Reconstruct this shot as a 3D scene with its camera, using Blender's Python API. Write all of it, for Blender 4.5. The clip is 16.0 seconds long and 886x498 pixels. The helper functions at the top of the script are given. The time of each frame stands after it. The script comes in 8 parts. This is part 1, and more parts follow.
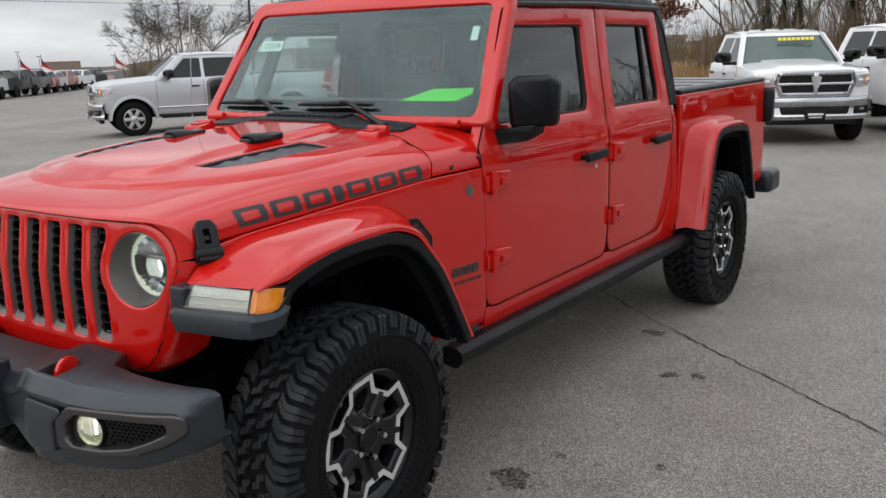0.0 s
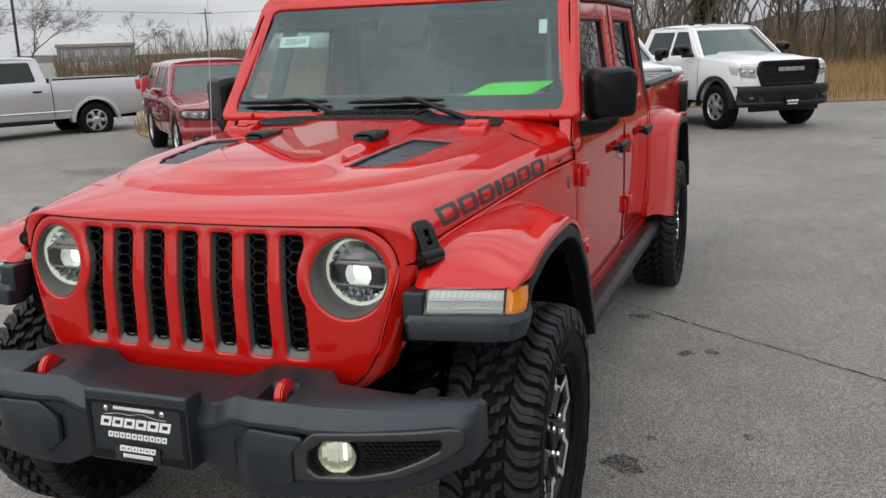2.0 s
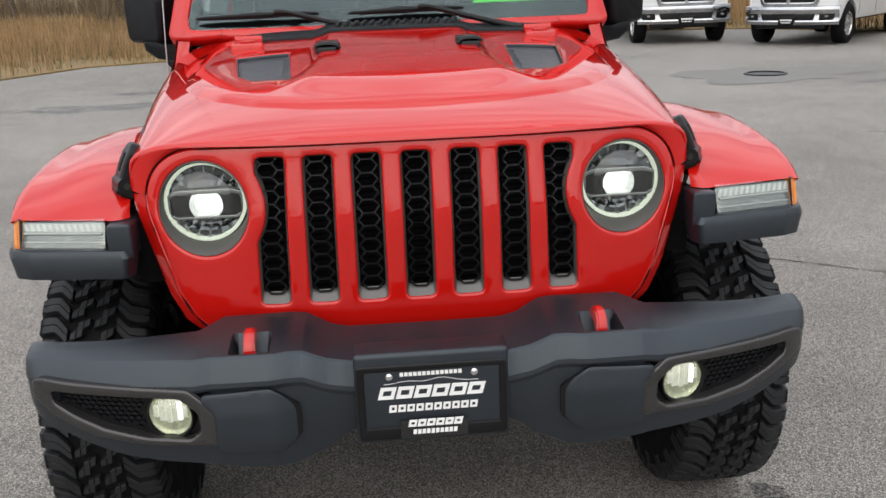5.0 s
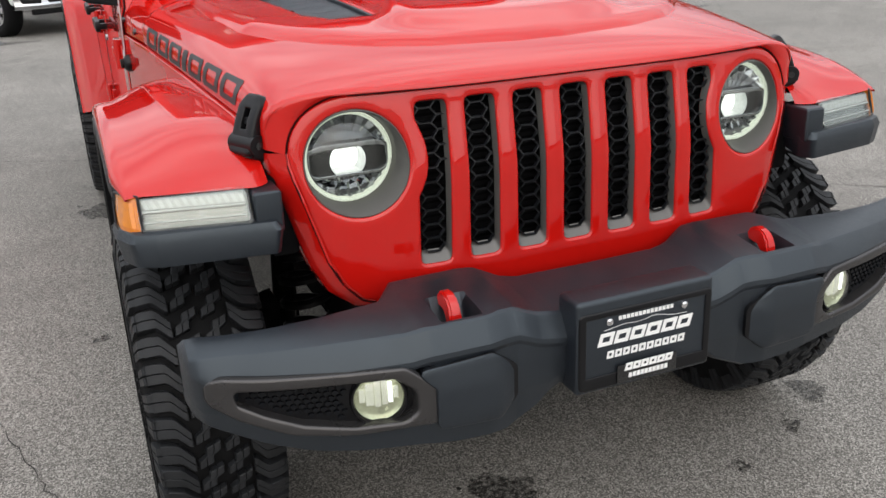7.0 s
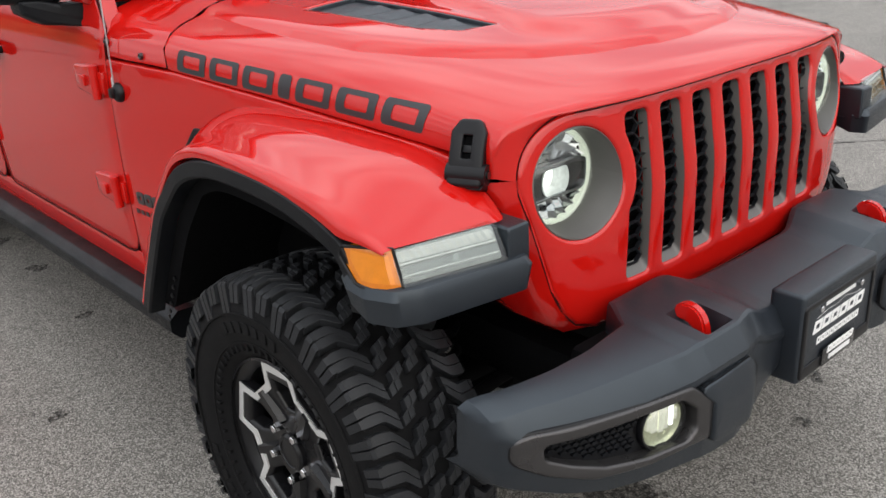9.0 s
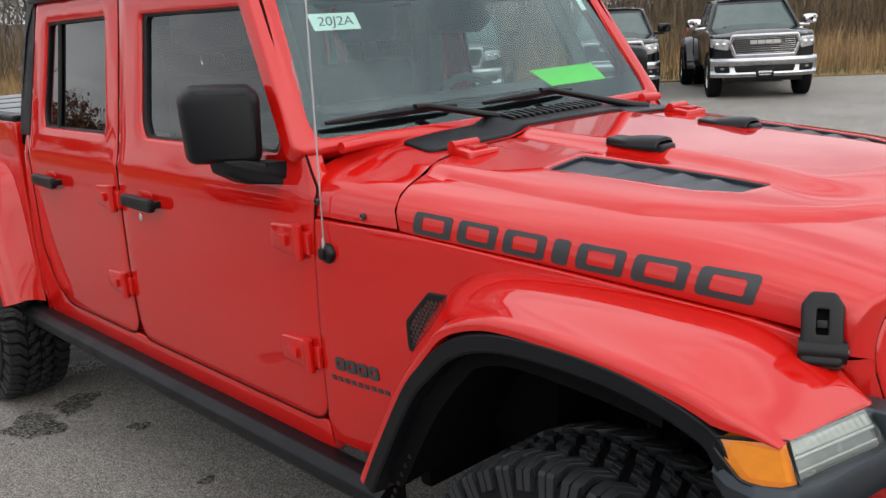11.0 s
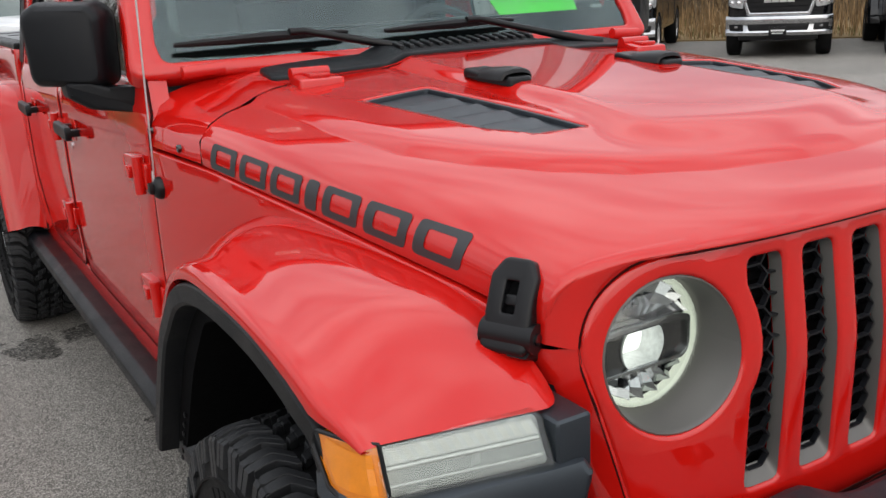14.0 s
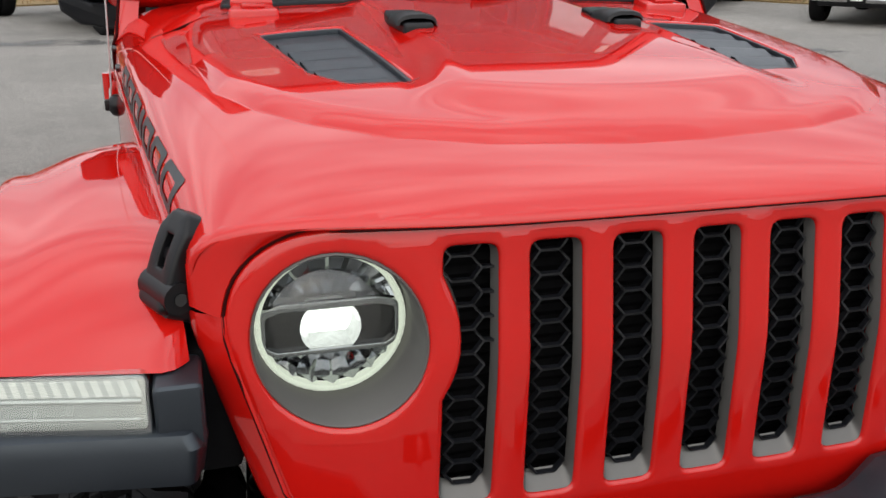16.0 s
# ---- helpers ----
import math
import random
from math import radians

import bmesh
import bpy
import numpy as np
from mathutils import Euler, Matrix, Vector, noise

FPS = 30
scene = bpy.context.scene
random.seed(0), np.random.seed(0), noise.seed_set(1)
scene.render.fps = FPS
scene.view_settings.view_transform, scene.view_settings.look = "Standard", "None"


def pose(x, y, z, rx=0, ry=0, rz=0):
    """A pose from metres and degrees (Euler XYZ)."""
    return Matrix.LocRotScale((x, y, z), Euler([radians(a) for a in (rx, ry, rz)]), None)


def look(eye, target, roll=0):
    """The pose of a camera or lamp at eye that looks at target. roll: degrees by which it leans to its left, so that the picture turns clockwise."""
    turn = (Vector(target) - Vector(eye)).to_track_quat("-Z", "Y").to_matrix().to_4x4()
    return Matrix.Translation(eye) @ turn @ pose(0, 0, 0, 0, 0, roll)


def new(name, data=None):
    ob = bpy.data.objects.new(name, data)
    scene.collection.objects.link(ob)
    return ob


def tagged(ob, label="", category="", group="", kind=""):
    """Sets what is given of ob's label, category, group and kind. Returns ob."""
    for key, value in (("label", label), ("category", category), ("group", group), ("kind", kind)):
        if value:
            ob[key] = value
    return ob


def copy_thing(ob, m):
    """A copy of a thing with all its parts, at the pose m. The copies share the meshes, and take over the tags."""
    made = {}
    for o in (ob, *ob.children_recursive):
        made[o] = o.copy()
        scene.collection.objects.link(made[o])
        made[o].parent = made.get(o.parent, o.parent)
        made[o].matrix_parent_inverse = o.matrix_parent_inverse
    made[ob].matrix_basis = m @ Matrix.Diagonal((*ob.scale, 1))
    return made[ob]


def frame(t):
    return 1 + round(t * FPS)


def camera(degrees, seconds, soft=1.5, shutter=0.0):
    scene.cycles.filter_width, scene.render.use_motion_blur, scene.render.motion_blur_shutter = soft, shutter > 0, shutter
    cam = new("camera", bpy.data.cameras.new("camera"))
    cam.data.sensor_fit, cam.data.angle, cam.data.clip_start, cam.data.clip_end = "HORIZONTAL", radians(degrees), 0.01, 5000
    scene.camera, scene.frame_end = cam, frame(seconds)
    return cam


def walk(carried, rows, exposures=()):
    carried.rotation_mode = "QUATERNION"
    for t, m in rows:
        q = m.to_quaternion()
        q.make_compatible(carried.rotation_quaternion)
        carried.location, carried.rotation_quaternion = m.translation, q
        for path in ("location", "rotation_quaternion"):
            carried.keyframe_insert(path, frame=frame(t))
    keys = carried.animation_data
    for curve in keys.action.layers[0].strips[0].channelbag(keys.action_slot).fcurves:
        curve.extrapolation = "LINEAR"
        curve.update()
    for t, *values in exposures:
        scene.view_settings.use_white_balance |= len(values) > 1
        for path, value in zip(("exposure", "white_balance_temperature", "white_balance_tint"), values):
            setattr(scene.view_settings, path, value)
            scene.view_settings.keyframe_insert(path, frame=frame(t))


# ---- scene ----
cam = camera(52.1, 16.0)
PATH = [
    (0, (2.652, -1.991, 1.603), (1.528, -0.394, 1.169), -1.6),
    (0.5, (2.366, -2.157, 1.598), (1.35, -0.49, 1.163), -1.3),
    (1, (2.085, -2.331, 1.613), (1.18, -0.601, 1.178), -1.8),
    (1.5, (1.816, -2.417, 1.598), (1.011, -0.638, 1.16), -2.0),
    (2, (1.532, -2.504, 1.596), (0.845, -0.678, 1.157), -2.0),
    (2.5, (1.213, -2.629, 1.585), (0.644, -0.762, 1.145), -2.0),
    (3, (0.954, -2.68, 1.577), (0.512, -0.785, 1.117), -2.0),
    (3.2, (0.836, -2.667, 1.556), (0.468, -0.758, 1.089), -1.9),
    (5.3, (-0.207, -2.397, 1.479), (0.0, -0.497, 0.89), -2.4),
    (5.5, (-0.283, -2.36, 1.487), (-0.028, -0.47, 0.886), -2.5),
    (6, (-0.534, -2.296, 1.482), (-0.144, -0.436, 0.859), -2.5),
    (6.5, (-0.778, -2.232, 1.487), (-0.241, -0.422, 0.827), -2.6),
    (7, (-0.979, -2.105, 1.472), (-0.283, -0.367, 0.769), -2.6),
    (7.5, (-1.169, -1.956, 1.484), (-0.346, -0.282, 0.763), -2.6),
    (8, (-1.388, -1.812, 1.494), (-0.439, -0.212, 0.759), -2.7),
    (8.5, (-1.577, -1.674, 1.516), (-0.465, -0.188, 0.77), -2.9),
    (9, (-1.74, -1.472, 1.546), (-0.522, -0.077, 0.791), -3.0),
    (9.5, (-1.876, -1.269, 1.58), (-0.614, 0.125, 0.897), -3.4),
    (10, (-2.038, -1.038, 1.625), (-0.725, 0.366, 1.071), -3.4),
    (10.2, (-2.093, -0.959, 1.633), (-0.761, 0.434, 1.099), -3.2),
    (12.3, (-1.897, -0.94, 1.571), (-0.666, 0.581, 1.161), -2.7),
    (12.5, (-1.825, -0.983, 1.573), (-0.612, 0.552, 1.158), -2.8),
    (13, (-1.67, -1.086, 1.548), (-0.501, 0.479, 1.121), -2.8),
    (13.5, (-1.49, -1.174, 1.528), (-0.389, 0.437, 1.089), -2.7),
    (14, (-1.304, -1.217, 1.488), (-0.314, 0.427, 0.927), -2.7),
    (14.5, (-1.099, -1.262, 1.475), (-0.235, 0.426, 0.84), -2.3),
    (15, (-0.959, -1.322, 1.467), (-0.193, 0.404, 0.807), -1.9),
    (15.5, (-0.794, -1.378, 1.447), (-0.135, 0.391, 0.786), -0.0),
    (16, (-0.629, -1.396, 1.465), (-0.119, 0.421, 0.801), 0.5),
]
walk(cam, [(t, look(eye, target, roll)) for t, eye, target, roll in PATH], [(0, -0.19), (3.2, -0.22), (5.3, 0.05), (8.5, 0.10), (10, 0.17), (12.5, -0.18), (13, -0.18), (13.5, -0.04), (14, -0.03), (16, 0.02)])

# ---- light ----
world = bpy.data.worlds.new("overcast")
scene.world = world
world.use_nodes = True
wn, wl = world.node_tree.nodes, world.node_tree.links
wn.clear()
w_out, w_bg = wn.new("ShaderNodeOutputWorld"), wn.new("ShaderNodeBackground")
w_sky = wn.new("ShaderNodeTexSky")
w_sky.sky_type = "NISHITA"
w_sky.sun_disc = False
w_sky.sun_elevation, w_sky.sun_rotation = radians(30), radians(199)
w_sky.air_density, w_sky.dust_density, w_sky.ozone_density = 1.0, 4.0, 1.0
w_co = wn.new("ShaderNodeTexCoord")
w_map = wn.new("ShaderNodeMapping")
w_map.inputs["Scale"].default_value = (1.0, 1.0, 5.0)
w_noise = wn.new("ShaderNodeTexNoise")
w_noise.inputs["Scale"].default_value = 2.2
w_noise.inputs["Detail"].default_value = 7.0
w_noise.inputs["Roughness"].default_value = 0.55
w_ramp = wn.new("ShaderNodeValToRGB")
w_ramp.color_ramp.elements[0].position, w_ramp.color_ramp.elements[0].color = 0.36, (4.7, 4.9, 5.3, 1)
w_ramp.color_ramp.elements[1].position, w_ramp.color_ramp.elements[1].color = 0.66, (9.6, 9.65, 9.75, 1)
w_mix = wn.new("ShaderNodeMixRGB")
w_mix.inputs["Fac"].default_value = 0.88
wl.new(w_co.outputs["Generated"], w_map.inputs["Vector"])
wl.new(w_map.outputs["Vector"], w_noise.inputs["Vector"])
wl.new(w_noise.outputs["Fac"], w_ramp.inputs["Fac"])
wl.new(w_sky.outputs["Color"], w_mix.inputs["Color1"])
wl.new(w_ramp.outputs["Color"], w_mix.inputs["Color2"])
# an overcast sky is brighter overhead than at the horizon
w_sep, w_rng, w_mul = wn.new("ShaderNodeSeparateXYZ"), wn.new("ShaderNodeMapRange"), wn.new("ShaderNodeMixRGB")
w_rng.inputs["From Min"].default_value, w_rng.inputs["From Max"].default_value = 0.0, 0.85
w_rng.inputs["To Min"].default_value, w_rng.inputs["To Max"].default_value = 0.84, 1.75
w_mul.blend_type, w_mul.inputs["Fac"].default_value = "MULTIPLY", 1.0
wl.new(w_co.outputs["Generated"], w_sep.inputs["Vector"])
wl.new(w_sep.outputs["Z"], w_rng.inputs["Value"])
wl.new(w_mix.outputs["Color"], w_mul.inputs["Color1"])
wl.new(w_rng.outputs["Result"], w_mul.inputs["Color2"])
wl.new(w_mul.outputs["Color"], w_bg.inputs["Color"])
w_bg.inputs["Strength"].default_value = 0.14
wl.new(w_bg.outputs["Background"], w_out.inputs["Surface"])
sun = new("sun", bpy.data.lights.new("sun", "SUN"))
sun.data.energy, sun.data.angle, sun.data.color = 1.15, radians(110), (1.0, 0.97, 0.92)
sun.matrix_world = look((-3, -9, 5.5), (0, 0, 0))


# ---- materials ----
def node_mat(name):
    m = bpy.data.materials.new(name)
    m.use_nodes = True
    t = m.node_tree
    return m, t.nodes, t.links, t.nodes["Principled BSDF"]


def mat(name, colour, rough=0.5, metal=0.0, vary=0.12, scale=6.0, fine=120.0, bump=0.0, coat=0.0, spec=0.5, emit=None, strength=0.0, rough_vary=0.08, islands=0.0):
    """A surface with a coarse and a fine variation of its colour, gloss and relief."""
    m, n, l, b = node_mat(name)
    b.inputs["Metallic"].default_value = metal
    b.inputs["Specular IOR Level"].default_value = spec
    b.inputs["Coat Weight"].default_value = coat
    b.inputs["Coat Roughness"].default_value = 0.03
    co = n.new("ShaderNodeTexCoord")
    big, small = n.new("ShaderNodeTexNoise"), n.new("ShaderNodeTexNoise")
    big.inputs["Scale"].default_value, big.inputs["Detail"].default_value = scale, 5.0
    small.inputs["Scale"].default_value, small.inputs["Detail"].default_value = fine, 3.0
    l.new(co.outputs["Object"], big.inputs["Vector"])
    l.new(co.outputs["Object"], small.inputs["Vector"])
    add = n.new("ShaderNodeMath")
    add.operation = "ADD"
    l.new(big.outputs["Fac"], add.inputs[0])
    l.new(small.outputs["Fac"], add.inputs[1])
    rng = n.new("ShaderNodeMapRange")
    rng.inputs["From Min"].default_value, rng.inputs["From Max"].default_value = 0.6, 1.4
    rng.inputs["To Min"].default_value, rng.inputs["To Max"].default_value = 1.0 - vary, 1.0 + vary
    l.new(add.outputs[0], rng.inputs["Value"])
    mul = n.new("ShaderNodeMixRGB")
    mul.blend_type, mul.inputs["Fac"].default_value = "MULTIPLY", 1.0
    mul.inputs["Color1"].default_value = (*colour, 1)
    val = rng.outputs["Result"]
    if islands:
        geo = n.new("ShaderNodeNewGeometry")
        r2 = n.new("ShaderNodeMapRange")
        r2.inputs["To Min"].default_value, r2.inputs["To Max"].default_value = 1.0 - islands, 1.0 + islands
        l.new(geo.outputs["Random Per Island"], r2.inputs["Value"])
        m2 = n.new("ShaderNodeMath")
        m2.operation = "MULTIPLY"
        l.new(val, m2.inputs[0])
        l.new(r2.outputs["Result"], m2.inputs[1])
        val = m2.outputs[0]
    l.new(val, mul.inputs["Color2"])
    l.new(mul.outputs["Color"], b.inputs["Base Color"])
    rr = n.new("ShaderNodeMapRange")
    rr.inputs["From Min"].default_value, rr.inputs["From Max"].default_value = 0.3, 0.7
    rr.inputs["To Min"].default_value, rr.inputs["To Max"].default_value = max(0.0, rough - rough_vary), min(1.0, rough + rough_vary)
    l.new(big.outputs["Fac"], rr.inputs["Value"])
    l.new(rr.outputs["Result"], b.inputs["Roughness"])
    if bump:
        bp = n.new("ShaderNodeBump")
        bp.inputs["Strength"].default_value, bp.inputs["Distance"].default_value = bump, 0.002
        l.new(small.outputs["Fac"], bp.inputs["Height"])
        l.new(bp.outputs["Normal"], b.inputs["Normal"])
    if emit:
        b.inputs["Emission Color"].default_value = (*emit, 1)
        b.inputs["Emission Strength"].default_value = strength
    return m


def glass(name, tint, rough=0.0, face=0.06, gloss=0.9):
    """A thin pane: part clear, part tinted, with a glossy face."""
    m, n, l, b = node_mat(name)
    out = n["Material Output"]
    n.remove(b)
    tr, gl, lw, mx = n.new("ShaderNodeBsdfTransparent"), n.new("ShaderNodeBsdfGlossy"), n.new("ShaderNodeLayerWeight"), n.new("ShaderNodeMixShader")
    tr.inputs["Color"].default_value = (*tint, 1)
    gl.inputs["Roughness"].default_value = rough
    gl.inputs["Color"].default_value = (*(gloss if isinstance(gloss, tuple) else (gloss,) * 3), 1)
    lw.inputs["Blend"].default_value = 0.5
    pw, rg = n.new("ShaderNodeMath"), n.new("ShaderNodeMapRange")
    pw.operation = "POWER"
    pw.inputs[1].default_value = 4.0
    rg.inputs["To Min"].default_value, rg.inputs["To Max"].default_value = face, 1.0
    l.new(lw.outputs["Facing"], pw.inputs[0])
    l.new(pw.outputs[0], rg.inputs["Value"])
    l.new(rg.outputs["Result"], mx.inputs["Fac"])
    l.new(tr.outputs["BSDF"], mx.inputs[1])
    l.new(gl.outputs["BSDF"], mx.inputs[2])
    l.new(mx.outputs["Shader"], out.inputs["Surface"])
    return m


JOINT = mat("dark_panel_joint", (0.030, 0.002, 0.002), 0.9, vary=0.1, spec=0.1)
RED = mat("red_paint", (0.48, 0.0070, 0.0046), 0.5, 0.0, vary=0.03, scale=3, fine=900, coat=1.0, spec=0.0, rough_vary=0.04)
RED.node_tree.nodes["Principled BSDF"].inputs["Coat IOR"].default_value = 1.58
BLACK_TRIM = mat("textured_black_plastic", (0.0045, 0.0052, 0.0068), 0.40, spec=0.20, vary=0.15, scale=9, fine=1400, bump=0.25)
BUMPER = mat("moulded_black_bumper", (0.0100, 0.0118, 0.0160), 0.37, spec=0.70, vary=0.12, scale=5, fine=1600, bump=0.2)
BUMPER.node_tree.nodes["Principled BSDF"].inputs["Specular Tint"].default_value = (0.80, 0.92, 1.0, 1.0)
SATIN = mat("satin_black", (0.005, 0.005, 0.006), 0.36, spec=0.28, vary=0.1, fine=500)
GLOSS_BLACK = mat("gloss_black", (0.008, 0.008, 0.009), 0.12, coat=0.6, vary=0.05)
HEX = mat("honeycomb_black", (0.009, 0.0097, 0.012), 0.35, vary=0.1, fine=500)
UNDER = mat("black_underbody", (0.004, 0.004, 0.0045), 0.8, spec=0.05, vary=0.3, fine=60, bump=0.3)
GRANITE = mat("granite_grey_bezel", (0.115, 0.112, 0.106), 0.40, 0.25, vary=0.06, fine=800)
SURROUND = mat("dark_grey_surround", (0.072, 0.069, 0.070), 0.30, 0.7, vary=0.06, fine=800)
DARK_BADGE = mat("dark_grey_badge", (0.05, 0.05, 0.052), 0.35, 0.4, vary=0.1)
RIM_BLACK = mat("black_rim_paint", (0.006, 0.006, 0.007), 0.3, vary=0.1, spec=0.4)
DECAL = mat("matt_black_decal", (0.024, 0.025, 0.028), 0.5, vary=0.08, fine=600)
# carcass coloured darker than the tread blocks, painting shade into the grooves
RUBBER = mat("tyre_rubber", (0.006, 0.006, 0.0065), 0.66, spec=0.12, vary=0.25, scale=14, fine=260, bump=0.3)
TREAD = mat("lit_tread_rubber", (0.016, 0.017, 0.019), 0.5, spec=0.28, vary=0.22, scale=12, fine=300, bump=0.35, islands=0.15)
MACHINED = mat("machined_aluminium", (0.74, 0.74, 0.73), 0.36, 0.55, vary=0.05, fine=700)
CHROME = mat("chrome", (0.72, 0.72, 0.74), 0.08, 1.0, vary=0.04)
REFLECTOR = mat("lamp_reflector", (0.38, 0.39, 0.41), 0.08, 1.0, vary=0.12, scale=30, fine=200)
SILVER_METAL = mat("bare_metal", (0.5, 0.5, 0.5), 0.35, 0.9, vary=0.1)
HALO = mat("lit_halo_ring", (0.34, 0.36, 0.32), 0.25, emit=(0.93, 1.0, 0.82), strength=0.60, vary=0.02)
BEAM = mat("lit_projector", (1, 1, 1), 0.2, emit=(1.0, 1.0, 0.97), strength=1.0, vary=0.01)
PROJECTOR = mat("frosted_projector_lens", (0.55, 0.58, 0.57), 0.12, vary=0.25, scale=40, fine=160, coat=0.8, emit=(0.95, 1.0, 0.97), strength=0.12)
FOG_BOWL = mat("fog_lamp_bowl", (0.50, 0.51, 0.37), 0.22, 0.6, emit=(0.96, 1.0, 0.74), strength=0.02, vary=0.25, scale=60, fine=200)
FOG_LIT = mat("lit_fog_reflector", (0.8, 0.8, 0.68), 0.12, 0.8, emit=(1.0, 1.0, 0.90), strength=0.28, vary=0.25, scale=60, fine=200)
LENS = glass("clear_lens", (0.93, 0.96, 0.93))
SCREEN = glass("windscreen_glass", (0.70, 0.83, 0.81), face=0.085, gloss=(0.74, 0.90, 0.91))
SIDE_GLASS = glass("side_window_glass", (0.62, 0.70, 0.68), face=0.08)
DARK_GLASS = glass("privacy_glass", (0.06, 0.07, 0.075), face=0.07)
AMBER = mat("amber_lens", (0.56, 0.15, 0.002), 0.12, vary=0.1, scale=80, fine=400, coat=0.9, emit=(1.0, 0.38, 0.01), strength=0.05)
AMBER_DEEP = mat("amber_ribs", (0.62, 0.18, 0.002), 0.15, vary=0.15, scale=50, fine=900, coat=0.9, emit=(1.0, 0.42, 0.01), strength=0.07)
CLEAR_MARK = mat("frosted_marker_lens", (0.165, 0.178, 0.176), 0.22, 0.6, vary=0.12, scale=50, fine=300, coat=0.8)
MARK_STRIP = mat("bright_marker_strip", (0.36, 0.375, 0.365), 0.2, 0.3, vary=0.25, scale=60, fine=300, coat=0.8)
WHITE_PRINT = mat("white_print", (0.80, 0.80, 0.79), 0.5, vary=0.04)
GREEN_PAPER = mat("fluorescent_green_card", (0.09, 0.80, 0.03), 0.6, vary=0.05, fine=40)
TAG_PAPER = mat("pale_green_paper", (0.62, 0.74, 0.66), 0.6, vary=0.05)
# black vinyl and dark cloth, lightened to stand in for windscreen glare
INTERIOR = mat("glare_lifted_black_vinyl", (0.060, 0.064, 0.065), 0.6, vary=0.2, fine=400, bump=0.2)
SEAT = mat("glare_lifted_dark_cloth", (0.050, 0.052, 0.054), 0.8, vary=0.25, fine=300, bump=0.3)
HEADLINER = mat("grey_headliner_fabric", (0.22, 0.225, 0.22), 0.9, vary=0.08, fine=300)
TAIL_RED = mat("red_tail_lens", (0.5, 0.01, 0.01), 0.12, coat=0.8, vary=0.08)
TONNEAU = mat("grey_soft_bed_cover", (0.17, 0.175, 0.18), 0.5, vary=0.15, fine=300, bump=0.2)


# ---- mesh tools ----
from mathutils.geometry import delaunay_2d_cdt


def finish(bm, name, sharp=38):
    me = bpy.data.meshes.new(name)
    bm.normal_update()
    bm.to_mesh(me)
    bm.free()
    me.shade_smooth()
    me.set_sharp_from_angle(angle=radians(sharp))
    return me


def part(name, bm, material, parent=None, label="", sharp=38):
    """Links a bmesh as one mesh object, under a thing or a part."""
    ob = new(name, finish(bm, name, sharp) if isinstance(bm, bmesh.types.BMesh) else bm)
    if not ob.data.materials:
        ob.data.materials.append(material)
    if parent:
        ob.parent = parent
    return tagged(ob, label)


def thing(name, label, category, group="", kind="", at=None):
    ob = new(name)
    ob.empty_display_size = 0.1
    if at is not None:
        ob.matrix_world = at
    return tagged(ob, label, category, group, kind)


def dense(loop, step):
    out = []
    for i, a in enumerate(loop):
        b = loop[(i + 1) % len(loop)]
        k = max(1, int(math.ceil(math.hypot(b[0] - a[0], b[1] - a[1]) / step)))
        out += [(a[0] + (b[0] - a[0]) * j / k, a[1] + (b[1] - a[1]) * j / k) for j in range(k)]
    return out


def rounded(points, radii, n=5):
    """A closed outline with its corners rounded. radii: one for all, or one a corner."""
    pts = [Vector(p) for p in points]
    rad = radii if isinstance(radii, (list, tuple)) else [radii] * len(pts)
    out = []
    for i, p in enumerate(pts):
        a, b = pts[i - 1] - p, pts[(i + 1) % len(pts)] - p
        ang = a.angle(b)
        r = rad[i]
        if r <= 1e-5 or ang > 3.1:
            out.append(tuple(p))
            continue
        d = min(r / math.tan(ang / 2), a.length * 0.49, b.length * 0.49)
        p0, p1 = p + a.normalized() * d, p + b.normalized() * d
        for j in range(n + 1):
            t = j / n
            q = p0 * (1 - t) ** 2 + p * 2 * t * (1 - t) + p1 * t * t
            out.append((q.x, q.y))
    return out


def area(loop):
    return 0.5 * sum(a[0] * b[1] - b[0] * a[1] for a, b in zip(loop, loop[1:] + loop[:1]))


def inside(pts, loop):
    x, y = pts[:, 0], pts[:, 1]
    res = np.zeros(len(pts), bool)
    n = len(loop)
    for i in range(n):
        (x0, y0), (x1, y1) = loop[i], loop[(i + 1) % n]
        if y0 == y1:
            continue
        c = (y0 > y) != (y1 > y)
        res ^= c & (x < (x1 - x0) * (y - y0) / (y1 - y0) + x0)
    return res


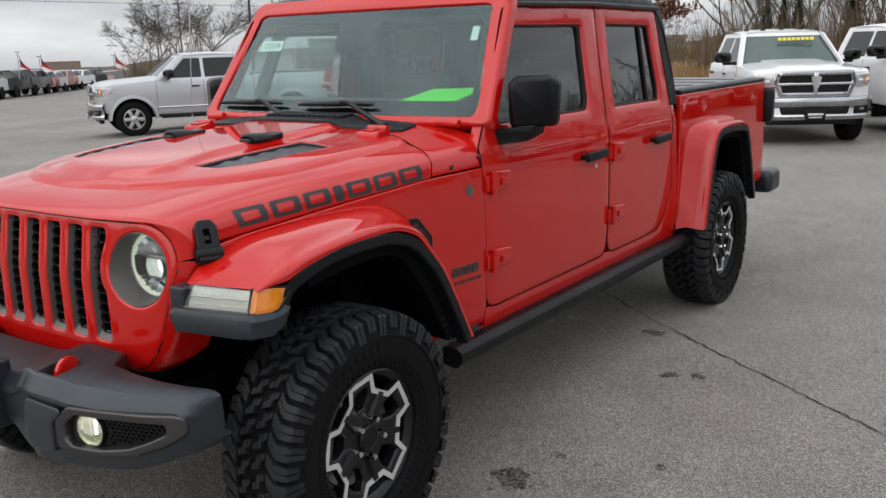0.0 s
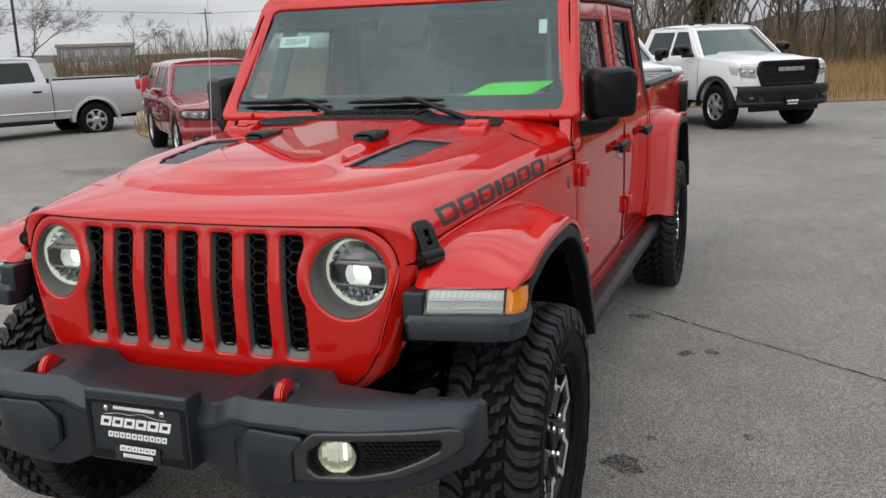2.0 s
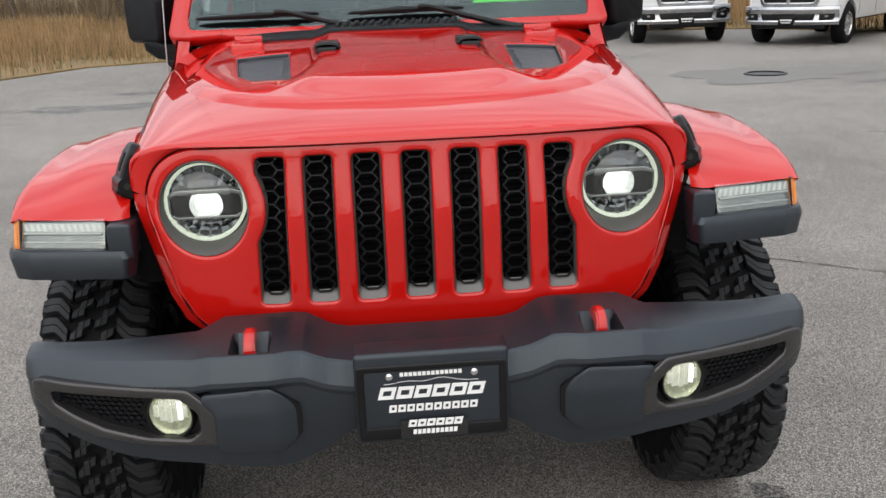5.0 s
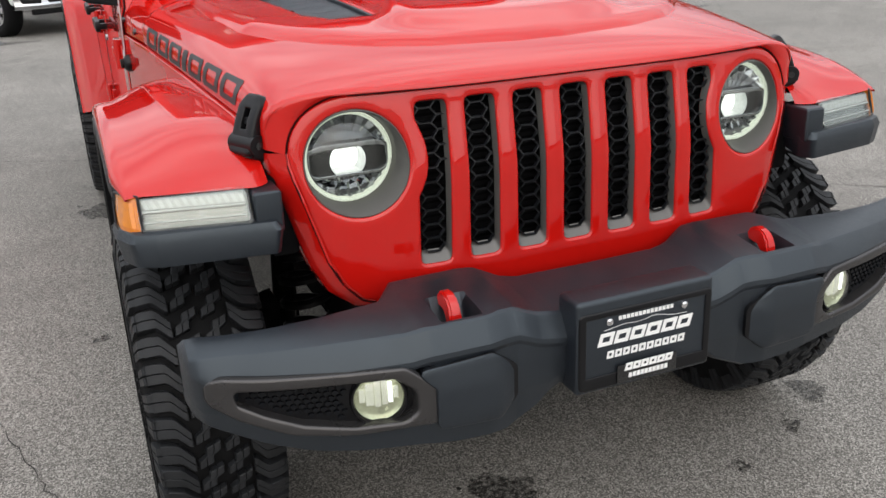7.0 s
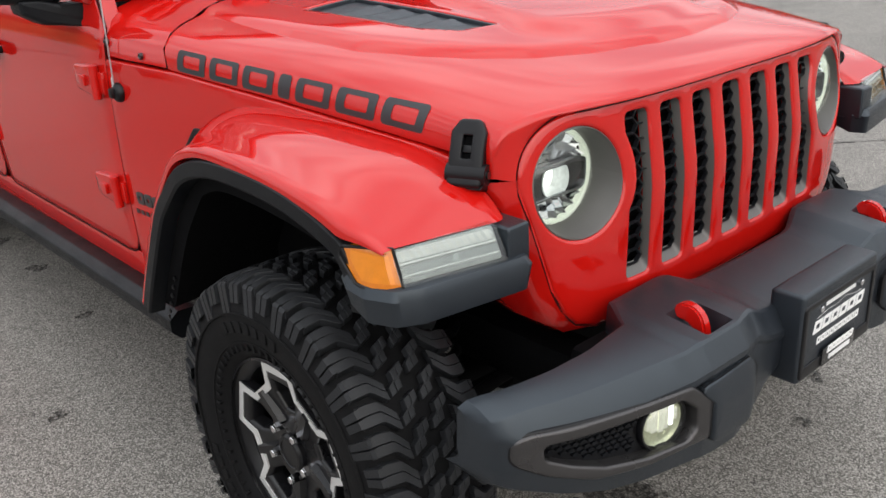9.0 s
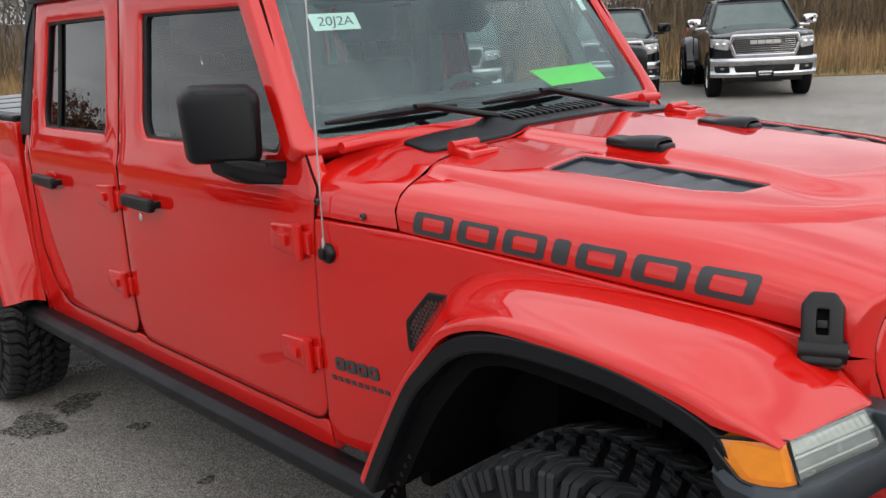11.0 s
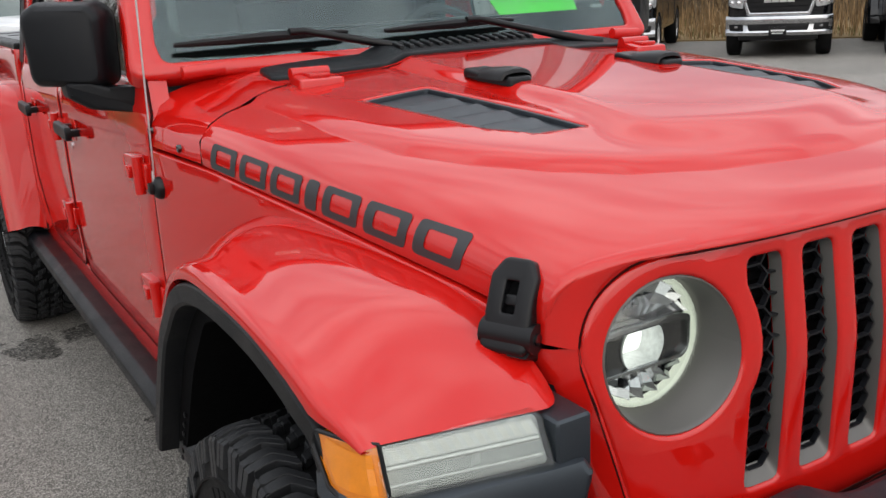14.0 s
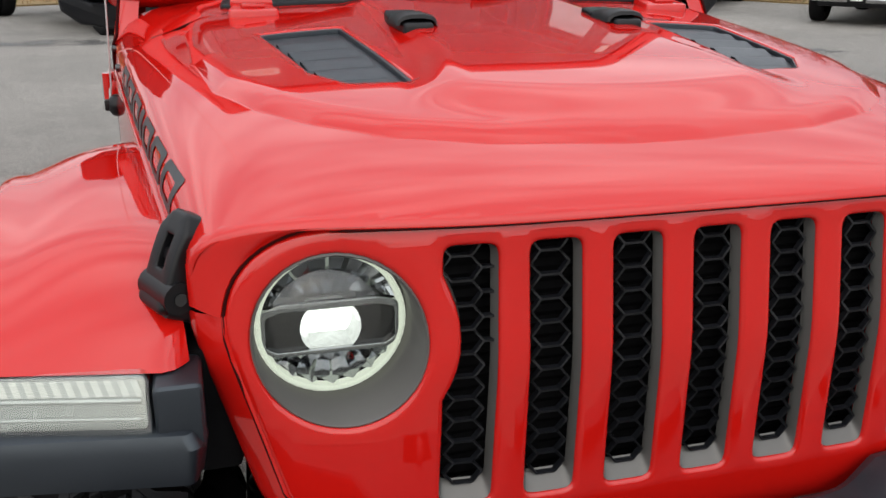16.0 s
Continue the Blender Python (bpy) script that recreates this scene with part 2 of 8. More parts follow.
def sheet(outline, holes, fn, step=0.05, roll=0.006, depth=0.02, hole_roll=None, hole_depth=None, bm=None, fill=None, more=()):
    """A panel cut from an outline with holes, laid on the surface fn(u, v, d), its rims rolled over by roll and turned in to depth."""
    bm = bm or bmesh.new()
    loops = [(outline, 1.0)] + [(h, -1.0) for h in holes]
    pts, edges, rims = [], [], []
    for loop, sign in loops:
        lp = dense(loop if area(loop) > 0 else loop[::-1], step)
        start = len(pts)
        pts += lp
        ids = list(range(start, start + len(lp)))
        edges += [(ids[i], ids[(i + 1) % len(ids)]) for i in range(len(ids))]
        rims.append((ids, lp, sign))
    pts += list(more)
    us, vs = [p[0] for p in rims[0][1]], [p[1] for p in rims[0][1]]
    f = fill or step
    gu, gv = np.meshgrid(np.arange(min(us) + f / 2, max(us), f), np.arange(min(vs) + f / 2, max(vs), f))
    gp = np.stack([gu.ravel(), gv.ravel()], 1)
    if len(gp):
        ok = inside(gp, rims[0][1])
        for ids, lp, sign in rims[1:]:
            ok &= ~inside(gp, lp)
        bp = np.array(pts)
        gp = gp[ok]
        if len(gp):
            near = np.array([np.min(((bp - g) ** 2).sum(1)) for g in gp])
            gp = gp[near > (0.4 * min(f, step)) ** 2]
            pts = pts + [tuple(g) for g in gp]
    vo, eo, fo, ov, oe, of = delaunay_2d_cdt([Vector(p) for p in pts], edges, [], 0, 1e-7)
    first = {}
    for i, origs in enumerate(ov):
        for o in origs:
            first[o] = i
    cen = np.array([[sum(vo[i][0] for i in t) / len(t), sum(vo[i][1] for i in t) / len(t)] for t in fo])
    keep = inside(cen, rims[0][1])
    for ids, lp, sign in rims[1:]:
        keep &= ~inside(cen, lp)
    bv = [bm.verts.new(fn(v[0], v[1], 0.0)) for v in vo]
    for t, k in zip(fo, keep):
        if k:
            try:
                bm.faces.new([bv[i] for i in t])
            except ValueError:
                pass
    for ids, lp, sign in rims:
        r = roll if sign > 0 or hole_roll is None else hole_roll
        dep = depth if sign > 0 or hole_depth is None else hole_depth
        n = len(lp)
        outs = []
        for i in range(n):
            a, b = lp[i - 1], lp[(i + 1) % n]
            dx, dy = b[0] - a[0], b[1] - a[1]
            q = math.hypot(dx, dy) or 1.0
            outs.append((dy / q * sign, -dx / q * sign))
        prev = [bv[first[i]] for i in ids]
        rings = [(r * math.sin(radians(a)), r * (1 - math.cos(radians(a)))) for a in (35, 65, 90)] if r > 0 else []
        if dep > r:
            rings.append((r, dep))
        for o, d in rings:
            cur = [bm.verts.new(fn(p[0] + u[0] * o, p[1] + u[1] * o, d)) for p, u in zip(lp, outs)]
            for i in range(n):
                j = (i + 1) % n
                try:
                    bm.faces.new((prev[i], prev[j], cur[j], cur[i]))
                except ValueError:
                    pass
            prev = cur
    bmesh.ops.recalc_face_normals(bm, faces=bm.faces)
    return bm


def box(bm, lo, hi, bevel=0.0, seg=2, m=None):
    r = bmesh.ops.create_cube(bm, size=1.0)
    c = [(a + b) / 2 for a, b in zip(lo, hi)]
    s = [abs(b - a) for a, b in zip(lo, hi)]
    vs = r["verts"]
    bmesh.ops.transform(bm, matrix=Matrix.Translation(c) @ Matrix.Diagonal((*s, 1)), verts=vs)
    if bevel:
        es = list({e for v in vs for e in v.link_edges})
        g = bmesh.ops.bevel(bm, geom=es, offset=min(bevel, min(s) * 0.45), segments=seg, profile=0.6, affect="EDGES")
        vs = list({v for f in g["faces"] for v in f.verts} | {v for v in vs if v.is_valid})
    if m is not None:
        bmesh.ops.transform(bm, matrix=m, verts=vs)
    return vs


def prism(bm, loop, fn, d0, d1, bevel=0.0, seg=2):
    """A solid between depths d0 and d1 over an outline, on fn(u, v, d)."""
    lp = loop if area(loop) > 0 else loop[::-1]
    a = [bm.verts.new(fn(p[0], p[1], d0)) for p in lp]
    b = [bm.verts.new(fn(p[0], p[1], d1)) for p in lp]
    fa, fb = bm.faces.new(a), bm.faces.new(b[::-1])
    n = len(lp)
    side = [bm.faces.new((a[i], b[i], b[(i + 1) % n], a[(i + 1) % n])) for i in range(n)]
    bmesh.ops.recalc_face_normals(bm, faces=[fa, fb, *side])
    if bevel:
        bmesh.ops.bevel(bm, geom=list(fa.edges), offset=bevel, segments=seg, profile=0.5, affect="EDGES")
    return bm


def revolve(bm, profile, n=48, m=Matrix.Identity(4), a0=0.0, a1=360.0):
    """Turns a profile of (radius, height) about the x axis; height runs along x."""
    full = abs(a1 - a0) >= 359.9
    k = n if full else n + 1
    rings = []
    for i in range(k):
        a = radians(a0 + (a1 - a0) * i / n)
        rings.append([bm.verts.new(m @ Vector((h, r * math.cos(a), r * math.sin(a)))) for r, h in profile])
    fs = []
    for i in range(n):
        p, q = rings[i], rings[(i + 1) % k]
        for j in range(len(profile) - 1):
            try:
                fs.append(bm.faces.new((p[j], q[j], q[j + 1], p[j + 1])))
            except ValueError:
                pass
    bmesh.ops.recalc_face_normals(bm, faces=fs)
    return bm


def tube(bm, points, radius, n=8, closed=False):
    pts = [Vector(p) for p in points]
    rads = radius if isinstance(radius, (list, tuple)) else [radius] * len(pts)
    rings = []
    up = Vector((0.3, 0.2, 0.93))
    for i, p in enumerate(pts):
        a = pts[i - 1] if (i or closed) else p
        b = pts[(i + 1) % len(pts)] if (i < len(pts) - 1 or closed) else p
        d = (b - a).normalized() if (b - a).length > 1e-9 else Vector((0, 0, 1))
        s = d.cross(up)
        if s.length < 0.1:
            s = d.cross(Vector((1, 0, 0)))
        s.normalize()
        t = s.cross(d)
        rings.append([bm.verts.new(p + (s * math.cos(2 * math.pi * k / n) + t * math.sin(2 * math.pi * k / n)) * rads[i]) for k in range(n)])
    m = len(rings)
    for i in range(m if closed else m - 1):
        a, b = rings[i], rings[(i + 1) % m]
        for k in range(n):
            bm.faces.new((a[k], a[(k + 1) % n], b[(k + 1) % n], b[k]))
    if not closed:
        bm.faces.new(rings[0][::-1])
        bm.faces.new(rings[-1])
    return bm


def grid(bm, rows, close=False):
    """Joins rows of points, all of one length, into a surface."""
    vs = [[bm.verts.new(p) for p in row] for row in rows]
    fs = []
    for a, b in zip(vs, vs[1:] + ([vs[0]] if close else [])):
        for i in range(len(a) - 1):
            fs.append(bm.faces.new((a[i], a[i + 1], b[i + 1], b[i])))
    return vs


def lerp(x, table):
    """Smooth reading of a table of (x, value)."""
    if x <= table[0][0]:
        return table[0][1]
    for (a, va), (b, vb) in zip(table, table[1:]):
        if x <= b:
            t = (x - a) / (b - a)
            return va + (vb - va) * t
    return table[-1][1]


def smooth(x, a, b):
    t = min(1.0, max(0.0, (x - a) / (b - a)))
    return t * t * (3 - 2 * t)


def curve_read(x, table):
    """As lerp, but rounded through the table's points (Catmull-Rom)."""
    n = len(table)
    if x <= table[0][0]:
        return table[0][1]
    if x >= table[-1][0]:
        return table[-1][1]
    for i in range(n - 1):
        if x <= table[i + 1][0]:
            (x0, p1), (x1, p2) = table[i], table[i + 1]
            h = x1 - x0
            m1 = (p2 - table[i - 1][1]) / (x1 - table[i - 1][0]) * h if i > 0 else p2 - p1
            m2 = (table[i + 2][1] - p1) / (table[i + 2][0] - x0) * h if i + 2 < n else p2 - p1
            t = (x - x0) / h
            return (2 * t**3 - 3 * t**2 + 1) * p1 + (t**3 - 2 * t**2 + t) * m1 + (-2 * t**3 + 3 * t**2) * p2 + (t**3 - t**2) * m2


def bars(bm, fn, u0, v0, width, height, n, slant=0.0, gap=0.25, d0=0.0, d1=-0.0015):
    """A row of n plain slanted blocks."""
    w = width / (n + (n - 1) * gap)
    for i in range(n):
        a = u0 + i * w * (1 + gap)
        prism(bm, [(a, v0), (a + w, v0), (a + w + slant, v0 + height), (a + slant, v0 + height)], fn, d0, d1)
    return bm


def block_row(bm, fn, u0, v0, width, height, n, slant, gap):
    """A row of n plain slanted blocks, each with an open middle."""
    w = width / (n + (n - 1) * gap)
    for i in range(n):
        a = u0 + i * w * (1 + gap)
        edge = min(0.30 * w, 0.22 * height + 0.002)
        lean = slant * edge / height
        outer = [(a, v0), (a + w, v0), (a + w + slant, v0 + height), (a + slant, v0 + height)]
        inner = [(a + edge + lean, v0 + edge), (a + w - edge + lean, v0 + edge), (a + w - edge + slant - lean, v0 + height - edge), (a + edge + slant - lean, v0 + height - edge)]
        for k in range(4):
            j = (k + 1) % 4
            prism(bm, [outer[k], outer[j], inner[j], inner[k]], fn, 0.0, -0.0015)
    return bm


# ---- ground ----
m, n, l, b = node_mat("worn_asphalt")
co = n.new("ShaderNodeTexCoord")
vor, n1, n2, n3 = n.new("ShaderNodeTexVoronoi"), n.new("ShaderNodeTexNoise"), n.new("ShaderNodeTexNoise"), n.new("ShaderNodeTexNoise")
vor.inputs["Scale"].default_value = 270.0
n1.inputs["Scale"].default_value, n1.inputs["Detail"].default_value = 0.35, 6.0
n2.inputs["Scale"].default_value, n2.inputs["Detail"].default_value = 3.0, 6.0
n3.inputs["Scale"].default_value, n3.inputs["Detail"].default_value = 220.0, 2.0
for t in (vor, n1, n2, n3):
    l.new(co.outputs["Object"], t.inputs["Vector"])
ramp = n.new("ShaderNodeValToRGB")
e = ramp.color_ramp.elements
e[0].position, e[0].color = 0.0, (0.030, 0.028, 0.025, 1)
e[1].position, e[1].color = 1.0, (0.49, 0.462, 0.42, 1)
k = ramp.color_ramp.elements.new(0.45)
k.color = (0.140, 0.130, 0.116, 1)
l.new(vor.outputs["Color"], ramp.inputs["Fac"])
mixa = n.new("ShaderNodeMixRGB")
mixa.blend_type, mixa.inputs["Fac"].default_value = "MULTIPLY", 1.0
r1 = n.new("ShaderNodeMapRange")
r1.inputs["From Min"].default_value, r1.inputs["From Max"].default_value, r1.inputs["To Min"].default_value, r1.inputs["To Max"].default_value = 0.3, 0.7, 0.80, 1.18
r2 = n.new("ShaderNodeMapRange")
r2.inputs["From Min"].default_value, r2.inputs["From Max"].default_value, r2.inputs["To Min"].default_value, r2.inputs["To Max"].default_value = 0.3, 0.7, 0.90, 1.10
mm_ = n.new("ShaderNodeMath")
mm_.operation = "MULTIPLY"
l.new(n1.outputs["Fac"], r1.inputs["Value"])
l.new(n2.outputs["Fac"], r2.inputs["Value"])
l.new(r1.outputs["Result"], mm_.inputs[0])
l.new(r2.outputs["Result"], mm_.inputs[1])
l.new(ramp.outputs["Color"], mixa.inputs["Color1"])
l.new(mm_.outputs[0], mixa.inputs["Color2"])
l.new(mixa.outputs["Color"], b.inputs["Base Color"])
b.inputs["Roughness"].default_value = 0.82
bp = n.new("ShaderNodeBump")
bp.inputs["Strength"].default_value, bp.inputs["Distance"].default_value = 0.35, 0.003
l.new(n3.outputs["Fac"], bp.inputs["Height"])
l.new(bp.outputs["Normal"], b.inputs["Normal"])
ASPHALT = m


def fall(x, y):
    """The ground's height: level round the truck, dropping gently towards the far sales rows."""
    dx, dy = x - 1.5, y + 2.3
    away = math.degrees(math.atan2(-dx, dy))
    t = min(1.0, max(0.0, (away - 43) / 13)) * min(1.0, max(0.0, (120 - away) / 30))
    return -0.017 * max(0.0, math.hypot(dx, dy) - 12) * t * t * (3 - 2 * t)


bm = bmesh.new()
angles = [radians(a) for a in list(range(-180, -130, 10)) + list(range(-130, -30, 2)) + list(range(-30, 180, 10))]
hub, prev = bm.verts.new((1.5, -2.3, 0)), None
for d in (12, 16, 22, 32, 50, 80, 130, 210, 350, 600, 1000, 2000):
    ring = []
    for a in angles:
        x, y = 1.5 + d * math.sin(a), -2.3 + d * math.cos(a)
        ring.append(bm.verts.new((x, y, fall(x, y))))
    for i in range(len(ring)):
        j = (i + 1) % len(ring)
        bm.faces.new((hub, ring[j], ring[i]) if prev is None else (prev[i], prev[j], ring[j], ring[i]))
    prev = ring
ground = part("ground", bm, ASPHALT)
tagged(ground, "worn grey asphalt car park with cracks and oil spots", "ground", kind="structure")

# ---- the red pickup ----
SUP = 3.4
W_TAB = [(-0.46, 0.640), (-0.20, 0.668), (0.20, 0.716), (0.62, 0.764), (0.95, 0.797), (1.2, 0.80)]
ZB_TAB = [(-0.46, 1.066), (-0.20, 1.090), (0.20, 1.124), (0.62, 1.152), (0.97, 1.160)]


def top_z(y):
    """The hood's middle line: rising to the windscreen, rounded down at the nose."""
    return 1.23878 + 0.10465 * y - 0.10799 * y**2 + 0.09014 * y**3 - 0.02853 * math.exp(-(y + 0.47) / 0.03)


def mirrored(half):
    """A left half outline, back to front, closed over to the right."""
    return half + [(-x, y) for x, y in half[::-1]]


PLATFORM = rounded(mirrored([(-0.640, 0.90), (-0.615, 0.30), (-0.590, 0.09), (-0.535, -0.05), (-0.470, -0.145), (-0.380, -0.225), (-0.250, -0.275), (-0.060, -0.300)]), 0.12, 5)
ARC = [(0.0, 0.0)]
for k in range(1, 401):
    a0, a1 = radians(90 * (k - 1) / 400), radians(90 * k / 400)
    p0 = (0.7 * math.sin(a0) ** (2 / SUP), 0.11 * math.cos(a0) ** (2 / SUP))
    p1 = (0.7 * math.sin(a1) ** (2 / SUP), 0.11 * max(0.0, math.cos(a1)) ** (2 / SUP))
    ARC.append((ARC[-1][0] + math.hypot(p1[0] - p0[0], p1[1] - p0[1]), a1))
ARC_L = ARC[-1][0]
ARC_S, ARC_A = np.array([a for a, _ in ARC]), np.array([b for _, b in ARC])


def grown(loop, g):
    """An outline moved outwards by g, point for point."""
    lp = loop if area(loop) > 0 else loop[::-1]
    out = []
    for i, p in enumerate(lp):
        a, b = lp[i - 1], lp[(i + 1) % len(lp)]
        dx, dy = b[0] - a[0], b[1] - a[1]
        q = math.hypot(dx, dy) or 1.0
        out.append((p[0] + dy / q * g, p[1] - dx / q * g))
    return out


def within(x, y, loop):
    """How far a place lies inside an outline, or, below nought, outside it."""
    best = 1e9
    for (ax, ay), (bx, by) in zip(loop, loop[1:]):
        dx, dy = bx - ax, by - ay
        q = dx * dx + dy * dy
        if q < 1e-12:
            continue
        t = min(1, max(0, ((x - ax) * dx + (y - ay) * dy) / q))
        best = min(best, math.hypot(x - ax - t * dx, y - ay - t * dy))
    return best if inside(np.array([[x, y]]), loop)[0] else -best


def dome(x, y):
    """How far the hood is raised at a place: the vents' platform, and the dome between the vents."""
    rim = min(1.0, max(0.0, (within(x, y, PLATFORM) + 0.003) / 0.046))
    low = 0.015 * (1 - (1 - rim) ** 2)
    wide = 0.030 + 0.040 * smooth(-y, -0.05, 0.16)
    across = smooth(0.246 + 0.050 * smooth(-y, -0.12, 0.16) - abs(x), -wide * 0.7, wide)
    return low + 0.019 * across * smooth(y + 0.272 - 0.9 * x * x, -0.015, 0.115)



def hood_at(u, y, d=0.0):
    a = float(np.interp(abs(u), ARC_S, ARC_A))
    w, zt, zb = curve_read(y, W_TAB), top_z(y), lerp(y, ZB_TAB)
    sx, cz = math.sin(a) ** (2 / SUP), max(0.0, math.cos(a)) ** (2 / SUP)
    s = 1 if u >= 0 else -1
    x, z = w * sx, zb + (zt - zb) * cz
    nx, nz = sx ** (SUP - 1) / w, cz ** (SUP - 1) / (zt - zb)
    q = math.hypot(nx, nz)
    over = max(0.0, abs(u) - ARC_L)
    return Vector((s * (x - d * nx / q), y, z - d * nz / q - over + dome(s * x, y)))


def hood_u(x, y):
    w = curve_read(y, W_TAB)
    a = math.asin(min(1.0, abs(x) / w) ** (SUP / 2))
    return math.copysign(float(np.interp(a, ARC_A, ARC_S)), x)


def nose(x):
    return -0.443 + 0.078 * min(1.0, abs(x) / 0.645) ** 4


def body_x(y, z):
    w = curve_read(y, W_TAB) + 0.003
    low = -0.10 * max(0.0, 0.9 - z) ** 2
    lean = -0.145 * max(0.0, z - 1.235) - 0.012 * smooth(z, 1.195, 1.235)
    return w + 0.004 * math.sin((z - 0.55) * 4.2) + low + lean


def flank(s):
    return lambda y, z, d: Vector((s * (body_x(y, z) - d), y, z))


truck = thing("pickup_truck", "glossy red crew-cab off-road pickup truck with black trim parked on asphalt", "pickup truck")

# hood
edge = [(hood_u(x, nose(x)), nose(x)) for x in np.linspace(-0.60, 0.60, 41)]
hood_outline = [(-ARC_L, nose(0.645))] + edge + [(ARC_L, nose(0.645))] + [(ARC_L, y) for y in (-0.2, 0.1, 0.4)]
rear_edge = []
for k in range(31):
    u = ARC_L * (1 - 2 * k / 30)
    rear_edge.append((u, 0.700 - 0.075 * (abs(u) / ARC_L) ** 3))
hood_outline += rear_edge + [(-ARC_L, y) for y in (0.4, 0.1, -0.2)]
VENT = [(-0.292, -0.046), (-0.398, -0.028), (-0.448, 0.056), (-0.499, 0.412), (-0.330, 0.432)]


def vent_loop(s, grow=0.0):
    c = (-0.397, 0.19)
    pts = [(s * (c[0] + (x - c[0]) * (1 + grow * 6)), c[1] + (y - c[1]) * (1 + grow * 2)) for x, y in VENT]
    return [(hood_u(x, y), y) for x, y in rounded(pts, 0.014)]


crease = [(hood_u(x, y), y) for g in (-0.016, -0.008, 0.0, 0.003, 0.006) for x, y in dense(grown(PLATFORM, g), 0.009) if abs(x) < 0.64 and -0.36 < y < 0.60]
hood = part("hood", sheet(hood_outline, [vent_loop(-1), vent_loop(1)], hood_at, step=0.013, roll=0.006, depth=0.0062, more=crease, hole_roll=0.004, hole_depth=0.014), RED, truck)
for s in (-1, 1):
    bm = bmesh.new()
    sheet(vent_loop(s, -0.004), [], lambda u, v, d: hood_at(u, v, d + 0.012), step=0.03, roll=0.0, depth=0.0, bm=bm)
    hood_vent = part("hood_vent", bm, BUMPER, hood, "black plastic louvred hood vent")
    bm = bmesh.new()
    sheet(vent_loop(s, -0.001), [vent_loop(s, -0.013)], lambda u, v, d: hood_at(u, v, d + 0.003), step=0.02, roll=0.001, depth=0.006, hole_roll=0.002, hole_depth=0.009, bm=bm)
    part("vent_frame", bm, BUMPER, hood_vent)
    for k in range(4):
        y0 = 0.075 + k * 0.080
        bm = bmesh.new()
        rows = []
        for yy, dd in ((y0 - 0.045, 0.0118), (y0 - 0.010, 0.0055), (y0 + 0.002, 0.0055), (y0 + 0.006, 0.0118)):
            xl = lerp(yy, [(-0.030, -0.320), (0.425, -0.350)])
            xr = lerp(yy, [(-0.030, -0.382), (0.060, -0.432), (0.405, -0.483)])
            rows.append([hood_at(hood_u(s * (xl + (xr - xl) * i / 8), yy), yy, dd) for i in range(9)])
        grid(bm, rows)
        part("slat", bm, BUMPER, hood_vent)
    # rest for the folded windscreen
    bm = bmesh.new()
    y0, x0 = 0.345, s * 0.212
    base = hood_at(hood_u(x0, y0), y0)
    lo = rounded([(-0.028, -0.085), (0.028, -0.085), (0.038, 0.02), (0.032, 0.085), (-0.032, 0.085), (-0.038, 0.02)], 0.012)
    prism(bm, lo, lambda u, v, d: base + Vector((u, v, d + 0.07 * v)), 0.010, -0.008, bevel=0.007, seg=3)
    part("windscreen_rest", bm, SATIN, hood, "black rubber windscreen rest")
    bm = bmesh.new()
    arch = ((-0.041, -0.002), (-0.038, 0.008), (-0.031, 0.016), (-0.014, 0.021), (0.014, 0.021), (0.031, 0.016), (0.038, 0.008), (0.041, -0.002))
    bowed = ((-0.070, 0.55, 0.0), (-0.067, 0.88, 0.0), (-0.060, 1.0, 0.0), (-0.020, 1.0, 0.0), (0.020, 0.86, 0.0), (0.060, 0.55, 0.0), (0.075, 0.25, -0.004))
    grid(bm, [[base + Vector((xo * (0.7 + 0.3 * g), yo, zo * g + lift)) for xo, zo in arch] for yo, g, lift in bowed])
    part("rest_pad", bm, SATIN, hood)
    # hinge on the hood's rear edge
    bm = bmesh.new()
    hx = s * 0.485
    b0 = hood_at(hood_u(hx, 0.655), 0.655)
    prism(bm, rounded([(-0.055, -0.045), (0.055, -0.045), (0.045, 0.02), (0.04, 0.055), (-0.04, 0.055), (-0.045, 0.02)], 0.012), lambda u, v, d: b0 + Vector((u, v, d + v * 0.12)), 0.016, -0.006, bevel=0.006)
    tube(bm, [b0 + Vector((-0.045, 0.03, 0.02)), b0 + Vector((0.045, 0.03, 0.02))], 0.013, 10)
    box(bm, b0 + Vector((-0.025, -0.03, 0.012)), b0 + Vector((0.025, 0.01, 0.022)), 0.004)
    part("hood_hinge", bm, RED, hood)

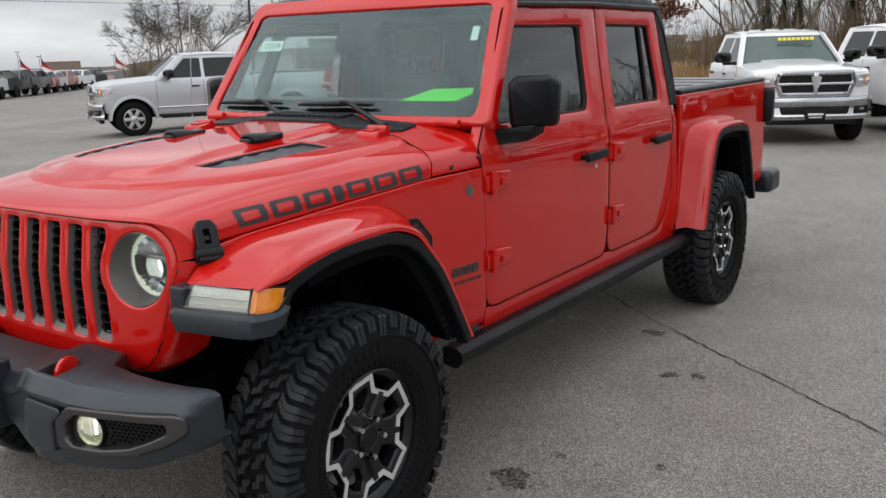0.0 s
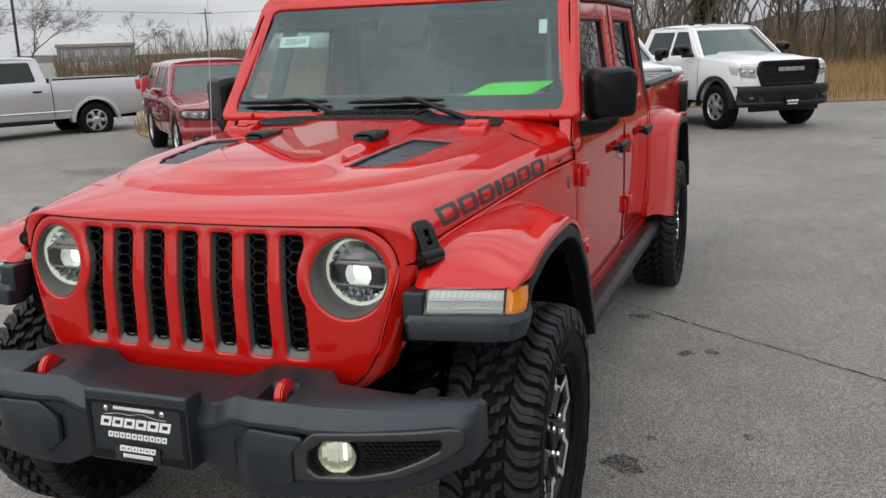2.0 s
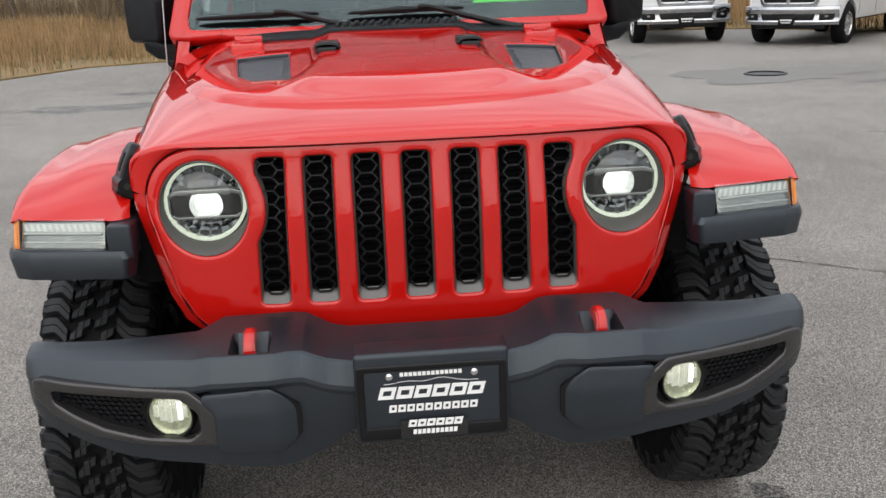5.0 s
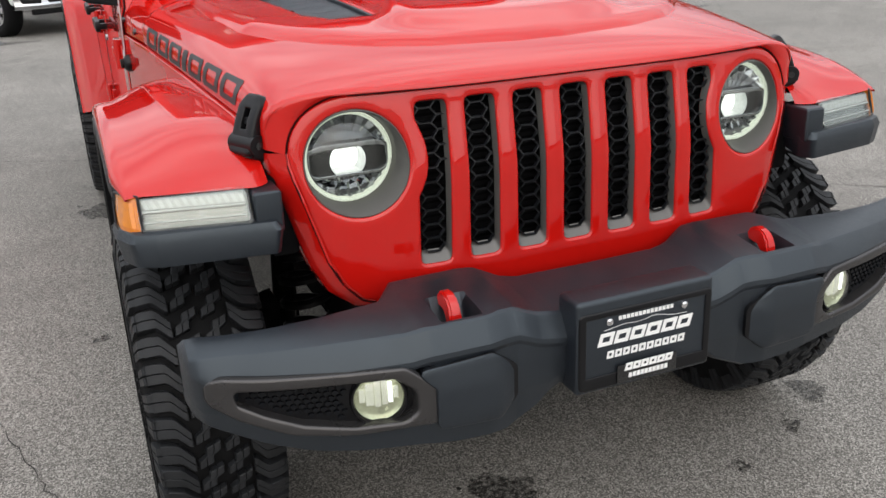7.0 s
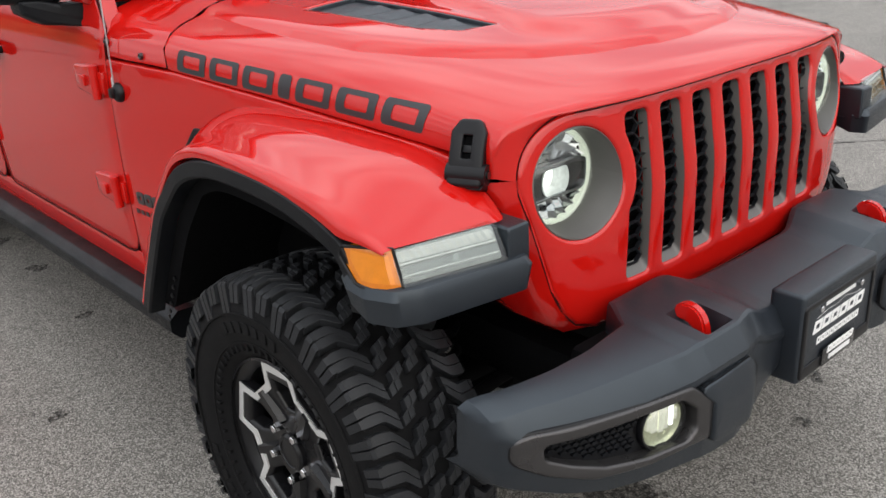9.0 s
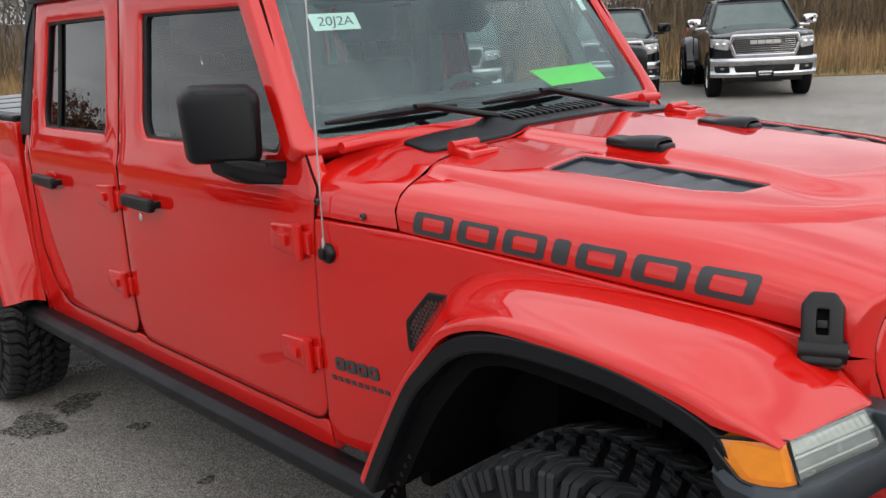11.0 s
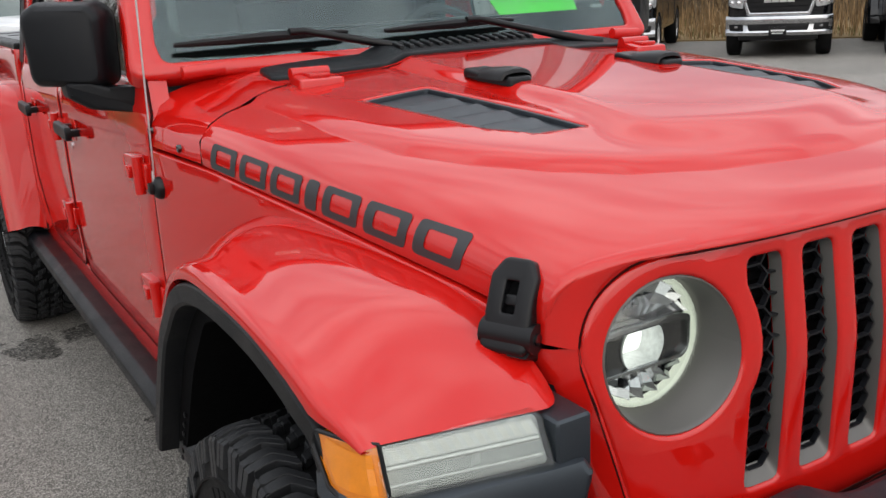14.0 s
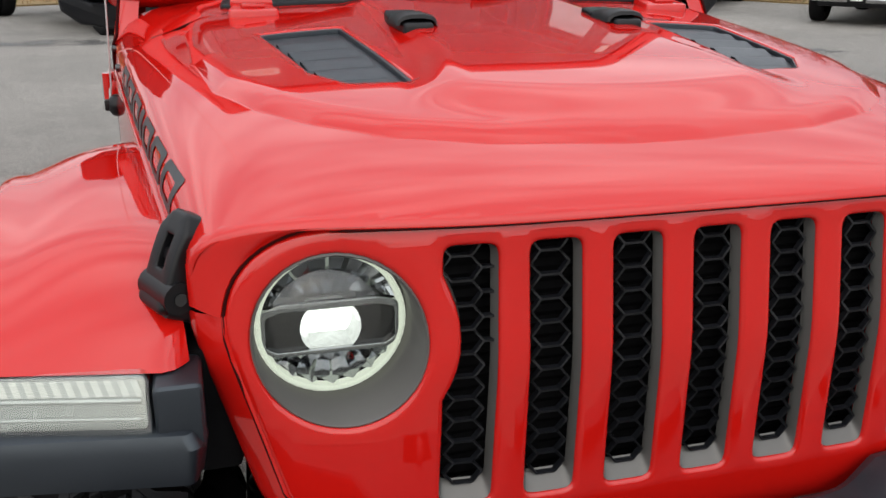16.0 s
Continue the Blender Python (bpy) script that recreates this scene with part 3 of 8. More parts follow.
# hood decals: plain slanted blocks, one side each
for s in (-1, 1):
    wid = [0.110, 0.104, 0.104, 0.038, 0.104, 0.110, 0.110]
    gap = 0.018
    total = sum(wid) + gap * 6
    yy = 0.585

    def decal(u, v, d, s=s):
        w = curve_read(u, W_TAB)
        zl, zh = lerp(u, ZB_TAB), top_z(u)
        z = lerp(u, [(-0.21, 1.100), (0.62, 1.148)]) + v
        c = min(0.999, max(0.0, (z - zl) / (zh - zl)))
        x = w * (1 - c**SUP) ** (1 / SUP)
        return Vector((s * (x - d), u, z))

    for i, wd in enumerate(wid):
        h, sl = 0.051, 0.008
        outer = rounded([(yy, 0.004), (yy - wd, 0.004), (yy - wd - sl, 0.004 + h), (yy - sl, 0.004 + h)], 0.010, 4)
        mid = yy - wd / 2 - sl / 2
        slot = [] if i == 3 else [rounded([(mid + wd * 0.29, 0.0165), (mid - wd * 0.29, 0.0165), (mid - wd * 0.29 - 0.004, 0.0455), (mid + wd * 0.29 - 0.004, 0.0455)], 0.006, 3)]
        bm = bmesh.new()
        sheet(outer, slot, lambda u, v, d: decal(u, v, d - 0.0012), step=0.012, roll=0.0, depth=0.0, bm=bm)
        part("decal_block", bm, DECAL, hood, "matt black decal block")
        yy -= wd + gap

# grille panel
def face_y(z):
    return lerp(z, [(0.66, -0.452), (0.72, -0.463), (0.78, -0.470), (0.955, -0.470), (0.985, -0.467), (1.15, -0.440)])


def grille_fn(x, z, d):
    return Vector((x, face_y(z) + 0.078 * min(1.3, abs(x) / 0.645) ** 4 + d, z))


def hood_lip(x):
    return hood_at(hood_u(x, nose(x)), nose(x), 0).z - 0.009


crown = hood_lip(0.45) - 0.006
corner = []
for k in range(13):
    a = radians(90 - 82 * k / 12)
    corner.append((0.450 + 0.156 * math.cos(a) ** (2 / 2.4), 1.010 + (crown - 1.010) * math.sin(a) ** (2 / 2.4)))
half = [(x, hood_lip(x) - 0.006) for x in np.linspace(0, 0.43, 16)] + corner + [(0.604, 1.01), (0.598, 0.985), (0.585, 0.94), (0.548, 0.81), (0.522, 0.757), (0.49, 0.722), (0.44, 0.706), (0.25, 0.699), (0, 0.697)]
panel = [(x, z) for x, z in half] + [(-x, z) for x, z in half[::-1][1:-1]]


def slot_loop(i, grow=0.0):
    c = (i - 3) * 0.1115
    t, b, hw = 1.124, 0.771, 0.0415
    k = 1 - 0.03 * abs(i - 3) / 3
    pts = [(c - hw, b), (c + hw, b), (c * k + hw, t), (c * k - hw, t)]
    lp = dense(rounded(pts, 0.024), 0.02)
    if i in (0, 6):
        # the outer slots give way to the headlamp bowl
        out = []
        for x, z in lp:
            dz = z - 1.007
            if abs(dz) < 0.134 and abs(x) > 0.33:
                x = math.copysign(min(abs(x), 0.482 - math.sqrt(0.134**2 - dz**2)), x)
            out.append((x, z))
        lp = out
    return grown(lp, grow) if grow else lp


def circle(cx, cz, rx, rz=None, n=40):
    return [(cx + rx * math.cos(2 * math.pi * k / n), cz + (rz or rx) * math.sin(2 * math.pi * k / n)) for k in range(n)]


bowls = [circle(s * 0.482, 1.005, 0.111, 0.116) for s in (-1, 1)]
grille = part("grille_panel", sheet(panel, [slot_loop(i) for i in range(7)] + bowls, grille_fn, step=0.024, roll=0.007, depth=0.05, hole_roll=0.008, hole_depth=0.03), RED, truck)
for i in range(7):
    bm = bmesh.new()
    outer, inner = slot_loop(i, -0.008), slot_loop(i, -0.0125)
    a = [bm.verts.new(grille_fn(x, z, 0.006)) for x, z in outer]
    b = [bm.verts.new(grille_fn(x, z + (0.020 if z < 0.80 else 0), 0.024)) for x, z in inner]
    a0 = [bm.verts.new(grille_fn(x, z, 0.012)) for x, z in slot_loop(i, -0.0075)]
    n = len(a)
    for k in range(n):
        j = (k + 1) % n
        bm.faces.new((a[k], a[j], b[j], b[k]))
        bm.faces.new((a0[k], a0[j], a[j], a[k]))
    bezel = part("slot_bezel", bm, GRANITE, grille, "granite-grey slot bezel")
    # honeycomb
    bm = bmesh.new()
    cx = (i - 3) * 0.1115
    lim = slot_loop(i, -0.010)
    px, pz, th = 0.0375, 0.0300, 0.0027
    for col in (-1, 0, 1):
        for row in range(-1, 15):
            hx, hz = cx + col * px, 0.785 + row * pz + (pz / 2 if col else 0)
            ring = [(hx + 0.0250 * math.cos(radians(60 * k)), hz + 0.0173 * math.sin(radians(60 * k))) for k in range(6)]
            for k in range(6):
                p, q = ring[k], ring[(k + 1) % 6]
                mid = np.array([[(p[0] + q[0]) / 2, (p[1] + q[1]) / 2]])
                if mid[0][1] < 0.800 or not inside(mid, lim)[0]:
                    continue
                dx, dz = q[0] - p[0], q[1] - p[1]
                g = math.hypot(dx, dz)
                ox, oz = -dz / g * th / 2, dx / g * th / 2
                v = [bm.verts.new(grille_fn(x, z, dd)) for dd in (0.015, 0.024) for x, z in ((p[0] - ox, p[1] - oz), (q[0] - ox, q[1] - oz), (q[0] + ox, q[1] + oz), (p[0] + ox, p[1] + oz))]
                for f in ((0, 1, 2, 3), (0, 1, 5, 4), (2, 3, 7, 6)):
                    bm.faces.new([v[m] for m in f])
    part("honeycomb", bm, HEX, bezel, "black honeycomb insert")
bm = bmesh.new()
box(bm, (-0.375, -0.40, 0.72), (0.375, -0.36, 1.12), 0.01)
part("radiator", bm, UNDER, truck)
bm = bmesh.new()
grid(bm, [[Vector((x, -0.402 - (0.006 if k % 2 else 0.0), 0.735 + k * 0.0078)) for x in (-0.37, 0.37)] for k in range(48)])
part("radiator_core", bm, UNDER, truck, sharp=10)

bm = bmesh.new()
tube(bm, [grille_fn(x, z, 0.004) for x, z in grown(dense(panel, 0.03), 0.009)], 0.0028, 6, True)
part("panel_joint", bm, JOINT, grille, "dark joint round the grille panel")

bm = bmesh.new()
tube(bm, [Vector((x, nose(x) - 0.0042, hood_lip(x) - 0.0020)) for x in np.linspace(-0.49, 0.49, 41)], [0.0006] + [0.0022] * 39 + [0.0006], 6)
part("hood_joint", bm, JOINT, grille, "dark joint below the hood")

# shell beside the grille panel
for s in (-1, 1):
    bm = bmesh.new()
    side = [(0.611, 1.038), (0.610, 1.018), (0.603, 0.985), (0.590, 0.94), (0.553, 0.81), (0.527, 0.753), (0.494, 0.716), (0.442, 0.700), (0.25, 0.692), (0.0, 0.690)]
    rows = []
    for k, (x, z) in enumerate(side):
        j0, j1 = side[max(0, k - 1)], side[min(len(side) - 1, k + 1)]
        tx, tz = j1[0] - j0[0], j1[1] - j0[1]
        q = math.hypot(tx, tz)
        nx, nz = -tz / q, tx / q
        wd = lerp(k, [(0, 0.044), (5, 0.036), (7, 0.016), (9, 0.012)])
        row = []
        for o, d in ((0.0, 0.03), (0.0, 0.003), (0.004, 0.0), (wd - 0.012, 0.004), (wd - 0.003, 0.012), (wd, 0.026), (wd + 0.002, 0.09), (wd - 0.01, 0.16)):
            p = grille_fn(x + nx * o, z + nz * o, d + 0.010 * o / 0.04)
            row.append(Vector((s * p.x, p.y, p.z)))
        rows.append(row)
    grid(bm, rows)
    part("grille_shell", bm, RED, truck)
    # the hood's front corner, drawn down round the headlamp to a joint
    bm = bmesh.new()
    rows = []
    u0 = hood_u(0.45, nose(0.45))
    for k, (x, z) in enumerate(corner):
        t = k / (len(corner) - 1)
        u = u0 + (ARC_L + 0.030 - u0) * t
        low = hood_at(u, -0.40)
        yf = nose(low.x)
        far = hood_at(u, yf - 0.007, 0.003)
        ex, ez = math.cos(radians(90 - 82 * t)), math.sin(radians(90 - 82 * t))
        near = [grille_fn(x + ex * g, z + ez * g, d) for g, d in ((0.0088, 0.032), (0.0088, 0.004), (0.012, 0.000))]
        row = near + [near[2].lerp(far, f) + Vector((0, -b, 0)) for f, b in ((0.3, 0.0020), (0.6, 0.0024), (0.85, 0.0012))] + [far, hood_at(u, yf - 0.002, -0.0006), hood_at(u, yf + 0.010, -0.0004), hood_at(u, yf + 0.026, 0.002)]
        rows.append([Vector((s * p.x, p.y, p.z)) for p in row])
    grid(bm, rows)
    part("hood_corner", bm, RED, hood)
    bm = bmesh.new()
    tube(bm, [Vector((s * p.x, p.y + 0.002, p.z)) for p in (grille_fn(0.611, 1.0405, 0.004), grille_fn(0.626, 1.0405, 0.007), grille_fn(0.638, 1.0405, 0.010))], 0.0018, 6)
    part("corner_joint", bm, JOINT, hood)

# headlamps
for s in (-1, 1):
    o = Vector((s * 0.482, 0, 1.005))
    bm = bmesh.new()
    n = 40
    ring_in = []
    for k in range(n):
        a = 2 * math.pi * k / n
        ring_in.append((math.cos(a), math.sin(a)))
    rows = []
    for r, zz, d, cx in ((0.1045, 0.109, 0.006, 0.0), (0.1015, 0.106, 0.004, 0.0), (0.099, 0.102, 0.012, 0.0), (0.0945, 0.0945, 0.075, 0.002), (0.088, 0.088, 0.085, 0.002)):
        rows.append([grille_fn(o.x + c * r, 1.005 + sn * zz + cx, d) if d < 0.03 else Vector((o.x + c * r, -0.438 + d, 1.009 + sn * zz)) for c, sn in ring_in] )
        rows[-1].append(rows[-1][0])
    grid(bm, rows)
    bezel = part("headlight_bezel", bm, GRANITE, truck, "grey headlight bezel")
    m = Matrix.Translation((s * 0.485, -0.375, 1.010)) @ Matrix.Rotation(radians(-90), 4, "Z")
    bm = bmesh.new()
    revolve(bm, [(0.090, -0.01), (0.088, -0.03), (0.07, -0.055), (0.03, -0.07), (0.0, -0.072)], 40, m)
    lamp = part("headlight", bm, GLOSS_BLACK, truck, "round headlight with lit halo ring")
    bm = bmesh.new()
    revolve(bm, [(0.0935, -0.012), (0.0935, 0.004), (0.0915, 0.0075), (0.0865, 0.004), (0.085, -0.008)], 48, m)
    part("halo_ring", bm, HALO, lamp, "lit white halo ring")

    def lamp_fn(u, v, d, s=s):
        return Vector((s * 0.485 + u, -0.374 + d, 1.010 + v))

    # dark window with a bright frame round the projector
    win_out = rounded([(-0.084, -0.030), (-0.070, -0.040), (0.070, -0.040), (0.084, -0.030), (0.084, 0.020), (0.06, 0.027), (-0.06, 0.027), (-0.084, 0.020)], 0.008, 3)
    win_in = rounded([(-0.081, -0.028), (-0.068, -0.036), (0.068, -0.036), (0.081, -0.028), (0.081, 0.013), (0.06, 0.019), (-0.06, 0.019), (-0.081, 0.013)], 0.008, 3)
    bm = bmesh.new()
    sheet(win_out, [win_in], lambda u, v, d: lamp_fn(u, v, d - 0.004), step=0.02, roll=0.001, depth=0.008, bm=bm)
    part("lamp_rail", bm, REFLECTOR, lamp, "bright rail round the projector")
    bm = bmesh.new()
    lens_loop = [(0.038 * math.cos(2 * math.pi * k / 32), -0.0085 + min(0.0262, max(-0.0262, 0.038 * math.sin(2 * math.pi * k / 32)))) for k in range(32)]
    sheet(win_in, [grown(lens_loop, -0.0006)], lambda u, v, d: lamp_fn(u, v, d + 0.004), step=0.03, roll=0.0, depth=0.0, bm=bm)
    part("lamp_band", bm, GLOSS_BLACK, lamp)
    bm = bmesh.new()
    rows = []
    for g, dd in ((1.0, 0.0), (0.97, 0.006), (0.90, 0.026), (0.84, 0.046)):
        ring = [lamp_fn(u * g, -0.0085 + (v + 0.0085) * g, dd) for u, v in lens_loop]
        rows.append(ring + [ring[0]])
    grid(bm, rows)
    projector = part("projector", bm, PROJECTOR, lamp, "frosted projector cup")
    bm = bmesh.new()
    sheet(grown(lens_loop, -0.0040), [], lambda u, v, d: lamp_fn(u, v, d + 0.038), step=0.02, roll=0.0, depth=0.0, bm=bm)
    part("lit_core", bm, BEAM, projector, "glowing projector core")
    # pleated reflectors above and below the window
    for z_lim, sign in ((0.030, 1), (0.043, -1)):
        bm = bmesh.new()
        rows = []
        steps = 16
        for k in range(steps + 1):
            a = radians(-72 + 144 * k / steps)
            ca = max(0.30, math.cos(a))
            r0, r1 = min(0.074, z_lim / ca), 0.0845
            deep = (0.0, 0.015)[k % 2]
            rows.append([lamp_fn(math.sin(a) * r, sign * math.cos(a) * r, dd + deep * w) for r, dd, w in ((r0, 0.014, 0.3), ((r0 * 2 + r1) / 3, 0.010, 1.0), ((r0 + 2 * r1) / 3, 0.003, 0.6), (r1, -0.002, 1.0))])
        grid(bm, rows)
        part("reflector", bm, REFLECTOR, lamp, "pleated chrome reflector", sharp=5)
    bm = bmesh.new()
    revolve(bm, [(0.0925, 0.006), (0.085, 0.018), (0.065, 0.030), (0.035, 0.038), (0.0, 0.041)], 40, m)
    part("lens", bm, LENS, lamp, "clear domed lens").visible_shadow = False

# bumper
BY = [(0.0, -0.700), (0.25, -0.698), (0.45, -0.686), (0.62, -0.668), (0.74, -0.645), (0.81, -0.622), (0.845, -0.604), (0.864, -0.585), (0.875, -0.562), (0.880, -0.535)]
BK = [(0.0, -0.500), (0.20, -0.495), (0.27, -0.470), (0.45, -0.475), (0.50, -0.545), (0.62, -0.560), (0.72, -0.555), (0.80, -0.538), (0.85, -0.518), (0.880, -0.500)]
BT = [(0.0, 0.734), (0.17, 0.734), (0.215, 0.742), (0.265, 0.764), (0.30, 0.768), (0.455, 0.768), (0.49, 0.762), (0.60, 0.760), (0.80, 0.752), (0.85, 0.750), (0.868, 0.745), (0.880, 0.732)]
BB = [(0.0, 0.560), (0.18, 0.555), (0.22, 0.520), (0.29, 0.490), (0.40, 0.495), (0.47, 0.505), (0.58, 0.510), (0.67, 0.522), (0.76, 0.550), (0.81, 0.572), (0.85, 0.588), (0.868, 0.598), (0.880, 0.615)]


def bump_y(x):
    return curve_read(abs(x), BY)


def pocket(x, y):
    """How deep the tow hook's pocket is sunk."""
    w = smooth(abs(x), 0.333, 0.345) * (1 - smooth(abs(x), 0.407, 0.419))
    return w * 0.044 * smooth(-y, 0.588, 0.614) * (1 - smooth(-y, 0.671, 0.681))


PROUD = [(0.27, 0.012), (0.33, 0.030), (0.45, 0.036), (0.60, 0.022), (0.83, 0.003)]
bm = bmesh.new()
rows = []
xs = sorted(set([round(x, 4) for x in np.linspace(-0.88, 0.88, 73)] + [sg * v for sg in (-1, 1) for v in (0.85, 0.860, 0.868, 0.873, 0.877, 0.27, 0.45, 0.475, 0.50, 0.17, 0.195, 0.215, 0.245, 0.265, 0.30, 0.333, 0.339, 0.345, 0.376, 0.407, 0.413, 0.419, 0.455, 0.49)]))
for x in xs:
    ax = abs(x)
    y, k, t, b = bump_y(x) - max(0.0, lerp(ax, PROUD) - 0.006) * smooth(ax, 0.20, 0.27), lerp(ax, BK), lerp(ax, BT), lerp(ax, BB)
    e = 1 - smooth(ax, 0.80, 0.90)
    sink = 0.060 * smooth(ax, 0.455, 0.475) * (1 - smooth(ax, 0.77, 0.80))
    foot = max(b + 0.036, lerp(ax, [(0.452, 0.579), (0.60, 0.577), (0.71, 0.593), (0.795, 0.628)]))
    c1, c2 = y + 0.008 + 0.020 * e, t - 0.018
    sec = [(k + 0.004, t - 0.08), (k, t - 0.014), (k - 0.004, t - 0.004)]
    steps = [0.08, 0.25] + [(v - k) / (c1 - k) for v in (-0.588, -0.601, -0.614, -0.640, -0.671, -0.676, -0.681)] + [0.98, 0.99] if 0.30 < ax < 0.45 else [0.08, 0.25, 0.38, 0.5, 0.6, 0.68, 0.75, 0.82, 0.88, 0.94, 0.98]
    sec += [(k + (c1 - k) * f, t - 0.018 * f ** 2) for f in steps]
    sec += [(c1 - 0.003, c2 - 0.004), (y + 0.003 + 0.003 * e, c2 - 0.016 - 0.020 * e), (y + 0.001, c2 - 0.021 - 0.025 * e), (y, c2 - 0.028 - 0.028 * e)]
    zl = sec[-1][1]
    sec += [(y + 0.002, zl - 0.006), (y + 0.004 + sink, zl - 0.010), (y + 0.006 + sink, foot), (y + 0.007, foot - 0.004), (y + 0.016, b + 0.008), (y + 0.030, b), (y + 0.07, b - 0.002), (min(k, y + 0.16), b + 0.02)]
    rows.append([Vector((x, yy, zz - pocket(x, yy) * smooth(zz, 0.62, 0.70))) for yy, zz in sec])
grid(bm, rows)
for r in (rows[0], rows[-1]):
    bm.faces.new([bm.verts.new(p) for p in r])
bmesh.ops.remove_doubles(bm, verts=bm.verts, dist=0.0005)
bmesh.ops.recalc_face_normals(bm, faces=bm.faces)
bumper = part("front_bumper", bm, BUMPER, truck, "moulded black plastic front bumper", sharp=18)


def bump_fn(s, extra=0.0):
    """The bumper's face, standing proud towards the middle."""
    return lambda u, v, d: Vector((s * u, bump_y(u) - lerp(u, PROUD) + d - extra + 0.10 * max(0.0, 0.58 - v), v))


for s in (-1, 1):
    fn = bump_fn(s)
    # raised inner pod with a broad bevel
    bm = bmesh.new()
    pod = rounded([(0.280, 0.578), (0.318, 0.546), (0.446, 0.556), (0.446, 0.642), (0.482, 0.676), (0.335, 0.684), (0.280, 0.640)], 0.016)
    sheet(pod, [], lambda u, v, d: fn(u, v, d - 0.008 + 0.16 * max(0.0, v - 0.634) + 0.3 * max(0.0, 0.318 - u) + 0.25 * max(0.0, 0.556 - v)), step=0.012, roll=0.005, depth=0.05, bm=bm)
    part("bumper_pod", bm, BUMPER, bumper, sharp=20)
    bm = bmesh.new()
    sheet(grown(pod, 0.005), [], lambda u, v, d: fn(u, v, d + 0.002), step=0.03, roll=0.0, depth=0.02, bm=bm)
    part("pod_joint", bm, SATIN, bumper)
    # dark joint round the lamp insert
    frame_loop = rounded([(0.452, 0.570), (0.600, 0.568), (0.71, 0.584), (0.795, 0.619), (0.848, 0.652), (0.846, 0.690), (0.820, 0.696), (0.505, 0.686), (0.452, 0.642)], [0.006, 0.06, 0.06, 0.05, 0.025, 0.012, 0.02, 0.02, 0.012])
    bm = bmesh.new()
    sheet(grown(frame_loop, 0.004), [frame_loop], lambda u, v, d: fn(u, v, d + 0.006), step=0.04, roll=0.004, depth=0.04, bm=bm)
    part("insert_back", bm, SATIN, bumper)
    # lamp surround
    bm = bmesh.new()
    hole = rounded([(0.486, 0.598), (0.508, 0.581), (0.60, 0.583), (0.69, 0.600), (0.755, 0.626), (0.800, 0.650), (0.802, 0.672), (0.525, 0.668), (0.488, 0.638)], [0.02, 0.02, 0.03, 0.03, 0.02, 0.012, 0.008, 0.02, 0.02])
    sheet(frame_loop, [grown(hole, 0.009)], fn, step=0.02, roll=0.005, depth=0.02, hole_roll=0.007, hole_depth=0.046, bm=bm)
    surround = part("fog_light_surround", bm, SURROUND, bumper, "grey fog light surround")
    bm = bmesh.new()
    sheet(grown(hole, 0.010), [circle(0.551, 0.626, 0.048)], lambda u, v, d: fn(u, v, d + 0.030), step=0.03, roll=0, depth=0, hole_roll=0.0, hole_depth=0.02, bm=bm)
    part("recess", bm, SATIN, surround)
    bm = bmesh.new()
    studs = []
    for r in range(9):
        for c in range(13):
            hx, hz = 0.590 + c * 0.0150 + (r % 2) * 0.0075, 0.574 + r * 0.0105
            if inside(np.array([[hx, hz]]), grown(hole, -0.006))[0] and math.hypot(hx - 0.551, hz - 0.626) > 0.064:
                studs.append((hx, hz))
    for hx, hz in studs:
        lp = [(hx + 0.0062 * math.cos(radians(60 * k + 30)), hz + 0.0044 * math.sin(radians(60 * k + 30))) for k in range(6)]
        prism(bm, lp, lambda u, v, d: fn(u, v, d + 0.028), -0.004, 0.005)
    tagged(part("fog_grille", bm, BLACK_TRIM, surround, "black studded insert"), "black studded insert", kind="stuff")
    c = fn(0.551, 0.625, 0.018)
    m = Matrix.Translation(c) @ Matrix.Rotation(radians(-90 + s * 12), 4, "Z") @ Matrix.Scale(0.92, 4)
    bm = bmesh.new()
    revolve(bm, [(0.060, -0.03), (0.060, -0.004), (0.057, 0.001), (0.053, 0.0), (0.050, -0.012)], 36, m)
    fog = part("fog_light", bm, SATIN, bumper, "round lit fog light")
    bm = bmesh.new()
    revolve(bm, [(0.0525, -0.006), (0.049, -0.010), (0.040, -0.013), (0.020, -0.015), (0.0, -0.016)], 32, m)
    part("fog_reflector", bm, FOG_BOWL, fog)
    for k, (y0, y1, low, mt) in enumerate(((-0.040, -0.028, -0.006, FOG_LIT), (-0.027, -0.010, -0.016, FOG_LIT), (-0.009, 0.004, -0.019, FOG_LIT), (0.006, 0.018, -0.017, FOG_LIT), (0.019, 0.028, -0.012, BEAM), (0.030, 0.040, -0.004, FOG_LIT))):
        bm = bmesh.new()
        top = math.sqrt(0.048**2 - max(abs(y0), abs(y1)) ** 2) * 0.88
        box(bm, (-0.012, y0, low), (-0.004 - 0.002 * (k % 2), y1, top), 0.002, 2, m)
        part("fog_led", bm, mt, fog, "lit fog lamp segment")
    bm = bmesh.new()
    revolve(bm, [(0.0525, -0.002), (0.045, 0.006), (0.025, 0.012), (0.0, 0.014)], 32, m)
    part("lens", bm, LENS, fog).visible_shadow = False
    # tow hook rising out of its pocket
    hx = s * 0.378
    bm = bmesh.new()
    prof = [(-0.666, 0.688), (-0.662, 0.735), (-0.654, 0.760), (-0.642, 0.774), (-0.624, 0.781), (-0.604, 0.779), (-0.590, 0.768), (-0.588, 0.745), (-0.612, 0.745), (-0.626, 0.742), (-0.634, 0.730), (-0.638, 0.688)]
    prism(bm, prof, lambda u, v, d: Vector((hx + d * (1.0 + 4.0 * max(0.0, 0.765 - v)), u + 0.004, v + 0.001)), -0.0110, 0.0110)
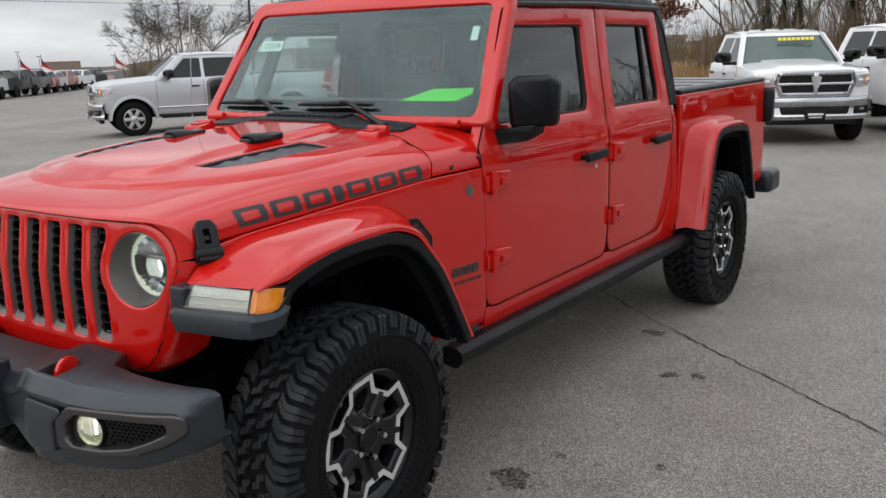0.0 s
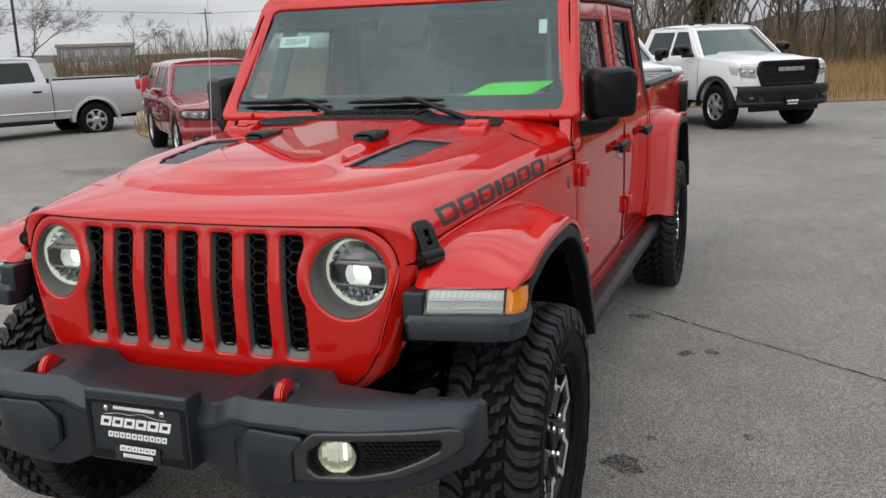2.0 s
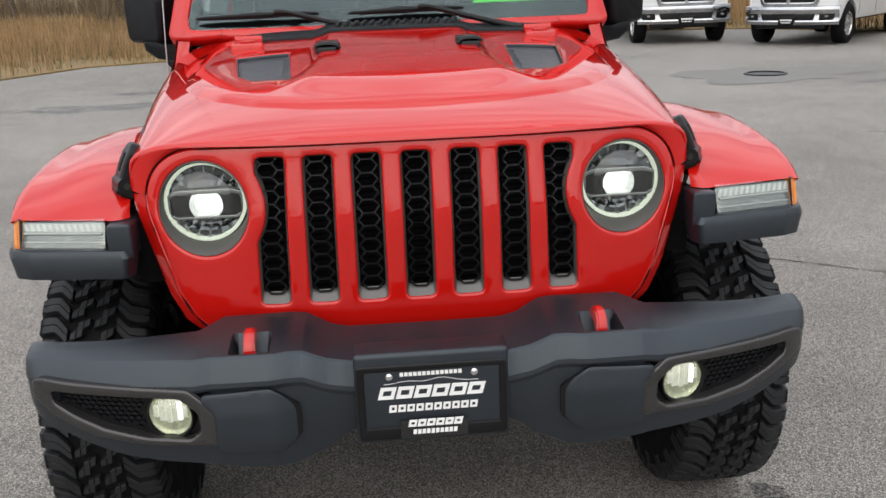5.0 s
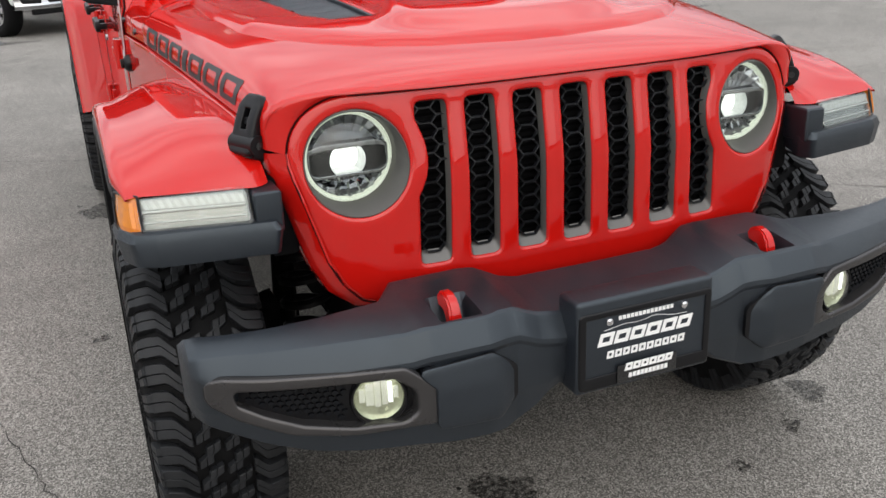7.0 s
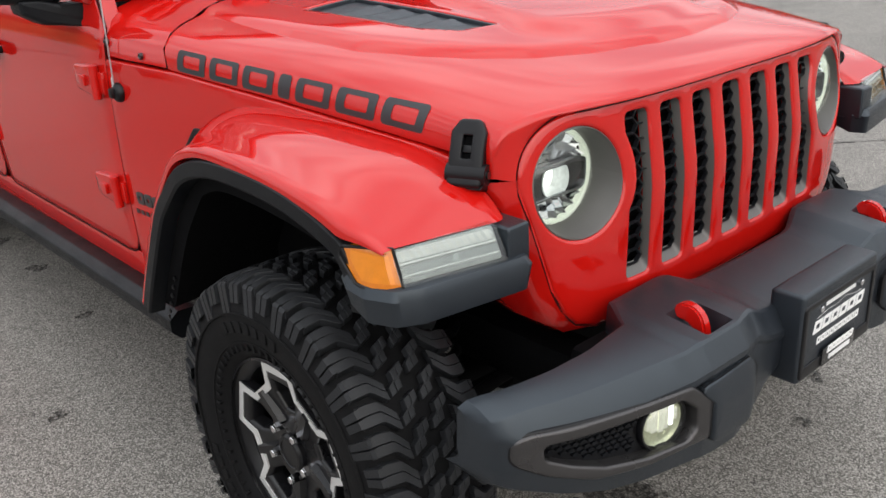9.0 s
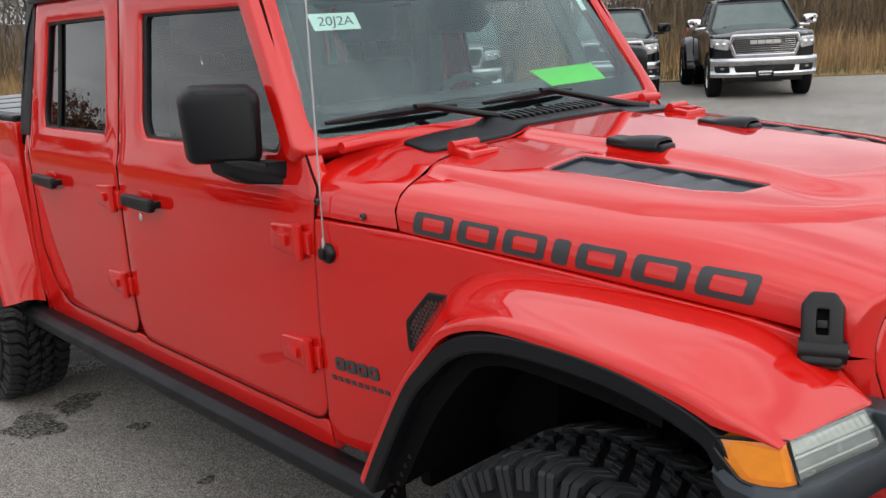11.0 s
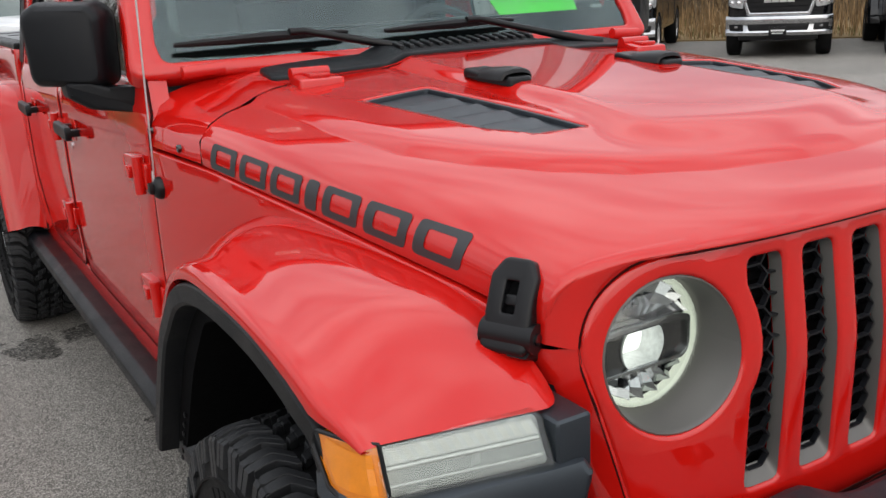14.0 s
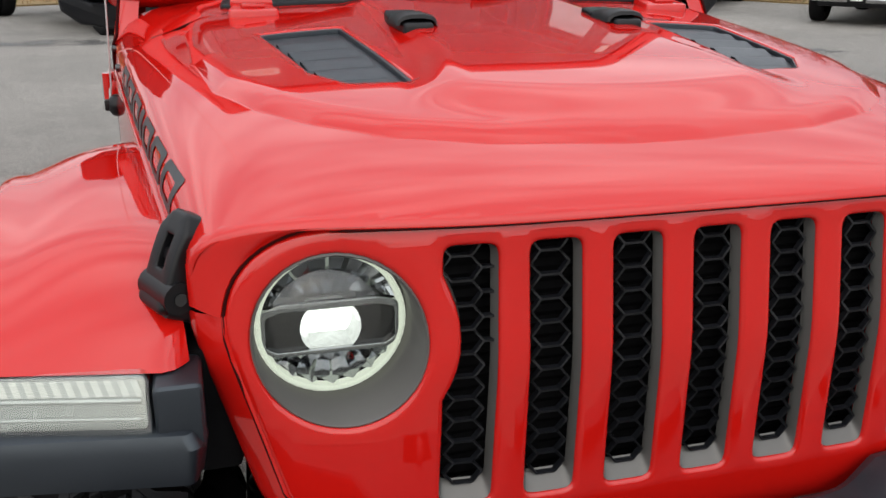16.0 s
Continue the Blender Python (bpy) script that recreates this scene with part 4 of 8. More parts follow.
    bmesh.ops.bevel(bm, geom=list(bm.edges), offset=0.004, segments=2, affect="EDGES")
    part("tow_hook", bm, RED, truck, "red steel tow hook")
    bm = bmesh.new()
    prism(bm, rounded([(-0.024, -0.668), (0.024, -0.668), (0.024, -0.630), (-0.024, -0.630)], 0.006), lambda u, v, d: Vector((hx + u, v + 0.003, 0.7085 + d)), 0.004, -0.004)
    part("hook_slot", bm, UNDER, bumper)
# number plate holder with plain bars for its print
bm = bmesh.new()
box(bm, (-0.160, -0.735, 0.552), (0.160, -0.660, 0.752), 0.010, 3)
holder = part("plate_holder", bm, BUMPER, bumper)
bm = bmesh.new()


def plate_fn(u, v, d):
    return Vector((u, -0.738 + d, 0.646 + v))


sheet(rounded([(-0.152, -0.083), (0.152, -0.083), (0.152, 0.078), (-0.152, 0.078)], 0.008), [rounded([(-0.142, -0.060), (0.142, -0.060), (0.142, 0.070), (-0.142, 0.070)], 0.004)], plate_fn, step=0.05, roll=0.004, depth=0.01, hole_roll=0.002, hole_depth=0.005, bm=bm)
plate = part("dealer_plate", bm, SATIN, truck, "black dealer plate with white block print")
bm = bmesh.new()
box(bm, (-0.145, -0.7345, 0.58), (0.145, -0.730, 0.72))
box(bm, (-0.070, -0.742, 0.563), (0.072, -0.738, 0.603), 0.002)
part("plate_face", bm, GLOSS_BLACK, plate)
bm = bmesh.new()
pf = lambda u, v, d: plate_fn(u, v, d + 0.0035)
block_row(bm, pf, -0.114, 0.006, 0.218, 0.027, 6, 0.008, 0.12)
part("print", bm, WHITE_PRINT, plate, "white block print")
bm = bmesh.new()
block_row(bm, pf, -0.092, -0.024, 0.184, 0.016, 10, 0.002, 0.22)
part("print", bm, WHITE_PRINT, plate, "white block print")
bm = bmesh.new()
bars(bm, pf, -0.066, 0.0555, 0.128, 0.0085, 14, 0.0, 0.30)
part("print", bm, WHITE_PRINT, plate, "white block print")
bm = bmesh.new()
pf2 = lambda u, v, d: plate_fn(u, v, d - 0.0042)
block_row(bm, pf2, -0.054, -0.056, 0.112, 0.0155, 6, 0.004, 0.14)
part("lower_print", bm, WHITE_PRINT, plate, "white block print")
bm = bmesh.new()
bars(bm, pf2, -0.044, -0.073, 0.092, 0.0100, 10, 0.001, 0.30)
part("lower_print", bm, WHITE_PRINT, plate, "white block print")
bm = bmesh.new()
for k in range(14):
    u0, u1 = -0.10 + k * 0.014, -0.086 + k * 0.014
    h = lambda u: 0.038 + 0.010 * math.exp(-((u - 0.02) / 0.03) ** 2) + 0.006 * math.exp(-((u + 0.05) / 0.03) ** 2)
    prism(bm, [(u0, h(u0)), (u1, h(u1)), (u1, h(u1) + 0.0012), (u0, h(u0) + 0.0012)], pf, 0, -0.0006)
part("skyline_print", bm, WHITE_PRINT, plate, "thin white ridge line")
for s in (-1, 1):
    bm = bmesh.new()
    revolve(bm, [(0.0075, 0.0), (0.0075, 0.004), (0.004, 0.006), (0.0, 0.0065)], 14, Matrix.Translation((s * 0.088, -0.735, 0.703)) @ Matrix.Rotation(radians(-90), 4, "Z"))
    part("screw", bm, CHROME, plate)

# fender flares
def flare(s, stations, trim_line=None, y_off=0.0, name="fender_flare"):
    """stations: outer (y, z) and inner (y, z), front to back."""
    n = len(stations)
    rows, rows2, liner = [], [], []
    for i, (oy, oz, iy, iz, xi) in enumerate(stations):
        a, b = stations[max(0, i - 1)], stations[min(n - 1, i + 1)]
        ty, tz = b[0] - a[0], b[1] - a[1]
        q = math.hypot(ty, tz)
        ny, nz = -tz / q, ty / q
        th = lerp(oy, [(-0.40, 0.10), (-0.35, 0.60), (-0.30, 1.15), (-0.20, 1.0)])
        dr = lerp(oy, [(-0.40, 0.55), (-0.30, 1.0)])
        row = []
        turn = 0.032 * max(0.0, 1 - i / 6) if trim_line else 0.0
        for t in (0.0, 0.03, 0.07, 0.13, 0.22, 0.36, 0.52, 0.68, 0.84):
            row.append(Vector((s * (xi + (0.895 - xi) * t), iy + (oy - iy) * t + y_off + turn * max(0.0, 1 - t / 0.14) ** 2, iz + (oz - iz) * t + 0.012 * min(1.0, max(0.0, (oy + 0.36) * 6)) * math.sin(math.pi * t))))
        for x, o in ((0.895, 0.0), (0.915, -0.001), (0.930, -0.004), (0.938, -0.010), (0.9405, -0.018), (0.941, -0.027), (0.934, -0.030), (0.90, -0.030)):
            row.append(Vector((s * (0.895 + (x - 0.895) * dr), oy + ny * o * th + y_off, oz + nz * o * th)))
        rows.append(row)
        if not trim_line:
            rows2.append([Vector((s * x, oy + ny * o + y_off, oz + nz * o)) for x, o in ((0.915, -0.026), (0.9385, -0.0290), (0.944, -0.032), (0.945, -0.060), (0.940, -0.066), (0.905, -0.070))])
        if oy > -0.2:
            liner.append([Vector((s * x, oy + ny * o + y_off, max(0.592, oz + nz * o))) for x, o in ((0.906, -0.066), (0.902, -0.108), (0.80, -0.095), (0.66, -0.085), (0.56, -0.08))])
    bm = bmesh.new()
    grid(bm, rows)
    fl = part(name, bm, RED, truck, "red fender flare with black edge", sharp=50)
    for i, (oy, oz) in enumerate(trim_line or []):
        a, b = trim_line[max(0, i - 1)], trim_line[min(len(trim_line) - 1, i + 1)]
        q = math.hypot(b[0] - a[0], b[1] - a[1])
        ny, nz = -(b[1] - a[1]) / q, (b[0] - a[0]) / q
        slim = 0.005 * (1 - smooth(oy, -0.30, -0.25))
        rows2.append([Vector((s * (x - slim), oy + ny * o, oz + nz * o)) for x, o in ((0.915, 0.003), (0.9390, 0.0005), (0.9440, -0.003), (0.9450, -0.031), (0.9405, -0.037), (0.905, -0.041))])
    bm = bmesh.new()
    grid(bm, rows2)
    part("flare_trim", bm, BLACK_TRIM, fl, "textured black edge trim")
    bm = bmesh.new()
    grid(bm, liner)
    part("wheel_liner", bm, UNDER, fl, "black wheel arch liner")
    for i in range(n - 7, n - 1):
        oy, oz = (stations[i][0] + stations[i + 1][0]) / 2, (stations[i][1] + stations[i + 1][1]) / 2
        a, b = stations[i], stations[i + 1]
        q = math.hypot(b[0] - a[0], b[1] - a[1])
        ny, nz = -(b[1] - a[1]) / q, (b[0] - a[0]) / q
        bm = bmesh.new()
        revolve(bm, [(0.006, 0.0), (0.006, 0.003), (0.0, 0.004)], 10, Matrix.Translation((s * 0.905, oy - ny * 0.094 + y_off, oz - nz * 0.094)) @ Matrix.Rotation(0 if s > 0 else math.pi, 4, "Z"))
        part("flare_clip", bm, SATIN, fl)
    return fl


def through_points(pts, m):
    out = []
    n = len(pts)
    for i in range(n - 1):
        p0, p1, p2, p3 = pts[max(0, i - 1)], pts[i], pts[i + 1], pts[min(n - 1, i + 2)]
        for k in range(m):
            t = k / m
            out.append(tuple(0.5 * (2 * b + (c - a) * t + (2 * a - 5 * b + 4 * c - d) * t * t + (3 * b - a - 3 * c + d) * t**3) for a, b, c, d in zip(p0, p1, p2, p3)))
    return out + [tuple(pts[-1])]


FRONT = through_points([
    (-0.387, 0.992, -0.424, 0.986, 0.655), (-0.33, 1.018, -0.35, 1.028, 0.660), (-0.22, 1.050, -0.22, 1.074, 0.67), (-0.05, 1.072, -0.05, 1.092, 0.69), (0.12, 1.080, 0.12, 1.100, 0.71),
    (0.225, 1.070, 0.30, 1.098, 0.73), (0.318, 1.034, 0.43, 1.066, 0.74), (0.382, 0.974, 0.52, 0.99, 0.75), (0.470, 0.868, 0.60, 0.87, 0.765), (0.562, 0.718, 0.655, 0.73, 0.78), (0.630, 0.596, 0.69, 0.60, 0.785)], 5)
TRIM = through_points([(-0.340, 0.872), (-0.328, 0.930), (-0.292, 0.986), (-0.22, 1.020), (-0.09, 1.046), (0.08, 1.053), (0.20, 1.041), (0.300, 1.003), (0.375, 0.940), (0.445, 0.863), (0.555, 0.680), (0.603, 0.588)], 5)
REAR = through_points([
    (3.060, 0.535, 3.00, 0.535, 0.79), (3.095, 0.68, 3.02, 0.69, 0.79), (3.135, 0.83, 3.05, 0.85, 0.79), (3.175, 0.96, 3.08, 0.99, 0.79), (3.225, 1.060, 3.13, 1.085, 0.79), (3.31, 1.115, 3.26, 1.135, 0.79),
    (3.50, 1.125, 3.50, 1.150, 0.79), (3.72, 1.115, 3.74, 1.140, 0.79), (3.84, 1.080, 3.90, 1.095, 0.79), (3.91, 0.98, 4.00, 1.00, 0.79), (3.99, 0.80, 4.08, 0.81, 0.79), (4.07, 0.60, 4.14, 0.60, 0.79)], 4)
for s in (-1, 1):
    fl = flare(s, FRONT, TRIM)
    flare(s, REAR)
    # black front shelf of the flare, with the lamp above it
    bm = bmesh.new()
    top = [(0.640, -0.430), (0.652, -0.470), (0.880, -0.436), (0.926, -0.412), (0.948, -0.360), (0.952, -0.318), (0.938, -0.285), (0.88, -0.27), (0.66, -0.27)]
    loop = rounded(top, [0.01, 0.015, 0.03, 0.03, 0.03, 0.0, 0.0, 0.0, 0.0], 4)

    def rise(x, y):
        return 0.22 * max(0.0, y + 0.35) * smooth(x, 0.85, 0.93)

    rings = [[], [], [], []]
    for x, y in loop:
        cx, cy = 0.80, -0.30
        for ring, (ix, iy, z) in zip(rings, ((0.10, 0.12, 0.930 + rise(x, y)), (0.05, 0.05, 0.926 + rise(x, y)), (0.0, 0.0, 0.910 + rise(x, y)), (0.05, 0.04, 0.862 + 0.55 * max(0.0, y + 0.36)))):
            ring.append(bm.verts.new((s * (x + (cx - x) * ix), y + (cy - y) * iy, z)))
    n = len(loop)
    for a, b in zip(rings, rings[1:]):
        for k in range(n):
            j = (k + 1) % n
            bm.faces.new((b[k], b[j], a[j], a[k]))
    bm.faces.new(rings[0])
    bm.faces.new(rings[-1][::-1])
    bmesh.ops.recalc_face_normals(bm, faces=bm.faces)
    box(bm, (s * 0.642, -0.452, 0.900), (s * 0.697, -0.350, 0.984), 0.009, 3)
    part("flare_shelf", bm, BUMPER, fl, "black plastic shelf below the marker lamp", sharp=35)
    bm = bmesh.new()
    box(bm, (s * 0.600, -0.375, 0.82), (s * 0.660, -0.28, 0.99), 0.012)
    part("flare_support", bm, UNDER, fl)
    # marker lamp: clear front and amber corner
    def mark_loop(x0, x1, z0, z1):
        return rounded([(x0, z0), (x1, z0), (x1, z1), (x0, z1)], 0.006, 3)

    def mark_fn(u, v, d, s=s):
        return Vector((s * u, -0.449 + 0.22 * (u - 0.70) + 0.45 * (v - 0.93) + d, v))

    bm = bmesh.new()
    sheet(mark_loop(0.706, 0.899, 0.932, 0.984), [], lambda a, b, d: mark_fn(a, b, d + 0.004), step=0.03, roll=0.002, depth=0.05, bm=bm)
    mark = part("marker_lamp", bm, CLEAR_MARK, truck, "clear front marker lamp with amber corner")
    bm = bmesh.new()
    rows = []
    for k in range(27):
        u = 0.708 + k * 0.0073
        rows.append([mark_fn(u + 0.006 * (v - 0.968) / 0.016, v, 0.001 - (0.0016 if k % 2 else 0.0)) for v in (0.966, 0.974, 0.983)])
    grid(bm, rows)
    part("led_strip", bm, MARK_STRIP, mark, "ribbed bright lamp strip", sharp=10)
    bm = bmesh.new()
    tube(bm, [mark_fn(u, 0.9605 + 0.001, 0.001) for u in np.linspace(0.710, 0.896, 8)], 0.0035, 8)
    part("light_bar", bm, MARK_STRIP, mark)
    bm = bmesh.new()
    tube(bm, [mark_fn(u, 0.9420, 0.003) for u in np.linspace(0.710, 0.896, 8)], 0.0022, 8)
    part("lower_bar", bm, MARK_STRIP, mark)
    bm = bmesh.new()
    sheet(mark_loop(0.703, 0.902, 0.930, 0.987), [], lambda a, b, d: mark_fn(a, b, d - 0.005), step=0.03, roll=0.004, depth=0.03, bm=bm)
    part("lens", bm, LENS, mark, "clear outer lens").visible_shadow = False
    bm = bmesh.new()

    def amber_fn(u, v, d, s=s):
        # u runs round the corner: first across the front, then back along the side
        pts = [(0.900, -0.406), (0.919, -0.396), (0.934, -0.368), (0.942, -0.335), (0.947, -0.285)]
        lengths = [0.0]
        for (ax, ay), (bx, by) in zip(pts, pts[1:]):
            lengths.append(lengths[-1] + math.hypot(bx - ax, by - ay))
        x = float(np.interp(u, lengths, [p[0] for p in pts]))
        y = float(np.interp(u, lengths, [p[1] for p in pts]))
        k = (v - 0.928) / 0.06
        f = smooth(u, 0.0, 0.06)
        return Vector((s * (x - d * (0.3 + 0.7 * f) - 0.012 * k * f), y + 0.020 * k * (1 - f) + d * (1 - f), v))

    amber_loop = rounded([(-0.004, 0.928), (0.070, 0.928), (0.088, 0.933), (0.130, 0.968), (0.128, 0.980), (0.06, 0.990), (-0.004, 0.988)], [0.004, 0.01, 0.01, 0.006, 0.006, 0.01, 0.004], 3)
    sheet(amber_loop, [], amber_fn, step=0.015, roll=0.003, depth=0.03, bm=bm)
    amber = part("amber_lamp", bm, AMBER, mark, "amber corner lens")
    bm = bmesh.new()
    rows = []
    for k in range(15):
        v = 0.936 + k * 0.0033
        u1 = min(0.074 + max(0.0, v - 0.934) * 1.0, 0.108)
        rows.append([amber_fn(0.012 + (u1 - 0.012) * t, v, -0.0008) for t in np.linspace(0, 1, 9)])
    grid(bm, rows)
    part("lens_ribs", bm, AMBER_DEEP, amber, "ribbed amber inner lens", sharp=10)
    bm = bmesh.new()
    tube(bm, [amber_fn(u, v, -0.001) for u, v in grown(amber_loop, 0.004)], 0.0030, 6, True)
    part("lens_rim", bm, SATIN, amber, "black rim round the amber lens")

# hood latches
for s in (-1, 1):
    # the outer face leans in against the hood's side
    foot, head = Vector((s * 0.688, -0.335, 1.064)), Vector((s * 0.650, -0.318, 1.150))
    up = (head - foot).normalized()
    ahead = Vector((-s * 0.42, -0.91, 0))
    fore = ahead - up * up.dot(ahead)
    fore.normalize()
    out = fore.cross(up) * (1 if fore.cross(up).x * s > 0 else -1)

    def latch_fn(u, v, d):
        return foot + fore * u + up * v + out * (0.004 * math.sin(max(0.0, v) * 34) - d)

    bm = bmesh.new()
    sheet(rounded([(-0.028, -0.024), (0.028, -0.024), (0.027, 0.040), (0.028, 0.068), (0.016, 0.088), (-0.016, 0.088), (-0.028, 0.068), (-0.027, 0.040)], [0.005, 0.005, 0.02, 0.008, 0.008, 0.008, 0.008, 0.02]), [rounded([(-0.012, 0.018), (0.012, 0.018), (0.012, 0.066), (-0.012, 0.066)], 0.006)], latch_fn, step=0.010, roll=0.006, depth=0.040, hole_roll=0.003, hole_depth=0.030, bm=bm)
    latch = part("hood_latch", bm, SATIN, truck, "black rubber hood latch")
    bm = bmesh.new()
    core = []
    for u, v in ((-0.026, -0.01), (0.026, -0.01), (0.018, 0.082), (-0.018, 0.082)):
        core.append((u, v))
    prism(bm, rounded(core, 0.006), latch_fn, 0.012, 0.048)
    part("latch_core", bm, UNDER, latch)
    bm = bmesh.new()
    prism(bm, rounded([(-0.0095, 0.032), (0.0095, 0.032), (0.0095, 0.046), (-0.0095, 0.046)], 0.003), latch_fn, 0.006, 0.018, bevel=0.002)
    part("latch_loop", bm, SATIN, latch)
    bm = bmesh.new()
    tube(bm, [foot + up * -0.004 + out * -0.016 + fore * -0.036, foot + up * -0.004 + out * -0.016 + fore * 0.040], 0.020, 18)
    part("latch_pivot", bm, SATIN, latch)
    bm = bmesh.new()
    tube(bm, [foot + up * -0.004 + out * -0.016 + fore * 0.040, foot + up * -0.004 + out * -0.016 + fore * 0.043], 0.008, 12)
    part("pivot_pin", bm, GLOSS_BLACK, latch)
    bm = bmesh.new()
    prism(bm, rounded([(-0.030, -0.032), (0.034, -0.032), (0.036, 0.006), (-0.032, 0.006)], 0.008), latch_fn, 0.012, 0.055)
    part("latch_base", bm, SATIN, latch)

# front wings, doors, sills and bed
WING = [(-0.37, 1.050), (-0.20, 1.078), (0.20, 1.112), (0.60, 1.140), (0.916, 1.147), (0.925, 1.10), (0.932, 0.70), (0.938, 0.60), (0.925, 0.535), (0.62, 0.535), (0.60, 0.70), (0.52, 0.86), (0.42, 0.985), (0.30, 1.035), (-0.20, 1.03)]
for s in (-1, 1):
    fn = flank(s)
    wing = part("front_wing", sheet(rounded(WING, 0.01, 3), [], fn, step=0.05, roll=0.004, depth=0.03), RED, truck)
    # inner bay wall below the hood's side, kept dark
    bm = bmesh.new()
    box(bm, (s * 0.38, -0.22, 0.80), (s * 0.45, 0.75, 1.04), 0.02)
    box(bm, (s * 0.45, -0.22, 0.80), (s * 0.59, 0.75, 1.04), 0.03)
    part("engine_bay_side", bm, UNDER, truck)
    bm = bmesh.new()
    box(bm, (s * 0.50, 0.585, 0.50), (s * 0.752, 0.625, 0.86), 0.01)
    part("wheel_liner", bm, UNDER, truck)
    bm = bmesh.new()
    vent = rounded([(0.465, 1.016), (0.540, 1.014), (0.612, 0.936), (0.610, 0.858), (0.520, 0.903)], 0.012)
    sheet(vent, [[(0.545 + (u - 0.545) * 0.84, 0.938 + (v - 0.938) * 0.84) for u, v in vent]], lambda u, v, d: fn(u, v, d - 0.004), step=0.03, roll=0.003, depth=0.006, hole_roll=0.002, hole_depth=0.004, bm=bm)
    side_vent = part("side_vent", bm, SATIN, wing, "black side vent with mesh")
    bm = bmesh.new()
    core = [(0.545 + (u - 0.545) * 0.86, 0.938 + (v - 0.938) * 0.86) for u, v in vent]
    for r in range(16):
        for c in range(13):
            hx, hz = 0.460 + c * 0.0125 + (r % 2) * 0.00625, 0.858 + r * 0.0105
            if inside(np.array([[hx, hz]]), core)[0]:
                lp = [(hx + 0.0056 * math.cos(radians(60 * k + 30)), hz + 0.0056 * math.sin(radians(60 * k + 30))) for k in range(6)]
                prism(bm, lp, fn, -0.0035, 0.001)
    part("vent_mesh", bm, GLOSS_BLACK, side_vent)
    # badge: plain grey and black blocks
    for k in range(4):
        bm = bmesh.new()
        u0 = 0.722 + k * 0.040
        outer = rounded([(u0, 0.757), (u0 + 0.033, 0.757), (u0 + 0.036, 0.790), (u0 + 0.003, 0.790)], 0.008, 3)
        sheet(outer, [[(u0 + 0.018 + (p[0] - u0 - 0.018) * 0.42, 0.7735 + (p[1] - 0.7735) * 0.42) for p in outer]], lambda u, v, d: fn(u, v, d - 0.004), step=0.02, roll=0.001, depth=0.005, bm=bm)
        part("badge_block", bm, DARK_BADGE, wing, "dark grey raised badge block")
    for k in range(9):
        bm = bmesh.new()
        bars(bm, fn, 0.690 + k * 0.0240, 0.724, 0.0150, 0.012, 1, 0.002, 0.25, 0.0, -0.002)
        part("badge_bar", bm, DECAL, wing, "small black badge bar")
    if s > 0:
        bm = bmesh.new()
        m = Matrix.Translation(fn(0.836, 1.075, 0.0))
        revolve(bm, [(0.023, -0.002), (0.023, 0.002), (0.020, 0.003), (0.018, 0.0015), (0.0, 0.002)], 28, m)
        part("round_badge", bm, GRANITE, wing, "small round grey badge")
    else:
        bm = bmesh.new()
        m = Matrix.Translation(fn(0.868, 1.068, 0.0)) @ Matrix.Rotation(math.pi, 4, "Z")
        revolve(bm, [(0.026, -0.002), (0.026, 0.006), (0.021, 0.014), (0.014, 0.018), (0.0, 0.019)], 24, m)
        ant = part("antenna_base", bm, SATIN, truck, "black rubber antenna base with steel whip")
        b0 = fn(0.868, 1.068, -0.016)
        bm = bmesh.new()
        box(bm, (-0.012, -0.010, -0.012), (0.006, 0.010, 0.014), 0.004, 2, Matrix.Translation(b0))
        part("antenna_joint", bm, SATIN, ant)
        bm = bmesh.new()
        tube(bm, [b0 + Vector((0.002, 0, 0)), b0 + Vector((0.004, 0.004, 0.04))], [0.0045, 0.0035], 8)
        pts = [b0 + Vector((0.006 + 0.03 * t, 0.004 + 0.028 * t, 0.04 + 0.74 * t)) for t in np.linspace(0, 1, 9)]
        tube(bm, pts, [0.0022] * 9, 6)
        part("antenna_whip", bm, SILVER_METAL, ant, "thin steel whip")
    # screws on the wing's top seam
    for yy, zz in ((0.742, 1.172), (0.905, 1.195)):
        bm = bmesh.new()
        revolve(bm, [(0.009, -0.006), (0.009, 0.003), (0.006, 0.0045), (0.004, 0.002), (0.0, 0.002)], 14, Matrix.Translation((s * (hood_at(ARC_L * 0.985, yy).x + 0.001), yy, zz)) @ Matrix.Rotation(0 if s > 0 else math.pi, 4, "Z"))
        part("wing_screw", bm, GLOSS_BLACK, wing)

    def door(name, loop, win, glass_mat, handle_y, hinge_y, quarter=None, label=""):
        d = part(name, sheet(loop, [win], fn, step=0.05, roll=0.008, depth=0.05, hole_roll=0.012, hole_depth=0.03), RED, truck, label)
        bm = bmesh.new()
        c = (sum(p[0] for p in win) / len(win), sum(p[1] for p in win) / len(win))
        inner = [(c[0] + (u - c[0]) * 0.93, c[1] + (v - c[1]) * 0.92) for u, v in win]
        sheet(win, [inner], lambda u, v, dd: fn(u, v, dd + 0.012), step=0.05, roll=0.002, depth=0.01, hole_roll=0.003, hole_depth=0.012, bm=bm)
        part("window_seal", bm, BLACK_TRIM, d, "black rubber window seal")
        bm = bmesh.new()
        sheet([(c[0] + (u - c[0]) * 0.96, c[1] + (v - c[1]) * 0.95) for u, v in win], [], lambda u, v, dd: fn(u, v, dd + 0.022), step=0.12, roll=0, depth=0, bm=bm)
        g = part("window_pane", bm, glass_mat, d, "tinted window glass")
        g.visible_shadow = False
